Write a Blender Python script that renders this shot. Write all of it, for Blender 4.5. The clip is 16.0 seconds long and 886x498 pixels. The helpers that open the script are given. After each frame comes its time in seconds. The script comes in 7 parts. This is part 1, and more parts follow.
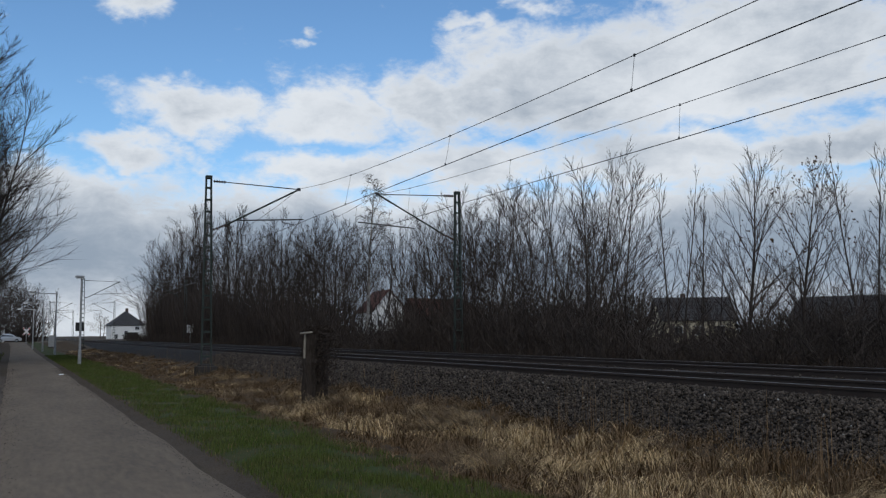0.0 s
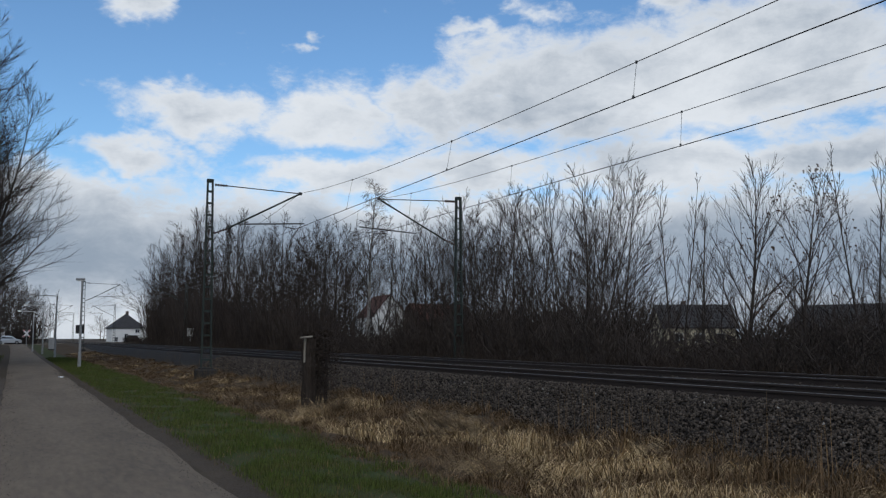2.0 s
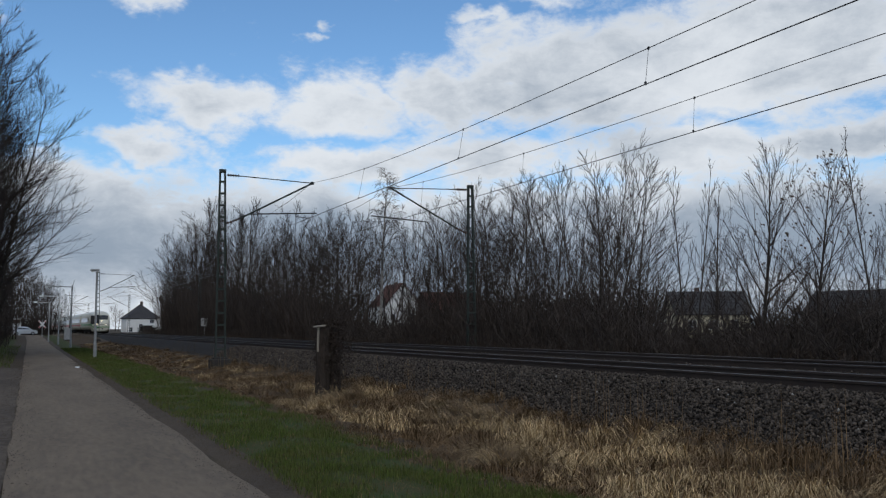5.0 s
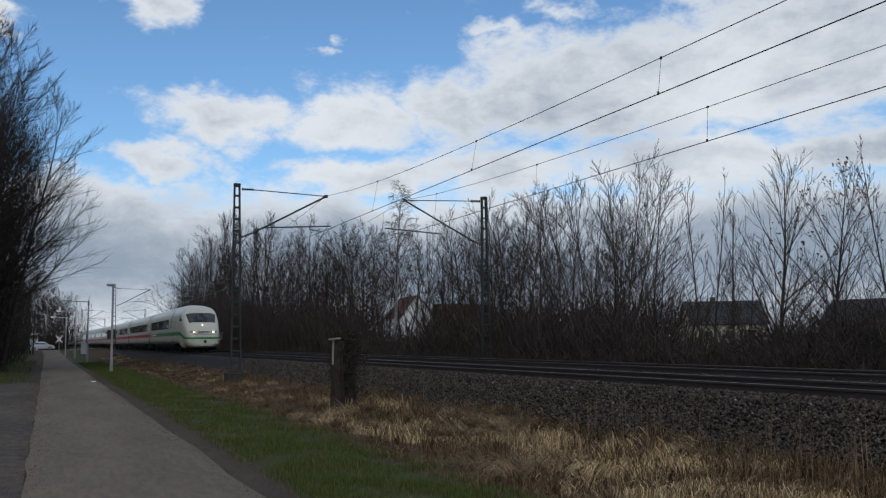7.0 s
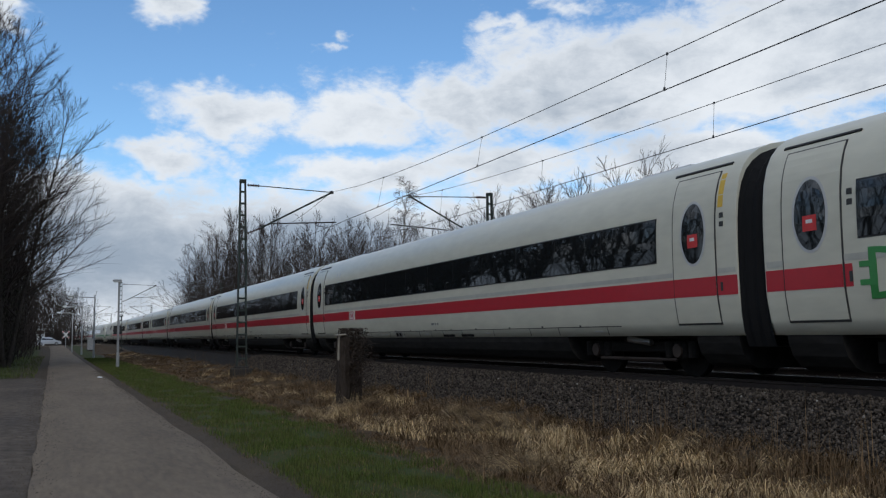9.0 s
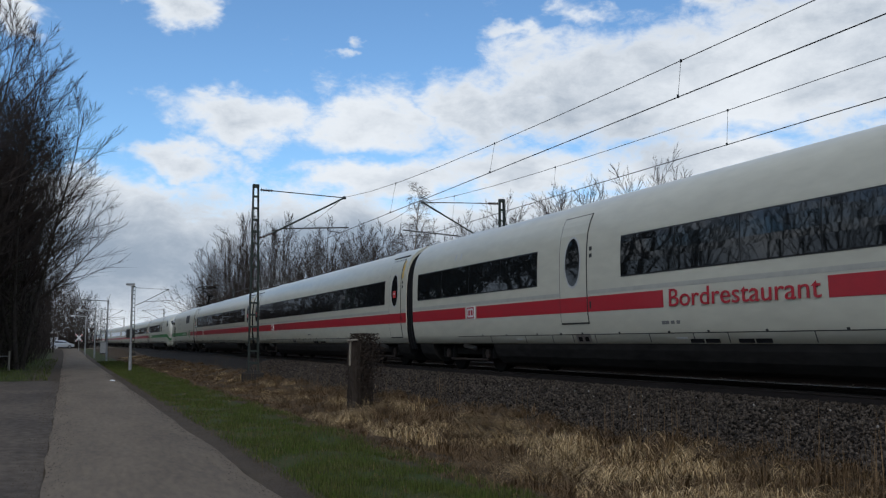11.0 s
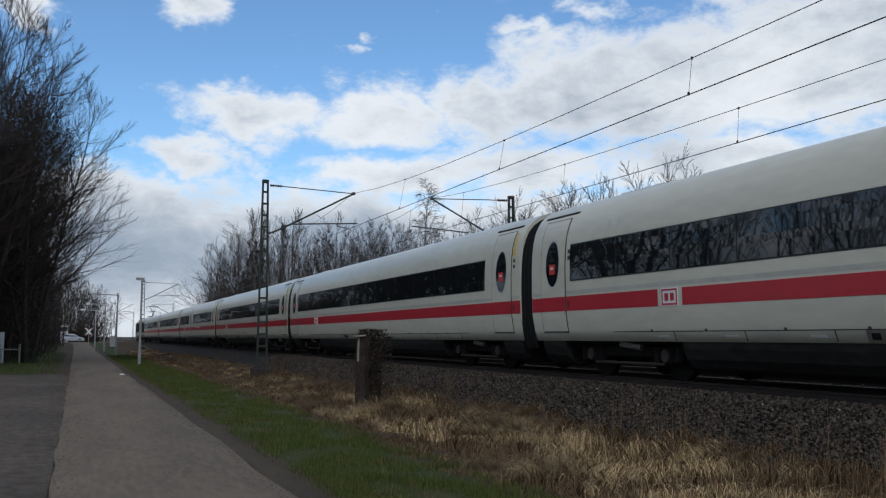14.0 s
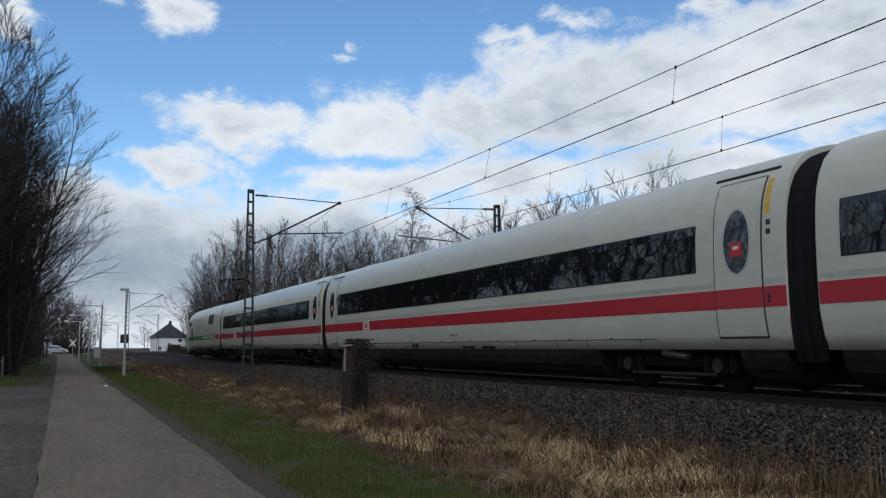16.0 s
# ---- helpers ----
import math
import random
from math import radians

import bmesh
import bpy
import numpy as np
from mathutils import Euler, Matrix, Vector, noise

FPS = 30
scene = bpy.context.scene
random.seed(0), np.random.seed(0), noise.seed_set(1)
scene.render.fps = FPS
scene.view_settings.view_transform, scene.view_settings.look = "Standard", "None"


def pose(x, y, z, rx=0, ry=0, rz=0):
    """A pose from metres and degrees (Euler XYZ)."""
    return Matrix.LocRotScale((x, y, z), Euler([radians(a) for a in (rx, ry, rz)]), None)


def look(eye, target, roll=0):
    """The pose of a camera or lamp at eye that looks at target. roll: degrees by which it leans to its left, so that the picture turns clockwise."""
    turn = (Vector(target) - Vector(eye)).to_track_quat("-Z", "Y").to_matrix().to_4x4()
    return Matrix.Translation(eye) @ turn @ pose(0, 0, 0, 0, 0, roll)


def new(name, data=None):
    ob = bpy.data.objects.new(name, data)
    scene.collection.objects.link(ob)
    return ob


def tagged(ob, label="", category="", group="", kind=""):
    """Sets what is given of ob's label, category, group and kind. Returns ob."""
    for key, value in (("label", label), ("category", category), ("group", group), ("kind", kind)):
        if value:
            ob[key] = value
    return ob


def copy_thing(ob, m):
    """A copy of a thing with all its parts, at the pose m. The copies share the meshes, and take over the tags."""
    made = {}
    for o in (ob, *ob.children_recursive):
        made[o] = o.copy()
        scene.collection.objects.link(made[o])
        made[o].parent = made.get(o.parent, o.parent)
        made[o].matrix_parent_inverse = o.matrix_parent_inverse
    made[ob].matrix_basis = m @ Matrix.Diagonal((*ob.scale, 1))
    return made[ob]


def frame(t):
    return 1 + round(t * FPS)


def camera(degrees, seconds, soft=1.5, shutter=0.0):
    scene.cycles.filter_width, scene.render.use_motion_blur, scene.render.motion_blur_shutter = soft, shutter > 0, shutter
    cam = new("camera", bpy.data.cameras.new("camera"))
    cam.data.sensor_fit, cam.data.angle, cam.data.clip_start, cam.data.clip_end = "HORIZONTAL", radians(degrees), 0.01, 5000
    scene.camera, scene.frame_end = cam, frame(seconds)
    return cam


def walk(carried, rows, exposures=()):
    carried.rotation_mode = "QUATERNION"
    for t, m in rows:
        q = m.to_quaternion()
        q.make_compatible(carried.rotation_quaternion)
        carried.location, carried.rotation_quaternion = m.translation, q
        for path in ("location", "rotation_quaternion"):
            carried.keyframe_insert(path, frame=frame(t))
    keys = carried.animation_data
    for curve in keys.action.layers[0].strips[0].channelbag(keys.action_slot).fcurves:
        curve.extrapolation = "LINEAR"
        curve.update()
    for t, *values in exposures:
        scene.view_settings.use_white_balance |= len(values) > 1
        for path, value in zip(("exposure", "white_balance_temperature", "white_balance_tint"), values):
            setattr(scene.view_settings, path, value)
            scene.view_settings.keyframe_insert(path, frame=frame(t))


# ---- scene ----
# The world: y runs along the railway, x across it to the right, z = 0 is the lane at the camera.
cam = camera(51.69, 16.0, soft=1.25)
EYE = (0.0, 0.0, 1.65)
PATH = [  # seconds, yaw, pitch, roll of the hand-held camera
    (0.0, -25.09, 5.26, 0.46), (0.5, -25.59, 5.49, 0.12), (1.0, -25.84, 5.58, 0.07), (1.5, -25.63, 5.49, 0.16),
    (2.0, -25.08, 5.59, 0.02), (2.5, -24.49, 5.69, -0.02), (3.0, -24.28, 5.4, -0.17), (3.5, -24.37, 4.87, 0.07),
    (4.0, -24.24, 4.76, 0.15), (6.5, -24.23, 5.4, 0.86), (7.0, -23.35, 5.62, 0.79), (7.5, -23.07, 5.49, 0.61),
    (8.0, -23.05, 5.38, 0.71), (10.5, -22.68, 5.51, 0.4), (11.0, -22.3, 5.76, 0.26), (11.5, -21.91, 5.85, 0.07),
    (12.0, -21.64, 5.74, -0.07), (12.5, -21.38, 5.62, -0.02), (13.0, -21.35, 5.68, -0.13), (13.5, -21.6, 5.6, -0.24),
    (14.0, -21.78, 5.54, -0.16), (14.5, -21.78, 5.52, -0.15), (15.0, -21.82, 5.61, -0.18), (15.5, -22.04, 5.92, -0.11),
    (16.0, -22.62, 6.11, 0.2)]
walk(cam, [(t, pose(*EYE, 90 + p, r, w)) for t, w, p, r in PATH], [(0.0, -0.18), (7.5, -0.18), (8.2, -0.12), (10.3, -0.04), (16.0, -0.05)])

# ---- light ----
SUN_AZ, SUN_EL = 205.0, 34.0        # degrees clockwise from +y, above the horizon
sun = new("sun", bpy.data.lights.new("sun", "SUN"))
sun.data.energy, sun.data.angle, sun.data.color = 0.76, radians(12), (1.0, 0.95, 0.87)
_s = Vector((math.sin(radians(SUN_AZ)) * math.cos(radians(SUN_EL)), math.cos(radians(SUN_AZ)) * math.cos(radians(SUN_EL)), math.sin(radians(SUN_EL))))
sun.matrix_basis = look(_s * 50, (0, 0, 0))
scene.view_settings.exposure = 0.0

# clouds of the sky: azimuth, elevation, half width, half height (degrees), weight
CLOUDS = [(5.2, 20.0, 2.6, 1.5, 0.9), (9.5, 13.6, 4.6, 1.8, 1.0), (18.0, 14.0, 5.0, 2.3, 1.1), (24.6, 14.2, 4.0, 2.9, 1.1),
          (31.2, 15.4, 6.8, 3.6, 1.2), (43.5, 16.0, 12.5, 4.1, 1.4), (38.0, 10.4, 9.0, 2.5, 1.1), (18.5, 10.0, 7.0, 1.5, 1.0),
          (6.2, 11.1, 3.4, 1.4, 1.0), (27.5, 10.4, 7.0, 1.7, 1.0), (48.5, 10.6, 7.0, 1.5, 1.1), (15.6, 17.5, 1.0, 0.6, 0.5),
          (17.0, 18.2, 0.8, 0.6, 0.5), (27.4, 18.9, 2.2, 0.6, 0.5), (31.3, 20.0, 2.2, 0.9, 0.55), (40.0, 20.0, 3.0, 1.0, 0.9),
          (-3.0, 18.4, 2.2, 1.1, 0.9), (2.5, 8.2, 9.0, 1.8, 1.0), (-7.0, 9.0, 6.0, 1.6, 0.9)]


def make_world():
    w = bpy.data.worlds.new("sky")
    w.use_nodes = True
    scene.world = w
    nt = w.node_tree
    nt.nodes.clear()
    N, L = nt.nodes.new, nt.links.new

    def mth(op, a, b=None, c=None):
        n = N("ShaderNodeMath")
        n.operation = op
        for i, v in enumerate((a, b, c)):
            if v is None:
                continue
            if isinstance(v, (int, float)):
                n.inputs[i].default_value = v
            else:
                L(v, n.inputs[i])
        return n.outputs[0]

    def noise_of(vec, scale, detail, rough=0.55, distort=0.0):
        n = N("ShaderNodeTexNoise")
        n.inputs["Scale"].default_value, n.inputs["Detail"].default_value = scale, detail
        n.inputs["Roughness"].default_value, n.inputs["Distortion"].default_value = rough, distort
        L(vec, n.inputs["Vector"])
        return n.outputs["Fac"]

    def smooth(v, a, b):
        n = N("ShaderNodeMapRange")
        n.interpolation_type = "SMOOTHSTEP"
        n.inputs["From Min"].default_value, n.inputs["From Max"].default_value = a, b
        L(v, n.inputs["Value"])
        return n.outputs["Result"]

    tc = N("ShaderNodeTexCoord")
    sep = N("ShaderNodeSeparateXYZ")
    L(tc.outputs["Generated"], sep.inputs[0])
    az = mth("MULTIPLY", mth("ARCTAN2", sep.outputs[0], sep.outputs[1]), 57.29578)
    el = mth("MULTIPLY", mth("ARCSINE", sep.outputs[2]), 57.29578)
    comb = N("ShaderNodeCombineXYZ")
    L(az, comb.inputs[0]), L(el, comb.inputs[1])
    ae = comb.outputs[0]
    wide = N("ShaderNodeVectorMath")
    wide.operation = "MULTIPLY"
    L(ae, wide.inputs[0])
    wide.inputs[1].default_value = (0.10, 0.17, 0.1)
    big = noise_of(wide.outputs[0], 1.3, 7.0, 0.62, 0.3)
    fine = noise_of(wide.outputs[0], 4.5, 8.0, 0.68, 0.3)
    soft = noise_of(wide.outputs[0], 0.7, 3.0, 0.5, 0.3)
    # bend the outlines of the clouds
    wn = N("ShaderNodeTexNoise")
    wn.inputs["Scale"].default_value, wn.inputs["Detail"].default_value, wn.inputs["Roughness"].default_value = 2.2, 4.0, 0.6
    L(wide.outputs[0], wn.inputs["Vector"])
    ws, wm, wa = N("ShaderNodeVectorMath"), N("ShaderNodeVectorMath"), N("ShaderNodeVectorMath")
    ws.operation, wm.operation, wa.operation = "SUBTRACT", "MULTIPLY", "ADD"
    L(wn.outputs["Color"], ws.inputs[0])
    ws.inputs[1].default_value = (0.5, 0.5, 0.5)
    L(ws.outputs[0], wm.inputs[0])
    wm.inputs[1].default_value = (8.0, 4.0, 0.0)
    L(ae, wa.inputs[0]), L(wm.outputs[0], wa.inputs[1])
    flat_ae = ae
    ae = wa.outputs[0]
    field = None
    for a, e, ra, re, wt in CLOUDS:
        sub, mul, ln = N("ShaderNodeVectorMath"), N("ShaderNodeVectorMath"), N("ShaderNodeVectorMath")
        sub.operation, mul.operation, ln.operation = "SUBTRACT", "MULTIPLY", "LENGTH"
        L(ae, sub.inputs[0])
        sub.inputs[1].default_value = (a, e, 0)
        L(sub.outputs[0], mul.inputs[0])
        mul.inputs[1].default_value = (1 / ra, 1 / re, 0)
        L(mul.outputs[0], ln.inputs[0])
        f = mth("MULTIPLY", mth("SUBTRACT", 1.3, ln.outputs["Value"]), wt)
        field = f if field is None else mth("MAXIMUM", field, f)
    # the low bank of cloud over the horizon, and broken cloud over the rest of the sky
    low = mth("MULTIPLY", mth("SUBTRACT", 10.6, el), 0.30)
    behind = smooth(mth("ABSOLUTE", mth("SUBTRACT", az, 23.0)), 34.0, 50.0)
    high = smooth(el, 21.5, 27.0)
    rest = mth("MULTIPLY", mth("MAXIMUM", behind, high), 0.55)
    field = mth("MAXIMUM", mth("MAXIMUM", field, low), mth("SUBTRACT", rest, 0.1))
    field = mth("MINIMUM", field, 1.1)
    dens = mth("ADD", field, mth("ADD", mth("MULTIPLY", mth("SUBTRACT", big, 0.5), 1.3), mth("MULTIPLY", mth("SUBTRACT", fine, 0.5), 1.1)))
    cover = smooth(dens, 0.10, 0.82)
    lowgrey = mth("MULTIPLY", mth("MINIMUM", mth("MAXIMUM", mth("SUBTRACT", 9.5, el), 0.0), mth("MAXIMUM", mth("MULTIPLY", mth("ADD", el, 0.5), 0.9), 0.0)), 0.075)
    shade = smooth(mth("ADD", mth("ADD", mth("MULTIPLY", dens, 0.34), lowgrey), mth("ADD", mth("MULTIPLY", big, 0.35), mth("MULTIPLY", soft, 0.8))), 0.66, 1.34)
    ramp = N("ShaderNodeMix")
    ramp.data_type = "RGBA"
    L(shade, ramp.inputs["Factor"])
    ramp.inputs["A"].default_value, ramp.inputs["B"].default_value = (0.84, 0.89, 0.95, 1), (0.33, 0.405, 0.505, 1)
    sky = N("ShaderNodeTexSky")
    sky.sky_type, sky.sun_disc = "NISHITA", False
    sky.sun_elevation, sky.sun_rotation = radians(SUN_EL), radians(SUN_AZ)
    sky.air_density, sky.dust_density, sky.ozone_density = 1.0, 0.2, 4.0
    tint = N("ShaderNodeMix")
    tint.data_type, tint.blend_type = "RGBA", "MULTIPLY"
    tint.inputs["Factor"].default_value, tint.inputs["B"].default_value = 1.0, (0.84, 1.0, 1.07, 1)
    L(sky.outputs[0], tint.inputs["A"])
    b1, b2 = N("ShaderNodeBackground"), N("ShaderNodeBackground")
    b1.inputs["Strength"].default_value, b2.inputs["Strength"].default_value = 0.132, 1.0
    L(tint.outputs["Result"], b1.inputs[0]), L(ramp.outputs["Result"], b2.inputs[0])
    mix, out = N("ShaderNodeMixShader"), N("ShaderNodeOutputWorld")
    L(cover, mix.inputs[0]), L(b1.outputs[0], mix.inputs[1]), L(b2.outputs[0], mix.inputs[2])
    L(mix.outputs[0], out.inputs[0])


make_world()


# ---- materials ----
def material(name, col, rough=0.7, metal=0.0, var=0.25, scale=6.0, fine=60.0, bump=0.0, bscale=40.0, col2=None, island=0.0, spec=0.5, stretch=(1, 1, 1), coat=0.0, each=0.0):
    """Procedural surface: two scales of variation, optional second colour, bump, and change from piece to piece."""
    m = bpy.data.materials.new(name)
    m.use_nodes = True
    nt = m.node_tree
    N, L = nt.nodes.new, nt.links.new
    bs = nt.nodes["Principled BSDF"]
    bs.inputs["Metallic"].default_value, bs.inputs["Specular IOR Level"].default_value = metal, spec
    bs.inputs["Coat Weight"].default_value, bs.inputs["Coat Roughness"].default_value = coat, 0.08
    tc, mp = N("ShaderNodeTexCoord"), N("ShaderNodeMapping")
    mp.inputs["Scale"].default_value = stretch
    L(tc.outputs["Object"], mp.inputs[0])
    n1, n2 = N("ShaderNodeTexNoise"), N("ShaderNodeTexNoise")
    for n, s, d in ((n1, scale, 5.0), (n2, fine, 3.0)):
        n.inputs["Scale"].default_value, n.inputs["Detail"].default_value = s, d
        L(mp.outputs[0], n.inputs["Vector"])
    add = N("ShaderNodeMath")
    add.operation = "MULTIPLY_ADD"
    L(n2.outputs["Fac"], add.inputs[0])
    add.inputs[1].default_value = 0.5
    half = N("ShaderNodeMath")
    half.operation = "MULTIPLY"
    L(n1.outputs["Fac"], half.inputs[0])
    half.inputs[1].default_value = 0.5
    L(half.outputs[0], add.inputs[2])
    rng = N("ShaderNodeMapRange")
    rng.inputs["From Min"].default_value, rng.inputs["From Max"].default_value = 0.36, 0.64
    L(add.outputs[0], rng.inputs["Value"])
    mix = N("ShaderNodeMix")
    mix.data_type = "RGBA"
    b = col2 if col2 else tuple(min(1, c * (1 + var)) for c in col)
    a = col if col2 else tuple(c * (1 - var) for c in col)
    mix.inputs["A"].default_value, mix.inputs["B"].default_value = (*a, 1), (*b, 1)
    L(rng.outputs[0], mix.inputs["Factor"])
    last = mix.outputs["Result"]
    if island or each:
        hsv = N("ShaderNodeHueSaturation")
        if island:
            src = N("ShaderNodeNewGeometry").outputs["Random Per Island"]
        else:
            src = N("ShaderNodeObjectInfo").outputs["Random"]
        k = island or each
        vr = N("ShaderNodeMapRange")
        vr.inputs["To Min"].default_value, vr.inputs["To Max"].default_value = 1 - k, 1 + k
        L(src, vr.inputs["Value"])
        L(vr.outputs[0], hsv.inputs["Value"])
        L(last, hsv.inputs["Color"])
        last = hsv.outputs[0]
    L(last, bs.inputs["Base Color"])
    rr = N("ShaderNodeMapRange")
    rr.inputs["To Min"].default_value, rr.inputs["To Max"].default_value = max(0.02, rough * 0.85), min(1, rough * 1.12)
    L(n1.outputs["Fac"], rr.inputs["Value"])
    L(rr.outputs[0], bs.inputs["Roughness"])
    if bump:
        n3, bp = N("ShaderNodeTexNoise"), N("ShaderNodeBump")
        n3.inputs["Scale"].default_value, n3.inputs["Detail"].default_value = bscale, 4.0
        L(mp.outputs[0], n3.inputs["Vector"])
        bp.inputs["Strength"].default_value, bp.inputs["Distance"].default_value = min(1, bump), 0.02
        L(n3.outputs["Fac"], bp.inputs["Height"])
        L(bp.outputs[0], bs.inputs["Normal"])
    return m


def glow(name, col, strength):
    m = material(name, col, 0.3)
    bs = m.node_tree.nodes["Principled BSDF"]
    bs.inputs["Emission Color"].default_value, bs.inputs["Emission Strength"].default_value = (*col, 1), strength
    return m


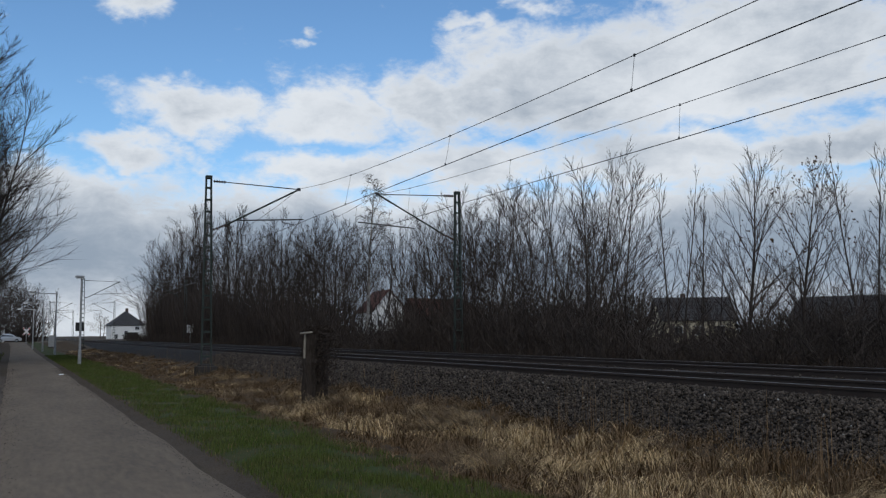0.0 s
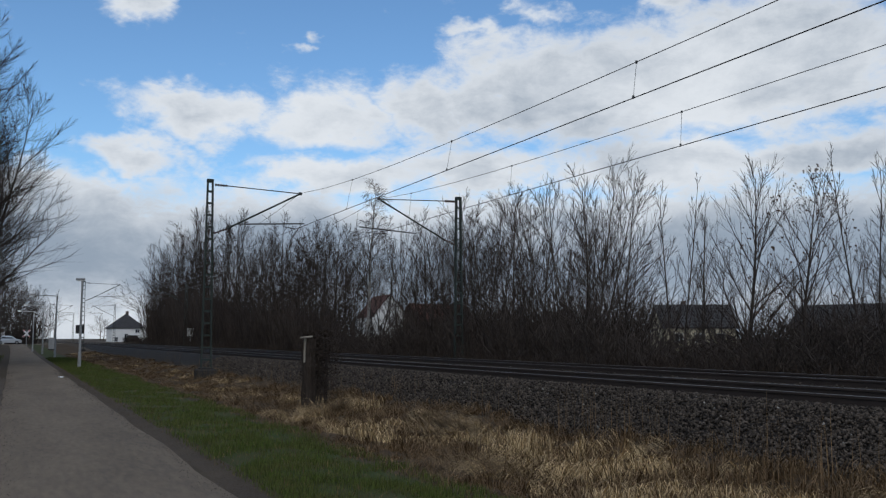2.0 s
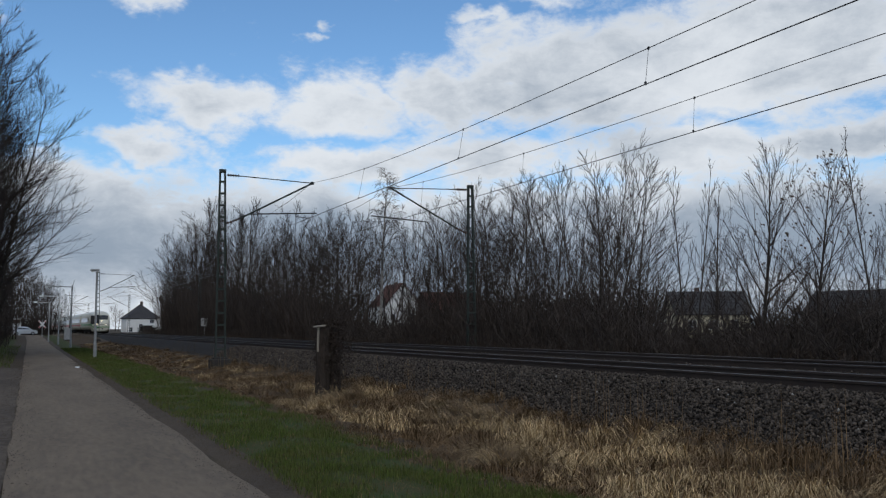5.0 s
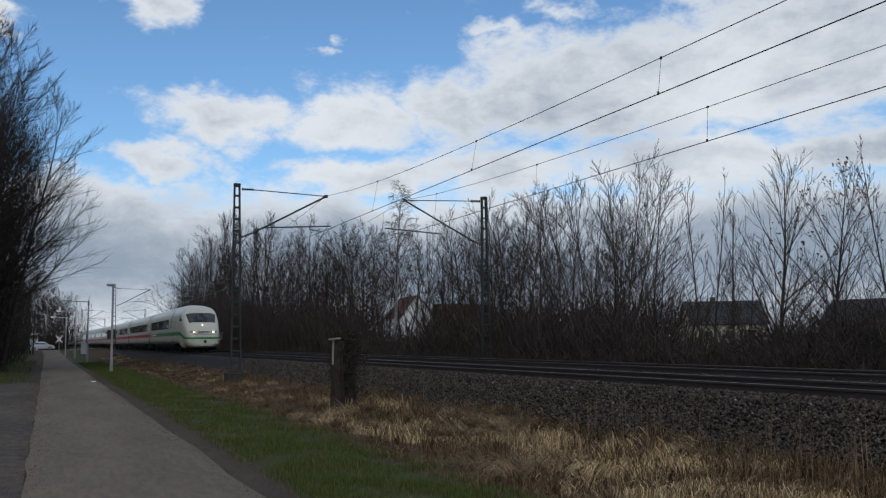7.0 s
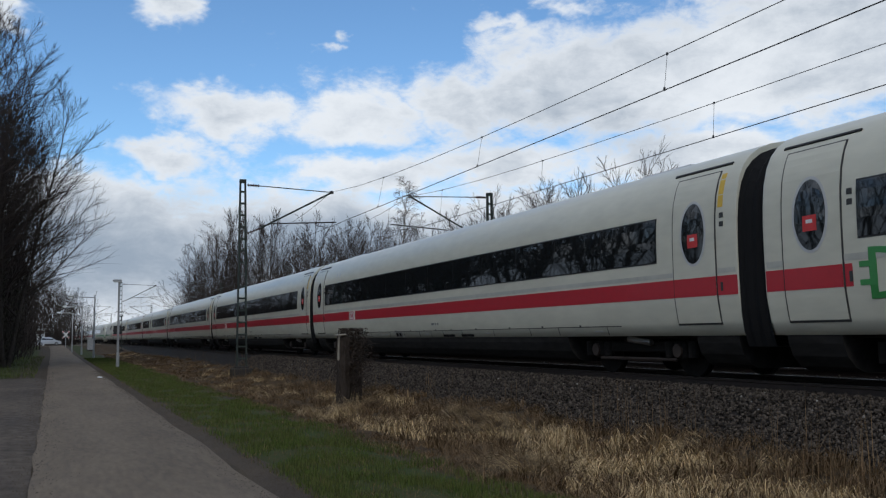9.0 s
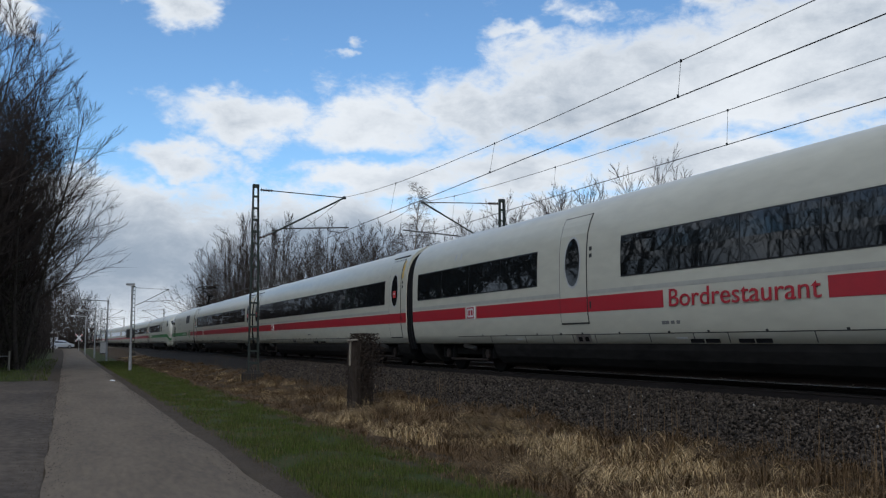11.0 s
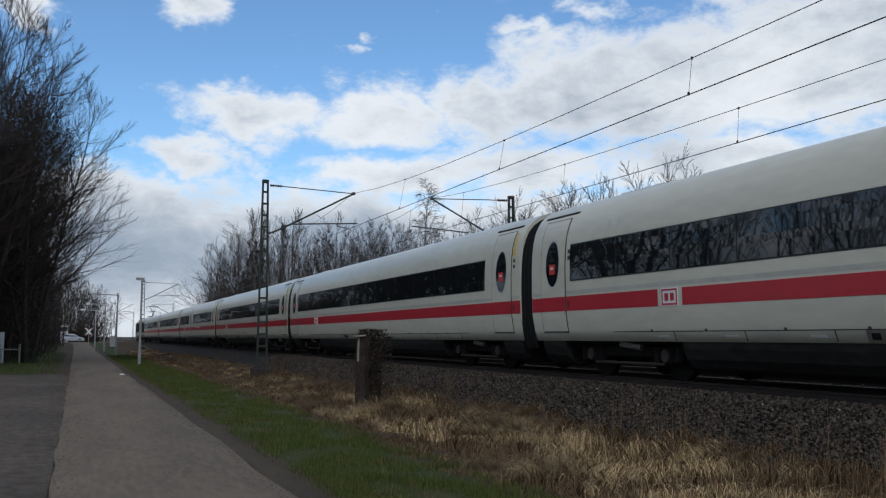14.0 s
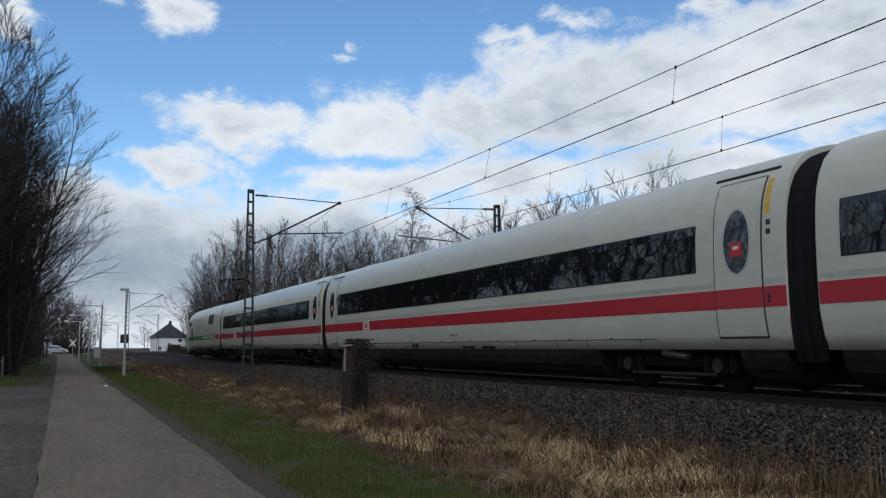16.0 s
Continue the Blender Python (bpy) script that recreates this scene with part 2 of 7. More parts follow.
M = dict(
    asphalt=material("asphalt", (0.198, 0.157, 0.116), 0.93, col2=(0.128, 0.104, 0.081), scale=0.55, fine=9, bump=0.5, bscale=70, stretch=(1.6, 0.35, 1), spec=0.12),
    old_asphalt=material("old_asphalt", (0.058, 0.047, 0.039), 0.9, col2=(0.135, 0.108, 0.084), scale=0.45, fine=6, bump=0.7, bscale=30, spec=0.12, stretch=(1, 0.6, 1)),
    dirt=material("dirt", (0.060, 0.046, 0.036), 0.95, col2=(0.095, 0.075, 0.055), scale=1.5, fine=24, bump=0.8, bscale=35, spec=0.12),
    soil=material("soil", (0.045, 0.034, 0.024), 0.95, col2=(0.085, 0.066, 0.045), scale=0.5, fine=9, bump=0.9, bscale=14, spec=0.12),
    ballast=material("ballast", (0.024, 0.021, 0.019), 0.95, var=0.5, scale=12, fine=45, bump=1.0, bscale=28, spec=0.12),
    stone=material("stone", (0.060, 0.049, 0.040), 0.9, var=0.45, scale=9, fine=60, island=0.9, spec=0.12),
    rail=material("rail", (0.035, 0.024, 0.019), 0.75, 0.2, var=0.3, scale=3, fine=50),
    railhead=material("railhead", (0.15, 0.143, 0.14), 0.42, 1.0, var=0.1, scale=2, stretch=(8, 0.2, 8)),
    sleeper=material("sleeper", (0.045, 0.038, 0.032), 0.95, var=0.3, scale=4, fine=40, bump=0.5, each=0.2, spec=0.12),
    mast=material("mast", (0.034, 0.043, 0.037), 0.8, 0.1, var=0.35, scale=5, fine=40, spec=0.3),
    concrete=material("concrete", (0.036, 0.033, 0.030), 0.92, var=0.4, scale=3, fine=30, bump=0.4, bscale=40, spec=0.2),
    wire=material("wire", (0.045, 0.045, 0.045), 0.55, 0.4, var=0.2),
    porcelain=material("porcelain", (0.06, 0.035, 0.025), 0.25, var=0.15),
    bark=material("bark", (0.050, 0.041, 0.035), 0.95, var=0.4, scale=5, fine=26, bump=0.7, bscale=30, stretch=(1, 1, 0.3), spec=0.12),
    twig=material("twig", (0.047, 0.037, 0.032), 0.9, var=0.3, scale=3, fine=18, spec=0.12),
    shrub=material("shrub", (0.050, 0.040, 0.034), 0.95, var=0.4, scale=2, fine=12, island=0.45, spec=0.12),
    birch=material("birch", (0.42, 0.40, 0.37), 0.85, col2=(0.12, 0.11, 0.10), scale=2.2, fine=14, stretch=(1, 1, 2.5), spec=0.12),
    leaf=material("leaf", (0.055, 0.035, 0.022), 0.9, var=0.35, island=0.4, spec=0.12),
    ivy=material("ivy", (0.040, 0.036, 0.024), 0.7, var=0.4, island=0.45, spec=0.12),
    climber=material("climber", (0.040, 0.030, 0.024), 0.9, var=0.4, island=0.4, spec=0.12),
    grass=material("grass", (0.058, 0.092, 0.016), 0.85, col2=(0.095, 0.098, 0.032), scale=1.6, fine=9, island=0.6, spec=0.12),
    straw=material("straw", (0.225, 0.148, 0.078), 0.85, col2=(0.095, 0.060, 0.034), scale=1.0, fine=7, island=0.5, spec=0.12),
    pale_straw=material("pale_straw", (0.50, 0.365, 0.20), 0.85, var=0.3, scale=1.0, fine=7, island=0.5, spec=0.12),
    white=material("train_white", (0.525, 0.508, 0.415), 0.34, var=0.08, scale=0.7, fine=6, spec=0.4, coat=0.15, stretch=(1, 0.3, 1)),
    red=material("train_red", (0.40, 0.010, 0.022), 0.4, var=0.08, coat=0.15),
    green=material("train_green", (0.030, 0.21, 0.05), 0.4, var=0.08, coat=0.15),
    faded=material("faded_white", (0.40, 0.392, 0.345), 0.4, var=0.1, scale=0.7, fine=6),
    grey_dark=material("dark_grey", (0.16, 0.16, 0.155), 0.6, var=0.1),
    grey=material("train_grey", (0.44, 0.445, 0.44), 0.4, var=0.06),
    # grimy skirt and underframe, base colours lowered to hold the shade below the train
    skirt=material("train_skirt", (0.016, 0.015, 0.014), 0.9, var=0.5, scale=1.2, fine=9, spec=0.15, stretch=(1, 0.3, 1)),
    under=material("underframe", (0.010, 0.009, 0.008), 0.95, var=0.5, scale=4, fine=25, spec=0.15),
    rubber=material("rubber", (0.006, 0.006, 0.0065), 0.85, var=0.25, spec=0.2),
    seam=material("seam", (0.03, 0.03, 0.03), 0.7, var=0.1),
    tint=material("tinted_glass", (0.008, 0.010, 0.011), 0.02, var=0.1, spec=0.85),
    steel=material("steel", (0.36, 0.36, 0.36), 0.4, 0.9, var=0.15),
    yellow=material("yellow", (0.6, 0.38, 0.04), 0.5, var=0.08),
    lamp=glow("headlight", (1.0, 0.82, 0.52), 5.0),
    plaster=material("plaster", (0.72, 0.71, 0.68), 0.9, var=0.08, scale=0.8, fine=8),
    cream=material("cream_plaster", (0.60, 0.53, 0.38), 0.9, var=0.1, scale=0.8, fine=8),
    roof_dark=material("roof_dark", (0.045, 0.043, 0.045), 0.8, var=0.3, scale=1.2, fine=12, bump=0.5, bscale=6),
    roof_red=material("roof_red", (0.10, 0.036, 0.024), 0.85, var=0.3, scale=1.2, fine=12, bump=0.5, bscale=6),
    brick_dark=material("dark_brick", (0.08, 0.055, 0.045), 0.9, var=0.3, scale=2, fine=12),
    glass=material("window_glass", (0.02, 0.024, 0.028), 0.06, var=0.2, spec=0.8),
    frame_white=material("white_frame", (0.7, 0.7, 0.7), 0.5, var=0.05),
    galv=material("galvanised", (0.30, 0.305, 0.305), 0.6, 0.2, var=0.2, scale=4, fine=30),
    rotten=material("rotten_wood", (0.040, 0.031, 0.025), 0.95, var=0.45, scale=5, fine=40, bump=0.9, bscale=25, stretch=(1, 1, 0.15), spec=0.12),
    wood=material("weathered_wood", (0.085, 0.07, 0.055), 0.95, var=0.45, scale=5, fine=40, bump=0.9, bscale=25, stretch=(1, 1, 0.15)),
    pale_wood=material("bleached_wood", (0.24, 0.21, 0.165), 0.9, var=0.3, scale=5, fine=30, bump=0.5, stretch=(1, 1, 0.2)),
    car_paint=material("silver_paint", (0.55, 0.57, 0.59), 0.3, 0.4, var=0.03, coat=0.5),
    sign_white=material("sign_white", (0.66, 0.66, 0.65), 0.6, var=0.06, scale=2),
    sign_blue=material("sign_blue", (0.05, 0.06, 0.22), 0.6, var=0.1),
    black=material("black_paint", (0.015, 0.015, 0.015), 0.6, var=0.2),
    sign_red=material("sign_red", (0.5, 0.03, 0.03), 0.5, var=0.1),
    far_wood=material("far_woods", (0.05, 0.043, 0.038), 0.95, var=0.4, scale=0.3, fine=2.0),
)


# ---- building helpers ----
def mesh_of(name, verts, faces, mat, smooth=False):
    me = bpy.data.meshes.new(name)
    me.from_pydata([tuple(map(float, v)) for v in verts], [], [tuple(map(int, f)) for f in faces])
    if smooth:
        me.polygons.foreach_set("use_smooth", [True] * len(me.polygons))
    for m in mat if isinstance(mat, (list, tuple)) else [mat]:
        me.materials.append(m)
    me.update()
    return me


def part(name, bm, mat, parent=None, label="", smooth=False):
    """Links a bmesh as one mesh object under a thing or a part."""
    me = bpy.data.meshes.new(name)
    bmesh.ops.recalc_face_normals(bm, faces=bm.faces[:])
    bm.to_mesh(me)
    bm.free()
    if smooth:
        me.polygons.foreach_set("use_smooth", [True] * len(me.polygons))
    me.materials.append(mat)
    ob = new(name, me)
    ob.parent = parent
    if label:
        ob["label"] = label
    return ob


def mpart(name, verts, faces, mat, parent=None, label="", smooth=False):
    ob = new(name, mesh_of(name, verts, faces, mat, smooth))
    ob.parent = parent
    if label:
        ob["label"] = label
    return ob


def box(bm, c, s, rot=None, bevel=0.0):
    m = Matrix.Translation(c) @ (rot.to_matrix().to_4x4() if rot else Matrix.Identity(4)) @ Matrix.Diagonal((*s, 1))
    r = bmesh.ops.create_cube(bm, size=1.0, matrix=m)
    if bevel:
        es = list({e for v in r["verts"] for e in v.link_edges})
        bmesh.ops.bevel(bm, geom=es, offset=bevel, segments=1, affect="EDGES")
    return bm


def rod(bm, a, b, r, r2=None, n=8):
    a, b = Vector(a), Vector(b)
    d = b - a
    m = Matrix.Translation((a + b) / 2) @ d.to_track_quat("Z", "Y").to_matrix().to_4x4()
    bmesh.ops.create_cone(bm, cap_ends=True, segments=n, radius1=r, radius2=r if r2 is None else r2, depth=d.length, matrix=m)
    return bm


def B():
    return bmesh.new()


def empty(name, m=None):
    ob = new(name)
    if m is not None:
        ob.matrix_basis = m
    return ob


def tube_path(pts, radii, n=6):
    """Verts and faces of a tube through the points."""
    vs, fs = [], []
    pts = [Vector(p) for p in pts]
    for i, p in enumerate(pts):
        d = (pts[min(i + 1, len(pts) - 1)] - pts[max(i - 1, 0)]).normalized()
        u = d.orthogonal().normalized() if abs(d.z) > 0.9 else d.cross(Vector((0, 0, 1))).normalized()
        w = d.cross(u)
        r = radii if isinstance(radii, (int, float)) else radii[i]
        for k in range(n):
            a = 2 * math.pi * k / n
            vs.append(p + (u * math.cos(a) + w * math.sin(a)) * r)
    for i in range(len(pts) - 1):
        for k in range(n):
            a, b = i * n + k, i * n + (k + 1) % n
            fs.append((a, b, b + n, a + n))
    return vs, fs


# ---- the ground and the track ----
RAIL_Z, NEAR_X, FAR_X = 0.87, 11.18, 15.18


def curve_x(y):
    """Sideways shift of the line: straight, then a wide bend to the left."""
    if y < 120:
        return 0.0
    if y < 420:
        return -(y - 120) ** 2 / 5200.0
    return -17.31 - (y - 420) * 0.1154


def curve_turn(y):
    return 0.0 if y < 120 else min(y - 120, 300) / 2600.0


def rise(y):
    t = min(1, max(0, (y - 100) / 80.0))
    return 0.62 * t * t * (3 - 2 * t)


_GX = [-4000, -300, -60, 2.3, 3.2, 4.6, 5.6, 6.6, 7.6, 8.4, 9.5, 17.5, 19.2, 22, 60, 4000]
_GZ = [0.3, 0.2, 0.0, 0.0, 0.0, 0.0, -0.12, -0.12, 0.02, 0.14, 0.2, 0.2, 0.1, 0.15, 0.15, 0.3]


def ground_z(x, y):
    xx = x - curve_x(y)
    z = float(np.interp(xx, _GX, _GZ)) + rise(y)
    if xx < -1 or 3.0 < xx < 9 or xx > 19:
        k = min(1.0, min(abs(xx + 1), abs(xx - 3.0)) / 1.5) if xx < 9 else 1.0
        z += k * 0.09 * noise.noise((x * 0.35, y * 0.35, 0)) + k * 0.03 * noise.noise((x * 1.7, y * 1.7, 3))
    return z


def sheet(name, xs, ys, zf, mat, follow=True):
    vs = [((x + curve_x(y) if follow else x), y, zf(x, y)) for y in ys for x in xs]
    n = len(xs)
    fs = [(j * n + i, j * n + i + 1, (j + 1) * n + i + 1, (j + 1) * n + i) for j in range(len(ys) - 1) for i in range(n - 1)]
    return mpart(name, vs, fs, mat, smooth=True)


YS_FAR = [-3500, -1200, -500, -250, -150, -90, -60]
YS = YS_FAR + list(np.arange(-45, 60, 0.75)) + list(np.arange(60, 220, 4)) + [230, 250, 280, 320, 370, 430, 520, 650, 900, 1500, 3900]
xs = [-4000, -900, -300, -120, -60, -35] + list(np.arange(-22, -1.5, 1.5)) + list(np.arange(-1.0, 9.6, 0.4)) + [10.5, 13, 16, 17.6, 18.3, 19.2] + list(np.arange(20, 36, 1.6)) + [45, 60, 90, 150, 300, 900, 4000]
ground = sheet("ground", xs, YS, lambda x, y: ground_z(x + curve_x(y), y) - (0.03 if -0.7 < x < 2.2 else 0), M["soil"])
tagged(ground, "brown winter soil with dead plant litter", "ground", kind="structure")


def road_z(x, y):
    return rise(y) + 0.012 + 0.03 * (1 - ((x - 0.95) / 1.6) ** 2) * (1 if abs(x - 0.95) < 1.6 else 0)


def edge_noise(y, s):
    return 0.10 * noise.noise((y * 0.3, s, 0)) + 0.05 * noise.noise((y * 0.8, s, 2))


def lane(name, x0, x1, ys, zf, mat, n=9, seed=1.0, rough_edge=True):
    vs, fs = [], []
    for y in ys:
        a, b = x0 + (edge_noise(y, seed) if rough_edge else 0), x1 + (edge_noise(y, seed + 7) if rough_edge else 0)
        for i in range(n):
            x = a + (b - a) * i / (n - 1)
            dip = 0.04 if i in (0, n - 1) else 0
            vs.append((x + curve_x(y), y, zf(x, y) - dip))
    fs = [(j * n + i, j * n + i + 1, (j + 1) * n + i + 1, (j + 1) * n + i) for j in range(len(ys) - 1) for i in range(n - 1)]
    return mpart(name, vs, fs, mat, smooth=True)


ROAD_YS = list(np.arange(-45, 60, 0.5)) + list(np.arange(60, 180, 4))
tagged(lane("road", -0.20, 2.22, ROAD_YS, lambda x, y: road_z(x, y) + 0.012, M["asphalt"]), "narrow worn grey asphalt lane", "road", kind="structure")
tagged(lane("road_shoulder", 2.05, 2.78, ROAD_YS, lambda x, y: rise(y) + 0.012, M["dirt"], n=5, seed=3.0), "dark muddy shoulder along the lane", "verge", kind="structure")
tagged(lane("pavement", -4.6, -0.2, list(np.arange(-45, 44, 0.5)), lambda x, y: 0.018, M["old_asphalt"], n=9, seed=11.0), "dark patched asphalt beside the lane", "pavement", kind="structure")


cross_ys = [173.0, 174.0, 177.5, 181.0, 182.0]
cross_xs = [-120, -60, -30, -15, -8, -4, 0, 4, 6.5, 7.4, 8.4]
tagged(sheet("side_road", cross_xs, cross_ys, lambda x, y: rise(y) + (0.03 if 173.5 < y < 181.5 else -0.06) + max(0.0, min(0.2, (x - 4) * 0.06)), M["asphalt"]), "grey asphalt side road to the level crossing", "road", kind="structure")


def ballast_z(x, y):
    return rise(y) * 0 + float(np.interp(x, [7.9, 8.3, 9.65, 10.0, 16.4, 16.8, 18.3, 18.7], [-0.05, 0.1, 0.66, 0.72, 0.72, 0.66, 0.1, -0.05]))


bx = [7.9, 8.1, 8.3, 8.6, 9.0, 9.35, 9.65, 9.85, 10.0, 10.4, 11.2, 12, 12.6, 13.2, 13.8, 14.4, 15.2, 16, 16.4, 16.8, 17.5, 18.3, 18.7]
tagged(sheet("ballast_bed", bx, [-900, -300, -100, -60] + list(np.arange(-44, 60, 0.6)) + list(np.arange(60, 450, 6)) + [500, 600, 800, 1000],
             lambda x, y: ballast_z(x, y) + 0.035 * noise.noise((x * 3, y * 3, 0)), M["ballast"]), "dark grey crushed-stone railway ballast bed", "ballast", kind="structure")


def rail_line(x):
    """One running rail: foot, web and polished head."""
    prof = [(-0.075, 0), (0.075, 0), (0.075, 0.012), (0.012, 0.035), (0.012, 0.125), (0.036, 0.135), (0.036, 0.165), (0.028, 0.172), (-0.028, 0.172), (-0.036, 0.165), (-0.036, 0.135), (-0.012, 0.125), (-0.012, 0.035), (-0.075, 0.012)]
    ys = [-900, -300, -60, 100] + list(range(110, 460, 10)) + [550, 700, 1000]
    n = len(prof)
    vs = [(x + px + curve_x(y), y, RAIL_Z - 0.172 + pz) for y in ys for px, pz in prof]
    fs = [(j * n + i, j * n + (i + 1) % n, (j + 1) * n + (i + 1) % n, (j + 1) * n + i) for j in range(len(ys) - 1) for i in range(n)]
    me = mesh_of("rail", vs, fs, [M["rail"], M["railhead"]])
    for k, p in enumerate(me.polygons):
        if k % n == 7:
            p.material_index = 1
    return tagged(new("rail", me), "rusty steel running rail with a polished head", "rail", "railway rails")


for tx in (NEAR_X, FAR_X):
    for s in (-0.753, 0.753):
        rail_line(tx + s)


def sleepers(tx, tag):
    """Wooden-coloured concrete sleepers: the nearest as pieces, the rest joined."""
    bm = B()
    prof = [(-1.3, 0.0), (-1.3, 0.1), (-0.95, 0.13), (0.95, 0.13), (1.3, 0.1), (1.3, 0.0)]
    vs = [(x, y, z) for y in (-0.13, 0.13) for x, z in prof]
    n = len(prof)
    fs = [(i, (i + 1) % n, n + (i + 1) % n, n + i) for i in range(n)] + [tuple(range(n - 1, -1, -1)), tuple(range(n, 2 * n))]
    me = mesh_of("sleeper", vs, fs, M["sleeper"])
    top = tagged(empty("track", pose(tx, 0, RAIL_Z - 0.172 - 0.135)), tag, "railway track", "tracks")
    for k in range(90):
        ob = new("sleeper", me)
        ob.parent = top
        ob.matrix_basis = pose(0, 3 + k * 0.63, 0, 0, 0, random.uniform(-0.4, 0.4))
    av, af = [], []
    for k in list(range(-60, 0)) + list(range(90, 420)):
        y = 3 + k * 0.63
        o = len(av)
        av += [(vx + curve_x(y), vy + y, vz) for vx, vy, vz in vs]
        af += [tuple(o + i for i in f) for f in fs]
    tagged(mpart("sleepers_far", av, af, M["sleeper"], top), kind="stuff")


sleepers(NEAR_X, "track of weathered sleepers under the nearer rails")
sleepers(FAR_X, "track of weathered sleepers under the further rails")
# ---- the train ----
PROFILE_H = [0.72, 0.95, 1.3, 1.8, 2.3, 2.65, 2.95, 3.2, 3.4, 3.55, 3.67, 3.76, 3.81, 3.835, 3.84]
PROFILE_X = [1.36, 1.44, 1.495, 1.51, 1.51, 1.495, 1.46, 1.39, 1.29, 1.15, 0.97, 0.72, 0.48, 0.25, 0.0]


class Shell:
    """A car's outer skin: cross-section by height, narrowing to a nose at one end (nose = -1 front, 1 rear, 0 none)."""

    def __init__(self, y0, y1, nose=0):
        self.y0, self.y1, self.nose = y0, y1, nose
        self.s = [0.0, 0.06, 0.2, 0.5, 0.9, 1.4, 2.0, 2.6, 3.3, 4.2, 5.4, 7.0]
        self.w = [0.50, 0.64, 0.75, 0.83, 0.875, 0.905, 0.93, 0.95, 0.97, 0.988, 1.0, 1.0]
        self.t = [1.22, 1.46, 1.68, 1.97, 2.28, 2.72, 3.18, 3.48, 3.66, 3.77, 3.83, 3.84]
        self.fine = [0.0, 0.03, 0.06, 0.12, 0.2, 0.33, 0.5, 0.7, 0.9, 1.15, 1.4, 1.7, 2.0, 2.3, 2.6, 2.95, 3.3, 3.75, 4.2, 4.8, 5.4, 6.2, 7.0]
        self.b = [0.62, 0.48, 0.42, 0.38, 0.37, 0.37, 0.38, 0.45, 0.62, 0.72, 0.72, 0.72]

    def depth(self, y):
        return 99 if not self.nose else (y - self.y0 if self.nose < 0 else self.y1 - y)

    def point(self, y, h, side):
        d = self.depth(y)
        w, t, b = (float(np.interp(d, self.s, q)) for q in (self.w, self.t, self.b))
        q = min(1.0, max(0.0, (4.6 - d) / 2.6))
        x = float(np.interp(h, PROFILE_H, PROFILE_X)) / 1.51
        x = x * (1 - q) + q * x ** 0.42
        if d < 2.0 and h < 1.5:
            x *= 1 - 0.34 * (1 - d / 2.0) * ((1.5 - h) / 0.78) ** 2
        return Vector((side * x * 1.51 * w, y, b + (h - 0.72) / 3.12 * (t - b)))

    def h_for(self, y, x):
        """Height parameter at which the upper skin is that wide."""
        lo, hi = 2.4, 3.84
        for _ in range(24):
            m = (lo + hi) / 2
            if self.point(y, m, 1).x > x:
                lo = m
            else:
                hi = m
        return lo

    def h_at(self, y, z):
        d = self.depth(y)
        t, b = (float(np.interp(d, self.s, q)) for q in (self.t, self.b))
        return min(3.84, max(0.72, 0.72 + (z - b) / (t - b) * 3.12))

    def normal(self, y, h, side):
        h = min(3.82, max(0.74, h))
        a = self.point(y + 0.02, h, side) - self.point(y - 0.02, h, side)
        c = self.point(y, h + 0.015, side) - self.point(y, h - 0.015, side)
        n = a.cross(c).normalized()
        out = Vector((side * 1.0, 0, 0.3)) + Vector((0, self.nose * (0.5 if self.depth(y) < 5 else 0), 0))
        return n if n.dot(out) > 0 else -n

    def stations(self):
        if self.nose < 0:
            return [self.y0 + s for s in self.fine] + [self.y0 + 7.3, self.y1 - 0.12, self.y1 - 0.02, self.y1]
        if self.nose > 0:
            return [self.y0, self.y0 + 0.02, self.y0 + 0.12, self.y1 - 7.3] + [self.y1 - s for s in reversed(self.fine)]
        return [self.y0, self.y0 + 0.02, self.y0 + 0.12, (self.y0 + self.y1) / 2, self.y1 - 0.12, self.y1 - 0.02, self.y1]

    def skin(self):
        ring = [(h, -1) for h in PROFILE_H] + [(h, 1) for h in reversed(PROFILE_H[:-1])]
        st = self.stations()
        vs = [self.point(y, h, s) for y in st for h, s in ring]
        n = len(ring)
        fs = [(j * n + i, j * n + (i + 1) % n, (j + 1) * n + (i + 1) % n, (j + 1) * n + i) for j in range(len(st) - 1) for i in range(n)]
        return vs, fs + [tuple(range(n - 1, -1, -1)), tuple((len(st) - 1) * n + i for i in range(n))]

    def panel(self, y0, y1, z0, z1, side, out=0.006, ny=2, nz=6, shape=None):
        """A slab that follows the skin; z0, z1 may be functions of y. shape(u, v) in 0..1 may bend the outline."""
        f0 = z0 if callable(z0) else (lambda y: z0)
        f1 = z1 if callable(z1) else (lambda y: z1)
        vs, fs = [], []
        for layer in (out, -0.02):
            for j in range(ny):
                for i in range(nz):
                    u, v = j / (ny - 1), i / (nz - 1)
                    if shape:
                        u, v = shape(u, v)
                    y = y0 + (y1 - y0) * u
                    z = f0(y) + (f1(y) - f0(y)) * v
                    h = self.h_at(y, z)
                    vs.append(self.point(y, h, side) + self.normal(y, h, side) * layer)
        m = ny * nz
        for o in (0, m):
            fs += [(o + j * nz + i, o + (j + 1) * nz + i, o + (j + 1) * nz + i + 1, o + j * nz + i + 1) for j in range(ny - 1) for i in range(nz - 1)]
        rim = [i for i in range(nz)] + [j * nz + nz - 1 for j in range(1, ny)] + [(ny - 1) * nz + i for i in range(nz - 2, -1, -1)] + [j * nz for j in range(ny - 2, 0, -1)]
        fs += [(a, b, b + m, a + m) for a, b in zip(rim, rim[1:] + rim[:1])]
        return vs, fs


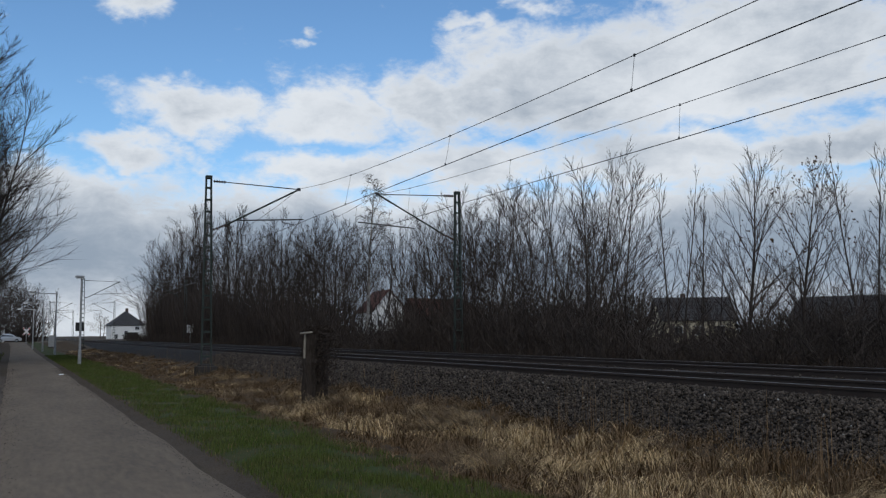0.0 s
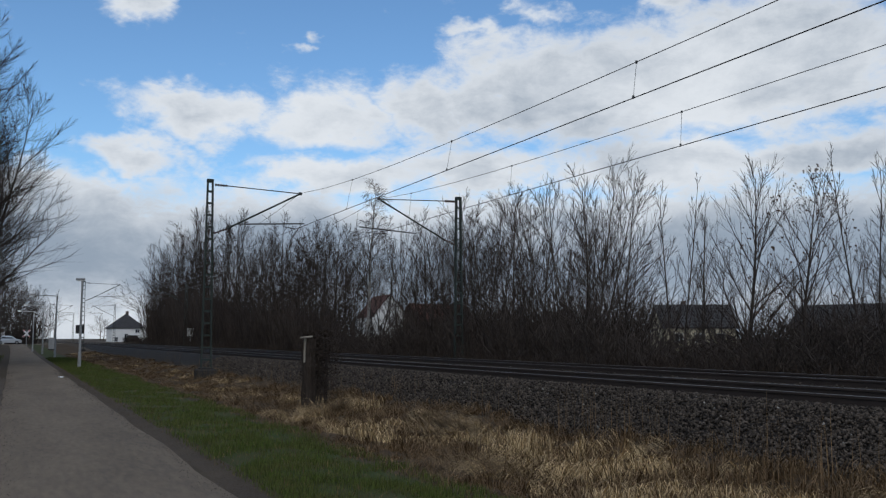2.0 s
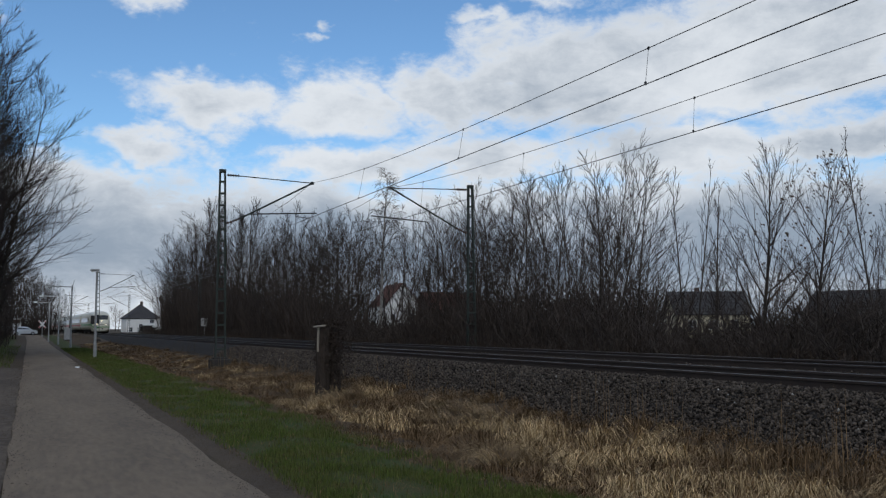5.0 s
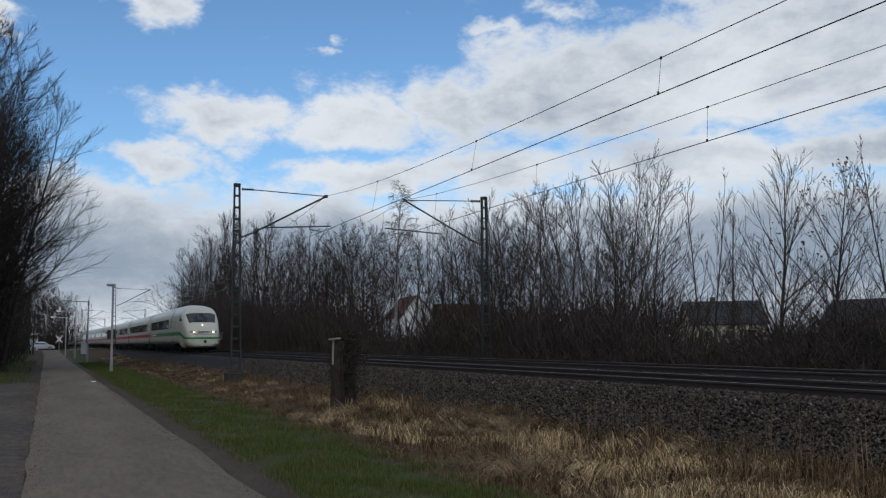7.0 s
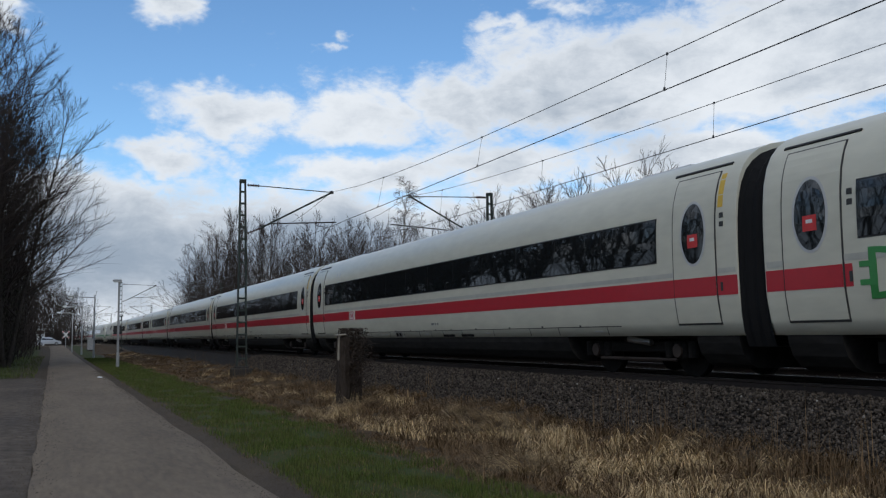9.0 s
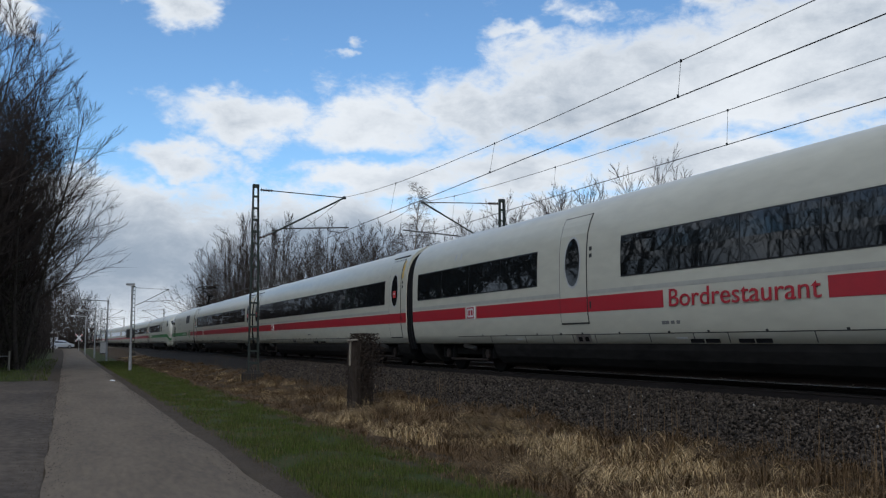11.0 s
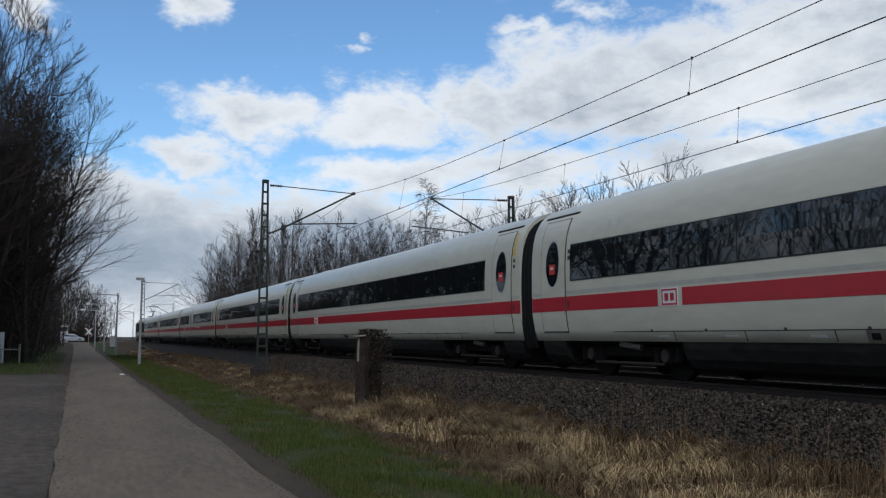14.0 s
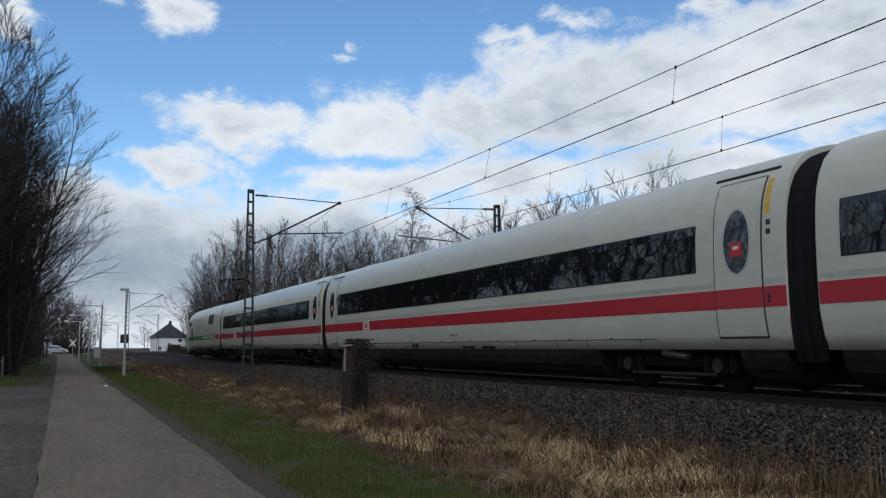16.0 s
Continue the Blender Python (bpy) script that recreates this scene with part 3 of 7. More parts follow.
def fixed(ob):
    """Even the winding of a mesh object."""
    bm = B()
    bm.from_mesh(ob.data)
    bmesh.ops.recalc_face_normals(bm, faces=bm.faces[:])
    bm.to_mesh(ob.data)
    bm.free()
    return ob


def soften(ob):
    """Smooth shading, but for the end walls."""
    for p in ob.data.polygons:
        p.use_smooth = len(p.vertices) == 4
    return ob


def oval(u, v):
    """Square to disc."""
    a, b = 2 * u - 1, 2 * v - 1
    return 0.5 + 0.5 * a * math.sqrt(1 - b * b / 2), 0.5 + 0.5 * b * math.sqrt(1 - a * a / 2)


def wear(sh, car, name, y0, y1, z0, z1, mat, side, out=0.006, label="", ny=2, nz=6, shape=None, smooth=True):
    v, f = sh.panel(y0, y1, z0, z1, side, out, ny, nz, shape)
    return fixed(mpart(name, v, f, M[mat], car, label, smooth=False))


def train_door(sh, car, yc, side, stripe="red", low=0.93, sign=True):
    d = wear(sh, car, "door", yc - 0.57, yc + 0.57, low - 0.035, 3.36, "seam", side, 0.011, "white door with an oval window", nz=24)
    wear(sh, d, "door_leaf", yc - 0.545, yc + 0.545, low, 3.34, "white", side, 0.016, nz=24)
    wear(sh, d, "stripe", yc - 0.545, yc + 0.545, 1.355, 1.66, stripe, side, 0.020, stripe + " stripe", nz=4)
    wear(sh, d, "window_ring", yc - 0.34, yc + 0.34, 1.85, 2.93, "grey", side, 0.020, "grey oval window surround", 9, 9, oval)
    win = wear(sh, d, "window", yc - 0.295, yc + 0.295, 1.895, 2.885, "tint", side, 0.024, "dark oval door window", 9, 9, oval)
    if sign:
        wear(sh, win, "notice", yc - 0.13, yc + 0.13, 2.16, 2.38, "sign_red", side, 0.028, "red notice behind the door window", nz=3)
        wear(sh, win, "notice_mark", yc - 0.06, yc + 0.06, 2.27, 2.32, "sign_white", side, 0.032, "white mark on the notice", nz=3)
    wear(sh, d, "handle", yc - 0.70, yc - 0.65, 1.42, 1.56, "seam", side, 0.014, "dark door button", nz=3)
    for z in (2.44, 2.58):
        wear(sh, d, "pictogram", yc - 0.75, yc - 0.66, z, z + 0.08, "seam", side, 0.008, "small dark pictogram plate", nz=3)
    return d


def window_band(sh, car, ya, yb, side):
    """Dark flush glazing, pane by pane, in a black band."""
    band = wear(sh, car, "window_band", ya, yb, 1.975, 2.765, "black", side, 0.005, "black glazing band", nz=7)
    n = max(1, round((yb - ya) / 1.85))
    w = (yb - ya) / n
    for k in range(n):
        wear(sh, band, "pane", ya + k * w + 0.012, ya + (k + 1) * w - 0.012, 2.0, 2.74, "tint", side, 0.011, "dark tinted pane" if not k else "", nz=7)


def logo(sh, car, yc, side):
    lg = wear(sh, car, "logo", yc - 0.25, yc + 0.25, 1.345, 1.67, "sign_white", side, 0.012, "small white plate with a red border", nz=4)
    for a, b, c, d in ((-0.23, 0.23, 1.365, 1.395), (-0.23, 0.23, 1.62, 1.65), (-0.23, -0.20, 1.395, 1.62), (0.20, 0.23, 1.395, 1.62), (-0.14, -0.03, 1.44, 1.575), (0.03, 0.14, 1.44, 1.575)):
        wear(sh, lg, "mark", yc + a, yc + b, c, d, "red", side, 0.016, nz=3)


def letters(car, text, y, z, size, mat, x, label, wide=1.0, yaw=-90, tilt=90):
    """Raised lettering on the near side of a car, built as a mesh."""
    cu = bpy.data.curves.new("lettering", "FONT")
    cu.body, cu.size, cu.extrude = text, size, 0.004
    tmp = bpy.data.objects.new("lettering", cu)
    me = bpy.data.meshes.new_from_object(tmp)
    bpy.data.objects.remove(tmp)
    me.materials.clear()
    me.materials.append(M[mat])
    me.transform(Matrix.Diagonal((wide, 1, 1, 1)))
    ob = new("lettering", me)
    ob.parent = car
    ob.matrix_basis = pose(x, y, z, tilt, 0, yaw)
    ob["label"] = label
    return ob


def bogie(car, yc):
    bg = empty("bogie")
    bg.parent = car
    bg.matrix_basis = pose(0, yc, 0)
    bm = B()
    for s in (-1, 1):
        box(bm, (s * 1.0, 0, 0.52), (0.14, 3.1, 0.2), bevel=0.03)
        box(bm, (s * 1.0, 0, 0.68), (0.2, 0.9, 0.22), bevel=0.04)
        for w in (-1.3, 1.3):
            box(bm, (s * 1.02, w, 0.46), (0.24, 0.34, 0.3), bevel=0.05)
    box(bm, (0, 0, 0.6), (1.9, 0.5, 0.22), bevel=0.04)
    # near-black: the shade under the car is part of this colour
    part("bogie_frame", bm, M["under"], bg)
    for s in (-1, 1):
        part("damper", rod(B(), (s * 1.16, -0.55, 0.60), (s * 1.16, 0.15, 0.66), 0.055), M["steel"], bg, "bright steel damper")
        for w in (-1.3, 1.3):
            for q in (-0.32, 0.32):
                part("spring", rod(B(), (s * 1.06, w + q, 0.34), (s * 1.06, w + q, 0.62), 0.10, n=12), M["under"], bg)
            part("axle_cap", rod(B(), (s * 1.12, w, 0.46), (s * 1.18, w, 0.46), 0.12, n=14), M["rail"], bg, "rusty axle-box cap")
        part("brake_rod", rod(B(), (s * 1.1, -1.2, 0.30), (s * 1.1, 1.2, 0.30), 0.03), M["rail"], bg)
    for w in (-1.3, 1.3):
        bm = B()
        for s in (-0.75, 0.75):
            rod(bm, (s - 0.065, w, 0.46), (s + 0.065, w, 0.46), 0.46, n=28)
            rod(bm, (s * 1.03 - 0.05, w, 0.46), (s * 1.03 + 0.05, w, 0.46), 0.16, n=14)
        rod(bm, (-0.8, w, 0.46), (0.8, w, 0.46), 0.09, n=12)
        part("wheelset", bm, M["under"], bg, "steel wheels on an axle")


def underside(sh, car, ya, yb, bogies):
    """Skirt, equipment boxes and service flaps below the white body."""
    cuts = sorted([(b - 2.1, b + 2.1) for b in bogies])
    y = ya
    for a, b in cuts + [(yb, yb)]:
        if a - y > 0.4:
            prof = [(1.35, 0.735), (1.33, 0.60), (1.26, 0.42), (1.12, 0.27), (0.95, 0.20)]
            ring = prof + [(-px, pz) for px, pz in reversed(prof)]
            n = len(ring)
            vs = [(px, q, pz) for q in (y + 0.03, a - 0.03) for px, pz in ring]
            fs = [(i, (i + 1) % n, n + (i + 1) % n, n + i) for i in range(n)] + [tuple(range(n)), tuple(range(2 * n - 1, n - 1, -1))]
            fixed(mpart("skirt", vs, fs, M["skirt"], car, "dirty dark grey underfloor skirt with the car's shade in its colour"))
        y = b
    # the underframe's colour carries the underfloor shade as well
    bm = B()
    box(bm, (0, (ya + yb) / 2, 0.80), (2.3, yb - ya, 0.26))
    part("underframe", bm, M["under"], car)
    for b in bogies:
        bogie(car, b)


def service_flaps(sh, car, ya, yb, rnd, side=-1):
    fl = wear(sh, car, "sill_line", ya, yb, 0.897, 0.912, "seam", side, 0.004, "dark seam above the sill flaps", nz=3)
    y = ya + 0.5
    while y < yb - 1.2:
        w = rnd.choice((0.9, 1.3, 1.9))
        wear(sh, fl, "flap_joint", y, y + 0.018, 0.74, 0.90, "seam", side, 0.005, nz=3)
        wear(sh, fl, "latch", y + w * 0.5, y + w * 0.5 + 0.05, 0.905, 0.945, "seam", side, 0.01, nz=3)
        if rnd.random() < 0.4:
            wear(sh, fl, "flap_label", y + 0.2, y + 0.5, 0.80, 0.83, "grey", side, 0.006, nz=3)
        y += w
    m = (ya + yb) / 2
    hatch = wear(sh, fl, "socket", m + 2.58, m + 3.15, 0.735, 0.895, "steel", side, 0.012, "open service hatch", nz=3)
    for q in (2.66, 2.92):
        wear(sh, hatch, "socket_hole", m + q, m + q + 0.15, 0.77, 0.86, "rubber", side, 0.018, nz=3)
    for q in (-1.03, -1.44, -2.27, -2.67):
        wear(sh, fl, "vent", m + q, m + q + 0.36, 0.735, 0.80, "rubber", side, 0.008, "dark slot vent", nz=3)


def end_bellows(car, y, label="black rubber gangway bellows"):
    """Rubber sleeve between two cars, in folds."""
    ring = [(h, -1) for h in PROFILE_H] + [(h, 1) for h in reversed(PROFILE_H[:-1])]
    vs, fs = [], []
    ys = [-0.31, -0.22, -0.12, 0.0, 0.12, 0.22, 0.31]
    for k, yy in enumerate(ys):
        sc = 0.965 if k % 2 else 0.985
        for h, s in ring:
            vs.append((s * float(np.interp(h, PROFILE_H, PROFILE_X)) * sc, y + yy, 0.55 + (h - 0.72) * 1.045 * sc))
    n = len(ring)
    fs = [(j * n + i, j * n + (i + 1) % n, (j + 1) * n + (i + 1) % n, (j + 1) * n + i) for j in range(len(ys) - 1) for i in range(n)]
    return fixed(mpart("bellows", vs, fs, M["rubber"], car, label))


def roof_boxes(sh, car, spots):
    for a, b in spots:
        bm = B()
        box(bm, (0, (a + b) / 2, 3.795), (1.1, b - a, 0.10), bevel=0.04)
        part("roof_cover", bm, M["grey"], car, "low grey equipment cover")


def drip_rail(sh, car, ya, yb):
    for s in (-1, 1):
        wear(sh, car, "drip_rail", ya, yb, 3.44, 3.475, "seam", s, 0.02, "thin dark gutter over the door", nz=3)


def passenger_car(kind):
    """A 26.4 m car; the front lies towards -y. kind: coach, restaurant, end_coach."""
    car = empty("train_car")
    sh = Shell(-12.9, 12.9)
    v, f = sh.skin()
    soften(fixed(mpart("body", v, f, M["white"], car, "white painted smooth car body")))
    rnd = random.Random(len(kind))
    mark = 8.47 if kind == "restaurant" else 7.5
    for side in (-1, 1):
        stripes = [(-12.88, mark - 0.37), (mark + 0.37, 12.88)]
        if kind == "restaurant":
            stripes = [(-12.88, -3.97), (-0.07, mark - 0.37), (mark + 0.37, 12.88)]
            bands, doors = [(-10.8, 1.27), (4.70, 12.45)], [-11.84, 3.09]
        elif kind == "end_coach":
            bands, doors = [(-10.8, 12.0)], [-11.84]
        else:
            bands, doors = [(-10.8, 11.1)], [-11.84, 11.86]
        for a, b in stripes:
            wear(sh, car, "stripe", a, b, 1.355, 1.66, "red", side, 0.006, "red stripe", nz=4)
        for a, b in bands:
            window_band(sh, car, a, b, side)
        for yd in doors:
            train_door(sh, car, yd, side, low=1.15 if yd == 3.09 else 0.93, sign=yd != 3.09)
            if abs(yd) > 8:
                drip_rail(sh, car, yd - 0.75, yd + 0.75)
        logo(sh, car, mark, side)
        wear(sh, car, "crease", -12.85, 12.85, 1.70, 1.78, "faded", side, 0.003, "faint grey body crease", nz=3)
        for q in (-0.49, -0.33, -0.17, -0.06):
            wear(sh, car, "number_bar", q, q + 0.1, 1.06, 1.12, "grey_dark", side, 0.004, "dark grey number bar", nz=3)
        wear(sh, car, "yellow_mark", -12.57, -12.45, 2.75, 3.3, "yellow", side, 0.005, "yellow vertical mark", nz=5)
        for q in (9.2, 9.55):
            wear(sh, car, "mark_bar", q, q + 0.1, 2.95, 3.12, "grey", side, 0.004, "pale grey pictogram bar", nz=4)
    if kind == "restaurant":
        letters(car, "Bordrestaurant", -0.22, 1.365, 0.44, "red", -1.518, "red word Bordrestaurant", 1.33)
    service_flaps(sh, car, -9.5, 9.5, rnd)
    underside(sh, car, -12.7, 12.7, (-9.5, 9.5))
    end_bellows(car, 13.2)
    roof_boxes(sh, car, [(-10.6, -9.0), (9.0, 10.6)])
    return car


def windscreen(sh, car, d0, d1, name="windscreen"):
    """Front glass wrapped over the nose."""
    sg = sh.nose

    def yy(d):
        return sh.y0 + d if sg < 0 else sh.y1 - d
    vs, fs = [], []
    nu, nd = 13, 5
    for layer in (0.012, -0.03):
        for j in range(nd):
            d = d0 + (d1 - d0) * j / (nd - 1)
            half = 1.14 - 0.14 * (1 - j / (nd - 1))
            for i in range(nu):
                x = (2 * i / (nu - 1) - 1) * half
                side = -1 if x < 0 else 1
                h = sh.h_for(yy(d), abs(x)) if abs(x) > 0.02 else 3.84
                p = sh.point(yy(d), h, side)
                vs.append(p + Vector((0, sg * 0.6, 0.8)) * layer)
    m = nu * nd
    for o in (0, m):
        fs += [(o + j * nu + i, o + j * nu + i + 1, o + (j + 1) * nu + i + 1, o + (j + 1) * nu + i) for j in range(nd - 1) for i in range(nu - 1)]
    rim = list(range(nu)) + [j * nu + nu - 1 for j in range(1, nd)] + [(nd - 1) * nu + i for i in range(nu - 2, -1, -1)] + [j * nu for j in range(nd - 2, 0, -1)]
    fs += [(a, b, b + m, a + m) for a, b in zip(rim, rim[1:] + rim[:1])]
    ob = fixed(mpart(name, vs, fs, M["tint"], car, "dark raked windscreen"))
    bm = B()
    for x0, x1 in ((-0.35, -0.62), (0.35, 0.05)):
        a = sh.point(yy(d0 - 0.02), 3.75, -1 if x0 < 0 else 1)
        b = sh.point(yy(d0 + (d1 - d0) * 0.7), 3.78, -1 if x1 < 0 else 1)
        rod(bm, (x0, a.y + sg * 0.05, a.z + 0.05), (x1, b.y + sg * 0.05, b.z + 0.05), 0.016)
    part("wiper", bm, M["black"], ob, "black wiper arms")


def nose_details(sh, car):
    sg = sh.nose

    def yy(d):
        return sh.y0 + d if sg < 0 else sh.y1 - d

    def front(x, z):
        """Place on the nose skin at that width and height."""
        best = None
        for k in range(320):
            d = k * 0.01
            t = float(np.interp(d, sh.s, sh.t))
            b = float(np.interp(d, sh.s, sh.b))
            if not b < z < t:
                continue
            p = sh.point(yy(d), sh.h_at(yy(d), z), 1)
            if p.x >= abs(x):
                return Vector((x, yy(d), z))
        return Vector((x, yy(0.6), z))
    windscreen(sh, car, 0.98, 1.88)
    for x in (-0.80, 0.80):
        p = front(x, 1.58)
        bm = B()
        box(bm, p - Vector((0, sg * 0.03, 0)), (0.46, 0.16, 0.22), Euler((0, 0, sg * (0.35 if x > 0 else -0.35) * -1)), 0.05)
        hl = part("headlight", bm, M["galv"], car, "headlamp housing")
        for k, mt in ((0.09, "lamp"), (-0.10, "glass")):
            q = p + Vector((math.copysign(k, -x) * -1 * -1, 0, 0))
            part("lens", rod(B(), q - Vector((0, sg * 0.02, 0)), q + Vector((0, sg * 0.10, 0)), 0.085, n=16), M[mt], hl, "lit warm headlamp lens" if mt == "lamp" else "dark second lens")
    p = front(0.0, 2.12)
    part("top_light", rod(B(), p - Vector((0, sg * 0.06, 0)), p + Vector((0, sg * 0.04, 0.02)), 0.042, n=14), M["lamp"], car, "small lit lamp below the windscreen")
    def band(name, z0, z1, half, mat, out, label):
        """A strip across the front at that height."""
        vs, fs = [], []
        n = 41
        for z in (z0, z1):
            for i in range(n):
                q = front((2 * i / (n - 1) - 1) * half, z)
                vs += [q + Vector((q.x * out, sg * (out + 0.004), 0)), q - Vector((q.x * 0.02, sg * 0.03, 0))]
        m = 2 * n
        for i in range(n - 1):
            k = 2 * i
            fs += [(k, k + 2, m + k + 2, m + k), (k + 1, m + k + 1, m + k + 3, k + 3), (k, k + 1, k + 3, k + 2), (m + k, m + k + 2, m + k + 3, m + k + 1)]
        fixed(mpart(name, vs, fs, M[mat], car, label))
    band("front_stripe", 1.04, 1.18, 1.245, "green", 0.014, "green stripe round the nose")
    band("cover_seam", 1.375, 1.39, 0.95, "seam", 0.008, "dark seam over the coupler cover")
    bm = B()
    for k, z in enumerate((1.50, 1.56, 1.62)):
        for x in (-0.3, 0.0, 0.3):
            q = front(x, z)
            box(bm, q + Vector((0, sg * 0.005, 0)), (0.27, 0.05, 0.03))
    part("grille", bm, M["black"], car, "black slotted grille")
    bm = B()
    q = front(0.0, 0.86)
    box(bm, q + Vector((0.1, sg * 0.02, 0)), (0.2, 0.16, 0.16), bevel=0.02)
    part("coupler_flap", bm, M["black"], car, "dark opening of the coupler")
    bm = B()
    yq = yy(2.0)
    box(bm, (0, yq, 0.34), (2.4, 2.4, 0.34), bevel=0.15)
    part("snowplough", bm, M["under"], car)


def slanted(dz0, y_tip, sg, z, lo):
    """Stripe edge that dips to the nose."""
    def f(y):
        d = abs(y - y_tip)
        q = min(1, max(0, (d - 0.5) / 2.5))
        return lo + (z - lo) * q * q * (3 - 2 * q)
    return f


def control_car():
    """Driving trailer: nose at y = -13.2, gangway at the rear."""
    car = empty("train_control_car")
    sh = Shell(-13.45, 12.9, -1)
    v, f = sh.skin()
    soften(fixed(mpart("body", v, f, M["white"], car, "white driving-trailer body with a rounded nose")))
    for side in (-1, 1):
        tip = -13.45
        wear(sh, car, "stripe", tip + 0.5, tip + 7.2, slanted(0, tip, -1, 1.355, 1.03), slanted(0, tip, -1, 1.66, 1.21), "green", side, 0.012, "green stripe dipping to the nose", ny=70, nz=4)
        wear(sh, car, "stripe", tip + 7.2, 9.03, 1.355, 1.66, "green", side, 0.004, "green stripe", nz=4)
        wear(sh, car, "stripe", 11.24, 12.88, 1.355, 1.66, "red", side, 0.004, "red stripe", nz=4)
        window_band(sh, car, -3.7, 11.12, side)
        train_door(sh, car, -5.42, side, "green", sign=False)
        train_door(sh, car, 11.94, side)
        drip_rail(sh, car, -6.15, -4.65)
        drip_rail(sh, car, 11.2, 12.65)
        logo(sh, car, 9.38, side)
        plug(sh, car, 10.90, side, 1)
        wear(sh, car, "crease", -8.0, 12.85, 1.70, 1.79, "faded", side, 0.007, "grey line above the stripe", nz=3)
        wear(sh, car, "cab_window", -11.3, -10.28, 2.46, 3.06, "tint", side, 0.012, "dark three-cornered cab side window", 5, 5, lambda u, v: (u * (1 - 0.82 * v) + 0.82 * v, v))
        wear(sh, car, "panel_seam", -12.85, -6.4, 0.865, 0.877, "seam", side, 0.006, ny=40, nz=2)
        wear(sh, car, "panel_seam", -12.40, -12.388, 0.45, 1.6, "seam", side, 0.006, nz=14)
        wear(sh, car, "door_mark", -4.77, -4.69, 1.25, 1.62, "red", side, 0.012, nz=3)
        wear(sh, car, "vent", -6.6, -6.0, 0.78, 0.9, "rubber", side, 0.012, nz=3)
        wear(sh, car, "number_bars", 0.4, 1.3, 1.06, 1.12, "grey", side, 0.004, nz=3)
        big_letters(sh, car, -7.85, side)
    letters(car, "Deutschlands schnellster Klimaschützer", 8.9, 1.475, 0.145, "sign_white", -1.522, "white slogan on the green stripe", 1.1)
    nose_details(sh, car)
    service_flaps(sh, car, -6.0, 9.5, random.Random(4))
    underside(sh, car, -10.2, 12.7, (-8.6, 9.5))
    end_bellows(car, 13.2)
    roof_boxes(sh, car, [(9.0, 10.6)])
    return car


def plug(sh, car, yc, side, way):
    """Green pictogram: a mains plug that ends the stripe. way: 1 when the prongs point to +y."""
    def o(a, b):
        return (yc + way * a, yc + way * b) if way > 0 else (yc + way * b, yc + way * a)

    def arc(u, v):
        r, a = 0.76 + 0.24 * u, (v - 0.5) * math.pi
        c = r * math.cos(a)
        return (1 - c if way > 0 else c), 0.5 + 0.5 * r * math.sin(a)
    pg = wear(sh, car, "plug_sign", *o(-1.02, -0.62), 1.355, 1.66, "green", side, 0.007, "green plug pictogram", nz=4)
    wear(sh, pg, "plug_arc", *o(-0.74, 0.0), 1.18, 1.85, "green", side, 0.009, "", 3, 17, arc)
    wear(sh, pg, "plug_side", *o(-0.06, 0.06), 1.18, 1.85, "green", side, 0.010, nz=5)
    for c in (1.36, 1.60):
        wear(sh, pg, "prong", *o(0.06, 0.22), c, c + 0.075, "green", side, 0.008, nz=3)


def big_letters(sh, car, y, side):
    """The pale grey class emblem on the flank, as plain slanted bars."""
    em = wear(sh, car, "emblem", y + 0.86, y + 1.06, 1.92, 2.98, "faded", side, 0.006, "pale grey emblem bars", 3, 5, lambda u, v: (u - 0.5 * v, v))
    for a in (0.02, -0.92):
        for c, d in ((1.92, 2.14), (2.34, 2.56), (2.76, 2.98)):
            wear(sh, em, "bar", y + a, y + a + 0.7, c, d, "faded", side, 0.006, "", 3, 4, lambda u, v, c=c: (u - 0.17 * (v * 0.21 + (c - 1.92) / 1.06), v))


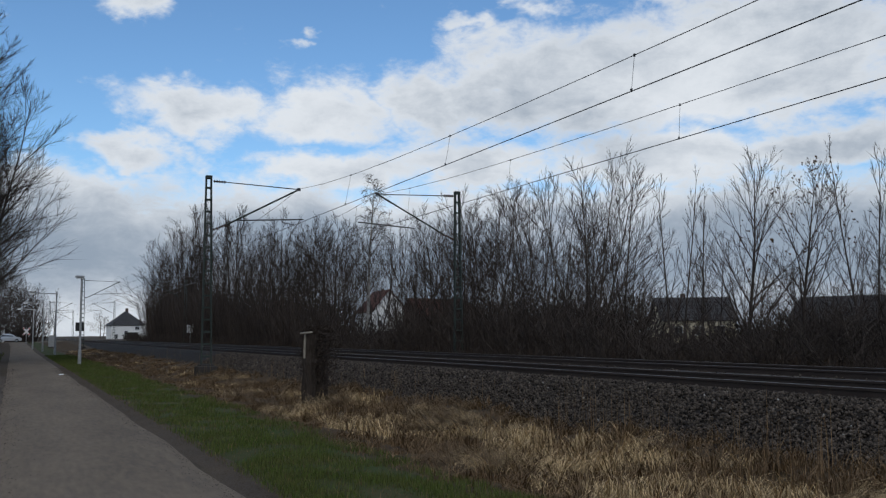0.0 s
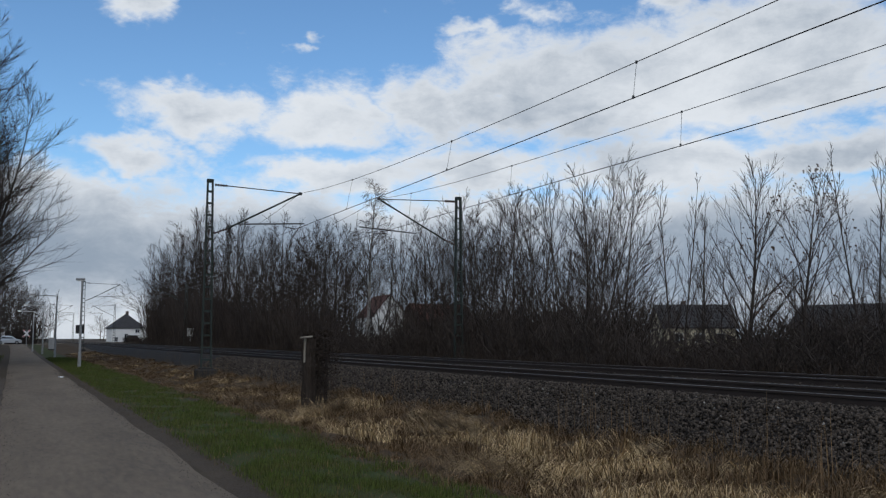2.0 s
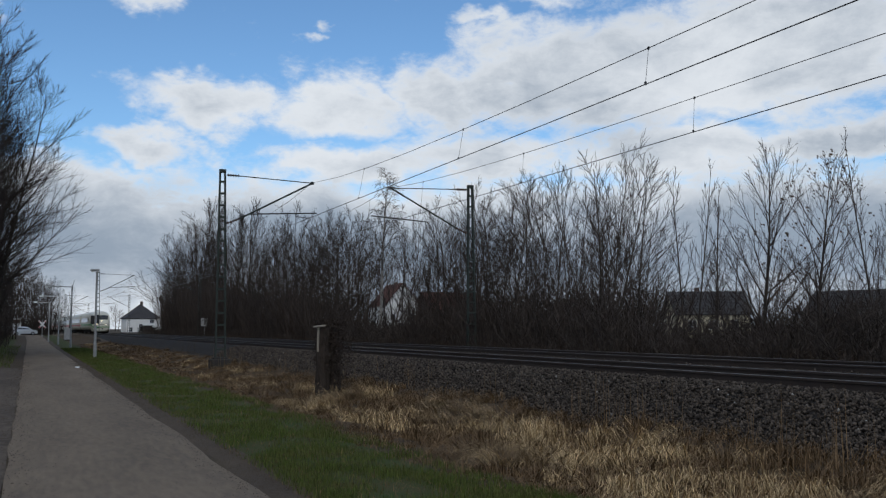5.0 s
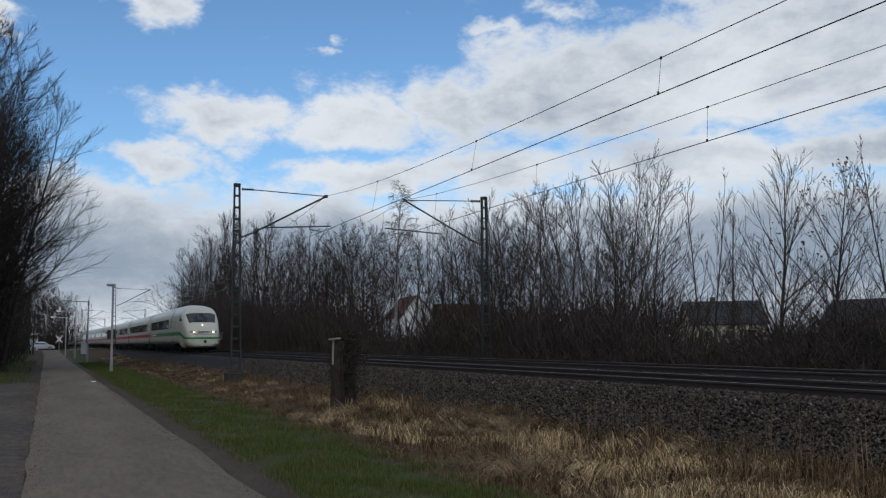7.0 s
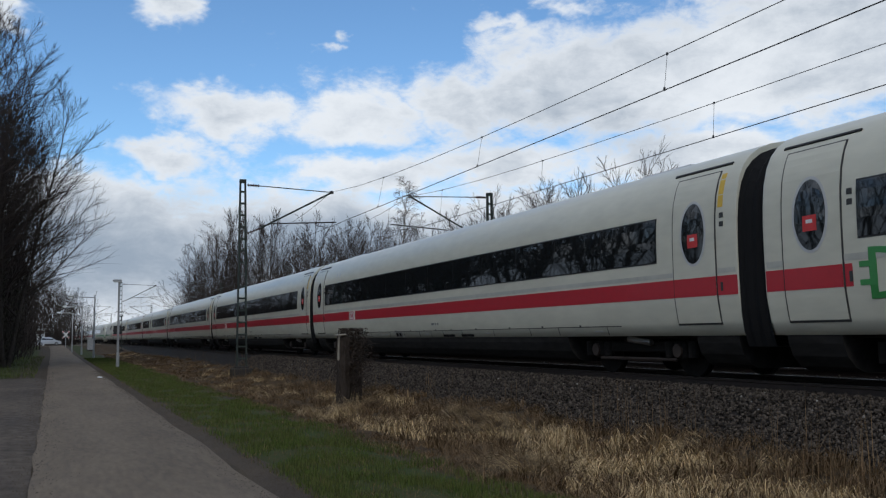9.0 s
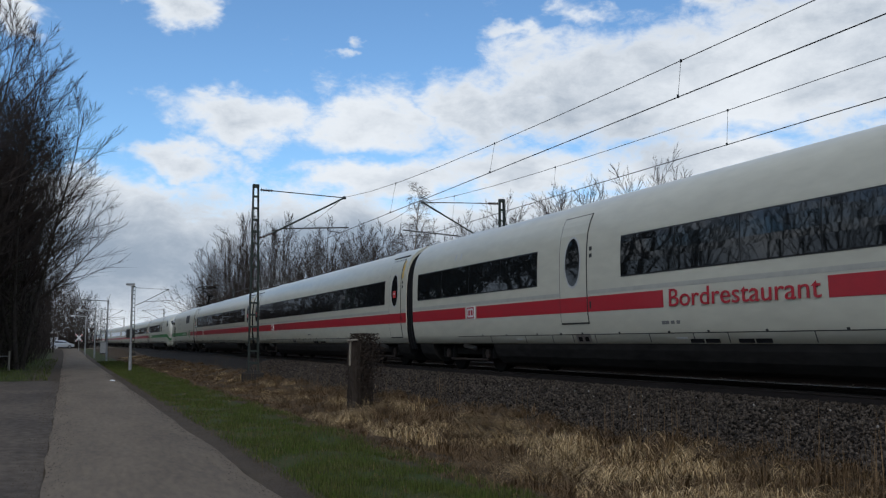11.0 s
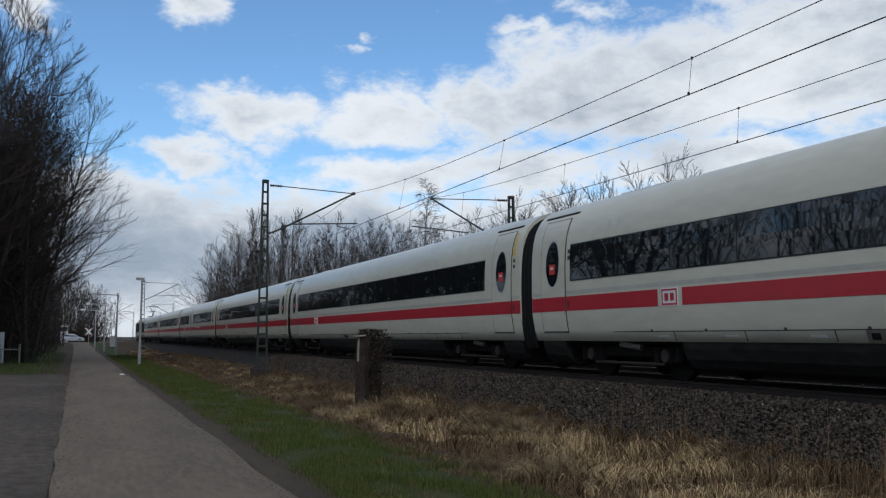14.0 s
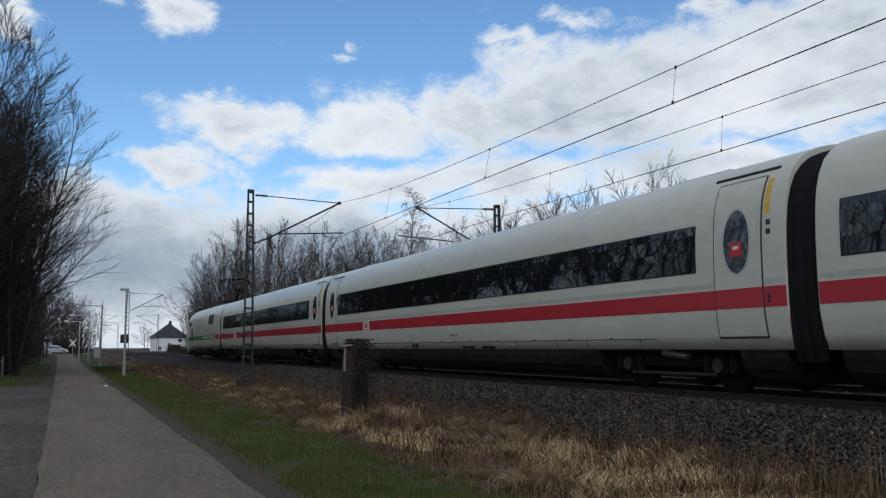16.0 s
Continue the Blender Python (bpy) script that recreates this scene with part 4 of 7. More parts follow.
def pantograph(car, y):
    """Half-scissor current collector, raised to the wire."""
    pg = empty("pantograph")
    pg.parent = car
    pg.matrix_basis = pose(0, y, 3.84)
    bm = B()
    for s in (-0.55, 0.55):
        box(bm, (s, 0.2, 0.10), (0.08, 2.2, 0.07))
    for yy in (-0.8, 0.3, 1.2):
        box(bm, (0, yy, 0.10), (1.2, 0.08, 0.07))
    part("base_frame", bm, M["under"], pg)
    bm = B()
    for s in (-0.5, 0.5):
        for yy in (-0.8, 1.2):
            for k in range(3):
                rod(bm, (s, yy, -0.06 + k * 0.045), (s, yy, -0.04 + k * 0.045), 0.07, n=10)
    part("insulator", bm, M["porcelain"], pg)
    knee = Vector((0, -1.1, 0.86))
    head = Vector((0, 0.42, 1.70))
    bm = B()
    rod(bm, (0, 0.1, 0.15), knee, 0.075, 0.055, 10)
    part("lower_arm", bm, M["under"], pg)
    bm = B()
    rod(bm, (0.12, 0.62, 0.14), knee + Vector((0.12, -0.2, -0.1)), 0.022)
    part("guide_rod", bm, M["under"], pg)
    bm = B()
    for s in (-1, 1):
        rod(bm, knee + Vector((s * 0.14, -0.06, 0)), head + Vector((s * 0.45, 0, -0.1)), 0.045, 0.03, 8)
        rod(bm, knee + Vector((s * 0.12, 0.7, 0.2)), knee + Vector((-s * 0.2, 1.7, 0.48)), 0.02)
    rod(bm, knee + Vector((-0.3, 0, 0)), knee + Vector((0.3, 0, 0)), 0.06, n=10)
    rod(bm, head + Vector((-0.48, 0, -0.1)), head + Vector((0.48, 0, -0.1)), 0.03)
    part("upper_arm", bm, M["under"], pg)
    bm = B()
    for yy in (-0.22, 0.22):
        pts = [(-0.97, -0.27), (-0.9, -0.12), (-0.72, -0.02), (-0.5, 0.02), (0.5, 0.02), (0.72, -0.02), (0.9, -0.12), (0.97, -0.27)]
        for (xa, za), (xb, zb) in zip(pts, pts[1:]):
            rod(bm, head + Vector((xa, yy, za)), head + Vector((xb, yy, zb)), 0.026)
    for s in (-0.5, 0.5):
        rod(bm, head + Vector((s, -0.22, 0)), head + Vector((s, 0.22, 0)), 0.02)
        rod(bm, head + Vector((s * 0.9, 0, -0.1)), head + Vector((s, 0.0, 0.0)), 0.02)
    part("collector_head", bm, M["under"], pg)


def power_car():
    """Power car: gangway end at y = -10.28, nose at the rear."""
    car = empty("train_power_car")
    sh = Shell(-9.98, 9.87, 1)
    v, f = sh.skin()
    soften(fixed(mpart("body", v, f, M["white"], car, "white power-car body with a rounded nose")))
    g = -10.28
    for side in (-1, 1):
        tip = 9.87
        wear(sh, car, "stripe", g + 0.32, g + 2.35, 1.355, 1.66, "red", side, 0.004, "red stripe", nz=4)
        plug(sh, car, g + 2.72, side, -1)
        logo(sh, car, g + 4.31, side)
        wear(sh, car, "stripe", tip - 7.2, tip - 0.5, slanted(0, tip, 1, 1.355, 1.03), slanted(0, tip, 1, 1.66, 1.21), "green", side, 0.012, "green stripe dipping to the nose", ny=70, nz=4)
        wear(sh, car, "stripe", g + 4.65, tip - 7.2, 1.355, 1.66, "green", side, 0.004, "green stripe", nz=4)
        wear(sh, car, "crease", g + 0.4, tip - 4, 1.70, 1.79, "faded", side, 0.007, "grey line above the stripe", nz=3)
        for a in (3.19, 4.37):
            wear(sh, car, "air_grille", g + a, g + a + 1.12, 2.42, 3.08, "seam", side, 0.008, "dark square air grille", nz=6)
        big_letters(sh, car, g + 10.5, side)
        wear(sh, car, "cab_window", g + 14.76, g + 16.75, 2.48, 3.08, "tint", side, 0.010, "dark cab side window", nz=6)
        for a in (13.84, 14.67):
            wear(sh, car, "handrail", g + a, g + a + 0.035, 1.30, 2.25, "seam", side, 0.03, "dark handrail beside the cab door", nz=5)
        for a, z in ((14.1, 1.75), (14.1, 1.40), (14.15, 1.05), (14.15, 0.80)):
            wear(sh, car, "step", g + a, g + a + 0.2, z, z + 0.1, "seam", side, 0.01, nz=3)
    letters(car, "Deutschlands schnellster Klimaschützer", -2.55, 1.475, 0.145, "sign_white", -1.522, "white slogan on the green stripe", 1.1)
    nose_details(sh, car)
    service_flaps(sh, car, -9.5, 3.5, random.Random(9))
    underside(sh, car, -9.8, 6.9, (-5.7, 5.7))
    bm = B()
    box(bm, (0, -2.6, 3.80), (1.1, 5.0, 0.10), bevel=0.04)
    part("roof_cover", bm, M["grey"], car, "low grey equipment cover")
    bm = rod(B(), Vector((0, 9.45, 0)), Vector((0, 10.9, 0)), 0.5, n=32)
    for q in bm.verts:
        q.co.x, q.co.z = q.co.x * 2.2, 0.93 + q.co.z * 1.2
    part("coupler", bm, M["black"], car, "black coupler housing between two noses")
    for side in (-1, 1):
        wear(sh, car, "panel_seam", 3.6, 9.3, 0.865, 0.877, "seam", side, 0.006, ny=40, nz=2)
        wear(sh, car, "panel_seam", 9.05, 9.062, 0.45, 1.3, "seam", side, 0.006, nz=14)
        wear(sh, car, "tail_light", 8.05, 8.45, 1.36, 1.56, "red", side, 0.016, "small red tail lamp", 4, 3, lambda u, v: (u, 0.5 + (v - 0.5) * (1 - 0.9 * u)))
    pantograph(car, -7.2)
    return car


def train_positions():
    """Centre of every car behind the leading nose, with its kind."""
    out = []
    base = 0.0
    for unit in range(2):
        kinds = ["control", "coach", "coach", "coach", "restaurant", "coach", "coach" if unit == 0 else "end_coach", "power"]
        for k, kind in enumerate(kinds):
            if kind == "power":
                out.append((kind, base + 184.8 + 10.28, unit))
            else:
                out.append((kind, base + 26.4 * k + 13.2, unit))
        base += 205.36
    return out


LONG = 0.971      # car lengths, against the 26.4 m of the plans


def shorten(car):
    """Brings a car from the plan's length to its length on this line; the bogies keep their shape."""
    for ob in car.children_recursive:
        if ob.parent is car:
            ob.matrix_basis.translation.y *= LONG
        if ob.type == "MESH" and not any(p.name.startswith(("bogie", "pantograph")) for p in (ob.parent, ob)):
            q = ob.matrix_basis.to_3x3().to_4x4()
            ob.data.transform(q.inverted() @ Matrix.Diagonal((1, LONG, 1, 1)) @ q)


def nose_y(t):
    """Place of the leading nose along the line."""
    u = t - 8.0
    return 28.95 - 43.79 * u + 0.059 * u * u


TRAIN = []


def make_train():
    master = {"control": control_car(), "coach": passenger_car("coach"), "restaurant": passenger_car("restaurant"), "end_coach": passenger_car("end_coach"), "power": power_car()}
    labels = {"control": ("white express driving trailer with a green stripe", "train car"), "coach": ("white express coach with a red stripe and dark window band", "train car"),
              "restaurant": ("white restaurant coach with red lettering and stripe", "train car"), "end_coach": ("white express coach with a red stripe, door at one end", "train car"),
              "power": ("white express power car with a raised pantograph", "train car")}
    for car in master.values():
        shorten(car)
    used = set()
    for kind, off, unit in train_positions():
        ob = master[kind] if kind not in used else copy_thing(master[kind], Matrix.Identity(4))
        if kind == "control" and kind in used:      # the lamps of the coupled nose are off
            for c in ob.children_recursive:
                if c.name.startswith(("lens", "top_light")):
                    c.data = c.data.copy()
                    c.data.materials[0] = M["glass"]
        used.add(kind)
        tagged(ob, labels[kind][0], labels[kind][1], "cars of the express train")
        TRAIN.append((ob, off * LONG))


make_train()

# ---- overhead line ----
MAST_YS = [-116.0, -38.0, 40.0, 118.0, 196.0, 274.0, 352.0]


def insulator(bm, a, b, n=5, r=0.075):
    a, b = Vector(a), Vector(b)
    for k in range(n):
        p = a + (b - a) * ((k + 0.5) / n)
        d = (b - a).normalized() * 0.022
        rod(bm, p - d, p + d, r, r * 0.6, 10)
    rod(bm, a, b, 0.03, n=8)


def catenary_mast(xm, s, tip_x, reg_in, reg_out):
    """Lattice mast with its cantilever. s = 1: the arm reaches to +x."""
    top = empty("catenary_mast")
    for k, off in enumerate((-1, 1)):
        vs, fs = [], []
        for z, w in ((0.35, 0.205), (8.5, 0.105)):
            for dx, dy in ((-0.03, -0.09), (0.03, -0.09), (0.03, 0.09), (-0.03, 0.09)):
                vs.append((off * w + dx, dy, z))
        fs = [(0, 1, 5, 4), (1, 2, 6, 5), (2, 3, 7, 6), (3, 0, 4, 7), (4, 5, 6, 7), (3, 2, 1, 0)]
        mpart("leg", vs, fs, M["mast"], top, "green-grey steel channel leg")
    z, k = 0.75, 0
    while z < 8.4:
        w = 0.205 - 0.1 * (z - 0.35) / 8.15
        bm = box(B(), (0, 0, z), (2 * w, 0.16, 0.075))
        part("batten", bm, M["mast"], top)
        z += 0.52
    part("cap", box(B(), (0, 0, 8.5), (0.27, 0.22, 0.14)), M["mast"], top)
    bm = B()
    box(bm, (0, 0, 0.10), (0.85, 0.8, 0.5), bevel=0.05)
    box(bm, (0, 0, 0.36), (0.6, 0.5, 0.12), bevel=0.03)
    part("foundation", bm, M["concrete"], top, "dark weathered concrete footing")
    arm = empty("cantilever")
    arm.parent = top
    tip = Vector((tip_x, 0, 8.2))
    bm = B()
    insulator(bm, (s * 0.2, 0, 8.34), (s * 0.75, 0, 8.33))
    part("insulator", bm, M["porcelain"], arm, "brown ribbed insulator")
    bm = B()
    insulator(bm, (s * 0.2, 0, 6.2), (s * 0.8, 0, 6.45))
    part("insulator", bm, M["porcelain"], arm, "brown ribbed insulator")
    bm = B()
    rod(bm, (s * 0.7, 0, 8.33), tip, 0.022)
    part("top_tube", bm, M["wire"], arm)
    bm = B()
    rod(bm, (s * 0.75, 0, 6.43), tip + Vector((s * 0.06, 0, 0.03)), 0.04)
    part("strut_tube", bm, M["mast"], arm)
    bm = B()
    rod(bm, (reg_in, 0, 6.66), (reg_out, 0, 6.84), 0.03)
    mid = (reg_in + 2 * reg_out) / 3
    rod(bm, (mid, 0, 6.78), (mid + s * 0.05, 0, 6.66), 0.018)
    rod(bm, (mid + s * 0.05, 0, 6.66), (mid + s * 0.6, 0, 6.58), 0.018)
    rod(bm, (reg_out * 0.75 + reg_in * 0.25, 0, 6.8), (reg_out * 0.75 + reg_in * 0.25, 0, 7.35), 0.006)
    part("registration_tube", bm, M["wire"], arm)
    bm = B()
    box(bm, tip, (0.16, 0.08, 0.14), bevel=0.02)
    part("clamp", bm, M["wire"], arm)
    return tagged(top, "green-grey steel lattice mast on a concrete footing", "catenary mast", "catenary masts")


def stand_masts():
    near = catenary_mast(7.52, 1, 4.04, 1.2, 4.25)
    far = catenary_mast(19.55, -1, -4.17, -2.25, -5.15)
    for k, y in enumerate(MAST_YS):
        for ob, x in ((near, 7.52), (far, 19.55)):
            m = pose(x + curve_x(y), y, 0.0, 0, 0, math.degrees(curve_turn(y)))
            if k == 0:
                ob.matrix_basis = m
            else:
                copy_thing(ob, m)


stand_masts()


def overhead_wires(x, shift, label, low, a2, a6):
    """Contact wire, sagging messenger wire and droppers of one track."""
    top = tagged(empty("overhead_line"), label, "overhead line", "overhead lines")
    pts = [(x + curve_x(y), y, 6.53) for y in [-116, -38, 40, 80, 118, 140, 160, 180, 196, 220, 250, 274, 310, 352]]
    v, f = tube_path(pts, 0.0115, 6)
    mpart("contact_wire", v, f, M["wire"], top)
    pts = []
    for a, b in zip(MAST_YS, MAST_YS[1:]):
        for k in range(20):
            u = k / 20
            y = a + (b - a) * u
            w = abs(2 * u - 1)
            pts.append((x + shift * w + curve_x(y), y, low + a2 * w ** 2 + a6 * w ** 6))
    v, f = tube_path(pts, 0.009, 6)
    mpart("messenger_wire", v, f, M["wire"], top)
    for a, b in zip(MAST_YS[1:], MAST_YS[2:]):
        for k in range(9):
            y = a + 0.5 * (b - a) + (k - 4) * 8.9 + (5.0 if x < 13 else 0.0) - (0.0 if x < 13 else 0.6)
            if not a + 2 < y < b - 2:
                continue
            u = (y - a) / (b - a)
            w = abs(2 * u - 1)
            zt = low + a2 * w ** 2 + a6 * w ** 6
            xx = x + curve_x(y)
            bm = B()
            rod(bm, (xx, y, 6.53), (xx + shift * abs(2 * u - 1), y, zt), 0.005, n=5)
            box(bm, (xx, y, 6.55), (0.03, 0.04, 0.07))
            box(bm, (xx + shift * abs(2 * u - 1), y, zt), (0.03, 0.04, 0.06))
            part("dropper", bm, M["wire"], top)


overhead_wires(11.26, 0.28, "copper contact and messenger wires over the nearer track", 7.24, 0.43, 0.54)
overhead_wires(15.2, 0.15, "copper contact and messenger wires over the further track", 7.34, 0.40, 0.45)

# ---- trees ----
def tubes(branches, sides):
    """One mesh from many branches: each a list of points and radii."""
    vs, fs = [], []
    for pts, rad, lv in branches:
        n = sides[min(lv, len(sides) - 1)]
        o = len(vs)
        m = len(pts)
        if m == 2:  # a twig: three sides running to a point
            d = pts[1] - pts[0]
            d = d / (np.linalg.norm(d) + 1e-9)
            u = np.cross(d, (0.31, 0.95, 0.05)) if abs(d[1]) < 0.9 else np.cross(d, (1, 0, 0))
            u = u / (np.linalg.norm(u) + 1e-9)
            w = np.cross(d, u)
            vs += [tuple(pts[0] + (u * ca + w * sa) * rad[0]) for ca, sa in ((1, 0), (-0.5, 0.866), (-0.5, -0.866))] + [tuple(pts[1])]
            fs += [(o, o + 1, o + 3), (o + 1, o + 2, o + 3), (o + 2, o, o + 3)]
            continue
        for i in range(m):
            d = pts[min(i + 1, m - 1)] - pts[max(i - 1, 0)]
            d = d / (np.linalg.norm(d) + 1e-9)
            u = np.cross(d, (0.31, 0.95, 0.05)) if abs(d[1]) < 0.9 else np.cross(d, (1, 0, 0))
            u = u / (np.linalg.norm(u) + 1e-9)
            w = np.cross(d, u)
            for k in range(n):
                a = 6.2832 * k / n
                vs.append(tuple(pts[i] + (u * math.cos(a) + w * math.sin(a)) * rad[i]))
        for i in range(m - 1):
            for k in range(n):
                a, b = o + i * n + k, o + i * n + (k + 1) % n
                fs.append((a, b, b + n, a + n))
    return vs, fs


def limb(rng, start, direction, length, r0, r1, n, up, wander):
    """A bending branch; up: how it turns to the sky (negative: it droops)."""
    pts, d = [np.array(start, float)], np.array(direction, float)
    d /= np.linalg.norm(d)
    for i in range(n):
        d = d + np.array((0, 0, up)) / n + rng.normal(0, wander, 3)
        d /= np.linalg.norm(d)
        pts.append(pts[-1] + d * length / n)
    return pts, [r0 + (r1 - r0) * i / n for i in range(n + 1)]


def turned(d, ang, az):
    """Direction at an angle to d, turned round it by az."""
    d = d / (np.linalg.norm(d) + 1e-9)
    u = np.cross(d, (0.31, 0.95, 0.05)) if abs(d[1]) < 0.9 else np.cross(d, (1, 0, 0))
    u = u / np.linalg.norm(u)
    w = np.cross(d, u)
    return d * math.cos(ang) + (u * math.cos(az) + w * math.sin(az)) * math.sin(ang)


def along(pts, u):
    """Point and direction at the share u of a branch."""
    n = len(pts) - 1
    i = min(n - 1, int(u * n))
    q = u * n - i
    return pts[i] * (1 - q) + pts[i + 1] * q, pts[i + 1] - pts[i]


def bare_tree(seed, height, stems=1, lean=0.12, limbs=12, limb_len=0.34, angle=0.75, subs=6, twigs=5, first=0.25, up=0.5, droop=0.0, girth=1.0, twig_r=0.008, fan=0.6, taper=0.72):
    """Branches of a leafless tree, limb by limb in a spiral: (trunk, crown, tips)."""
    rng = np.random.default_rng(seed)
    trunk, crown, tips = [], [], []
    a0 = rng.uniform(0, 6.283)
    for s in range(stems):
        a = a0 + 6.283 * s / stems + rng.normal(0, 0.3)
        h = height * (1.0 if s == 0 else rng.uniform(0.82, 0.98))
        ln = lean * (0.4 if stems == 1 else 1) * rng.uniform(0.7, 1.3)
        base = (0.22 * math.cos(a) * (stems > 1), 0.22 * math.sin(a) * (stems > 1), -0.15)
        r0 = girth * height * 0.011 / math.sqrt(stems) * rng.uniform(0.85, 1.15)
        pts, rad = limb(rng, base, (math.cos(a) * ln, math.sin(a) * ln, 1), h, r0, 0.010, 12, 0.12, 0.022)
        rad[0] *= 1.35
        trunk.append((pts, rad, 0))
        for k in range(limbs):
            u = min(0.985, first + (0.985 - first) * (k + 0.5 + rng.uniform(-0.45, 0.45)) / limbs)
            p, d0 = along(pts, u)
            b = a + k * 2.4 + rng.normal(0, 0.3)
            d = turned(d0, angle * (1.25 - 0.6 * u) * rng.uniform(0.8, 1.2), b)
            q = (u - first) / (1 - first)
            length = h * limb_len * (1 - taper * q ** 1.3) * rng.uniform(0.75, 1.15)
            lp, lr = limb(rng, p, d, length, max(0.014, rad[min(12, int(u * 12))] * 0.52), 0.006, 6, up, 0.035)
            crown.append((lp, lr, 1))
            for j in range(subs):
                v = 0.15 + 0.84 * (j + rng.uniform(0, 1)) / subs
                sp, sd = along(lp, v)
                sl = length * (0.62 - 0.40 * v) * rng.uniform(0.7, 1.25)
                sbp, sbr = limb(rng, sp, turned(sd, fan * rng.uniform(0.7, 1.3), j * 2.4 + rng.uniform(0, 1.2)), sl, max(0.009, lr[min(6, int(v * 6))] * 0.55), 0.005, 3, up * 0.7 - droop, 0.05)
                crown.append((sbp, sbr, 3))
                for m in range(twigs):
                    w = 0.12 + 0.88 * (m + rng.uniform(0, 1)) / twigs
                    tp, td = along(sbp, min(w, 0.999))
                    tl = max(0.022 * height, sl * (0.70 - 0.35 * w)) * rng.uniform(0.6, 1.2) * (1.6 if droop else 1)
                    q1, q2 = limb(rng, tp, turned(td, fan * rng.uniform(0.5, 1.1), m * 2.4 + rng.uniform(0, 1.5)), tl, twig_r, twig_r * 0.45, 2 if droop else 1, up * 0.5 - 2.2 * droop, 0.05)
                    crown.append((q1, q2, 3))
                    tips.append(q1[-1])
    return trunk, crown, tips


def tree_thing(seed, label, bark="bark", leaves=0, **kw):
    top = empty("tree")
    trunk, crown, tips = bare_tree(seed, **kw)
    v, f = tubes(trunk, [8])
    mpart("trunk", v, f, M[bark], top, smooth=True)
    v, f = tubes(crown, [6, 5, 4, 3])
    mpart("crown", v, f, M["twig"], top)
    if leaves:
        rng = np.random.default_rng(seed + 5)
        lv, lf = [], []
        for k in range(leaves):
            p = tips[int(rng.integers(len(tips)))] + rng.normal(0, 0.05, 3)
            s = rng.uniform(0.03, 0.08)
            o = len(lv)
            for dx, dy, dz in ((-1.2, 0.4, 0.2), (0, 0.7, -1), (1.2, -0.3, -0.1), (0, -0.6, 1)):
                lv.append(tuple(p + np.array((dx * 0.6, dy, dz)) * s))
            lf += [(o, o + 1, o + 2), (o, o + 2, o + 3)]
        mpart("dead_leaves", lv, lf, M["leaf"], top, "few withered brown leaves")
    return tagged(top, label, "tree")


def ivy_on(tree, top):
    """Ivy round the lower trunk."""
    rng = np.random.default_rng(77)
    tr = [o for o in tree.children if o.name.startswith("trunk")][0]
    pts = [v.co.copy() for v in tr.data.vertices if v.co.z < top]
    vs, fs = [], []
    for k in range(4200):
        p = pts[int(rng.integers(len(pts)))]
        c = np.array(p) + np.array((rng.normal(0, 0.28), rng.normal(0, 0.28), rng.uniform(-0.9, 0.9)))
        s = rng.uniform(0.03, 0.075)
        u, w = rng.normal(0, 1, 3), rng.normal(0, 1, 3)
        u, w = u / np.linalg.norm(u) * s, w / np.linalg.norm(w) * s
        o = len(vs)
        vs += [tuple(c - u), tuple(c + w), tuple(c + u), tuple(c - w)]
        fs += [(o, o + 1, o + 2), (o, o + 2, o + 3)]
    mpart("ivy", vs, fs, M["ivy"], tree, "dark ivy on the trunks")


def place(ob, x, y, h, base_h, turn, first, z=None, squash=1.0):
    """Stands a tree, or a copy of it, scaled to height h."""
    s = h / base_h
    m = pose(x, y, (ground_z(x, y) if z is None else z) - 0.02, 0, 0, turn) @ Matrix.Diagonal((s * squash, s * squash, s, 1))
    if first:
        ob.matrix_basis = m
        return ob
    c = copy_thing(ob, m)
    c.matrix_basis = m
    return c


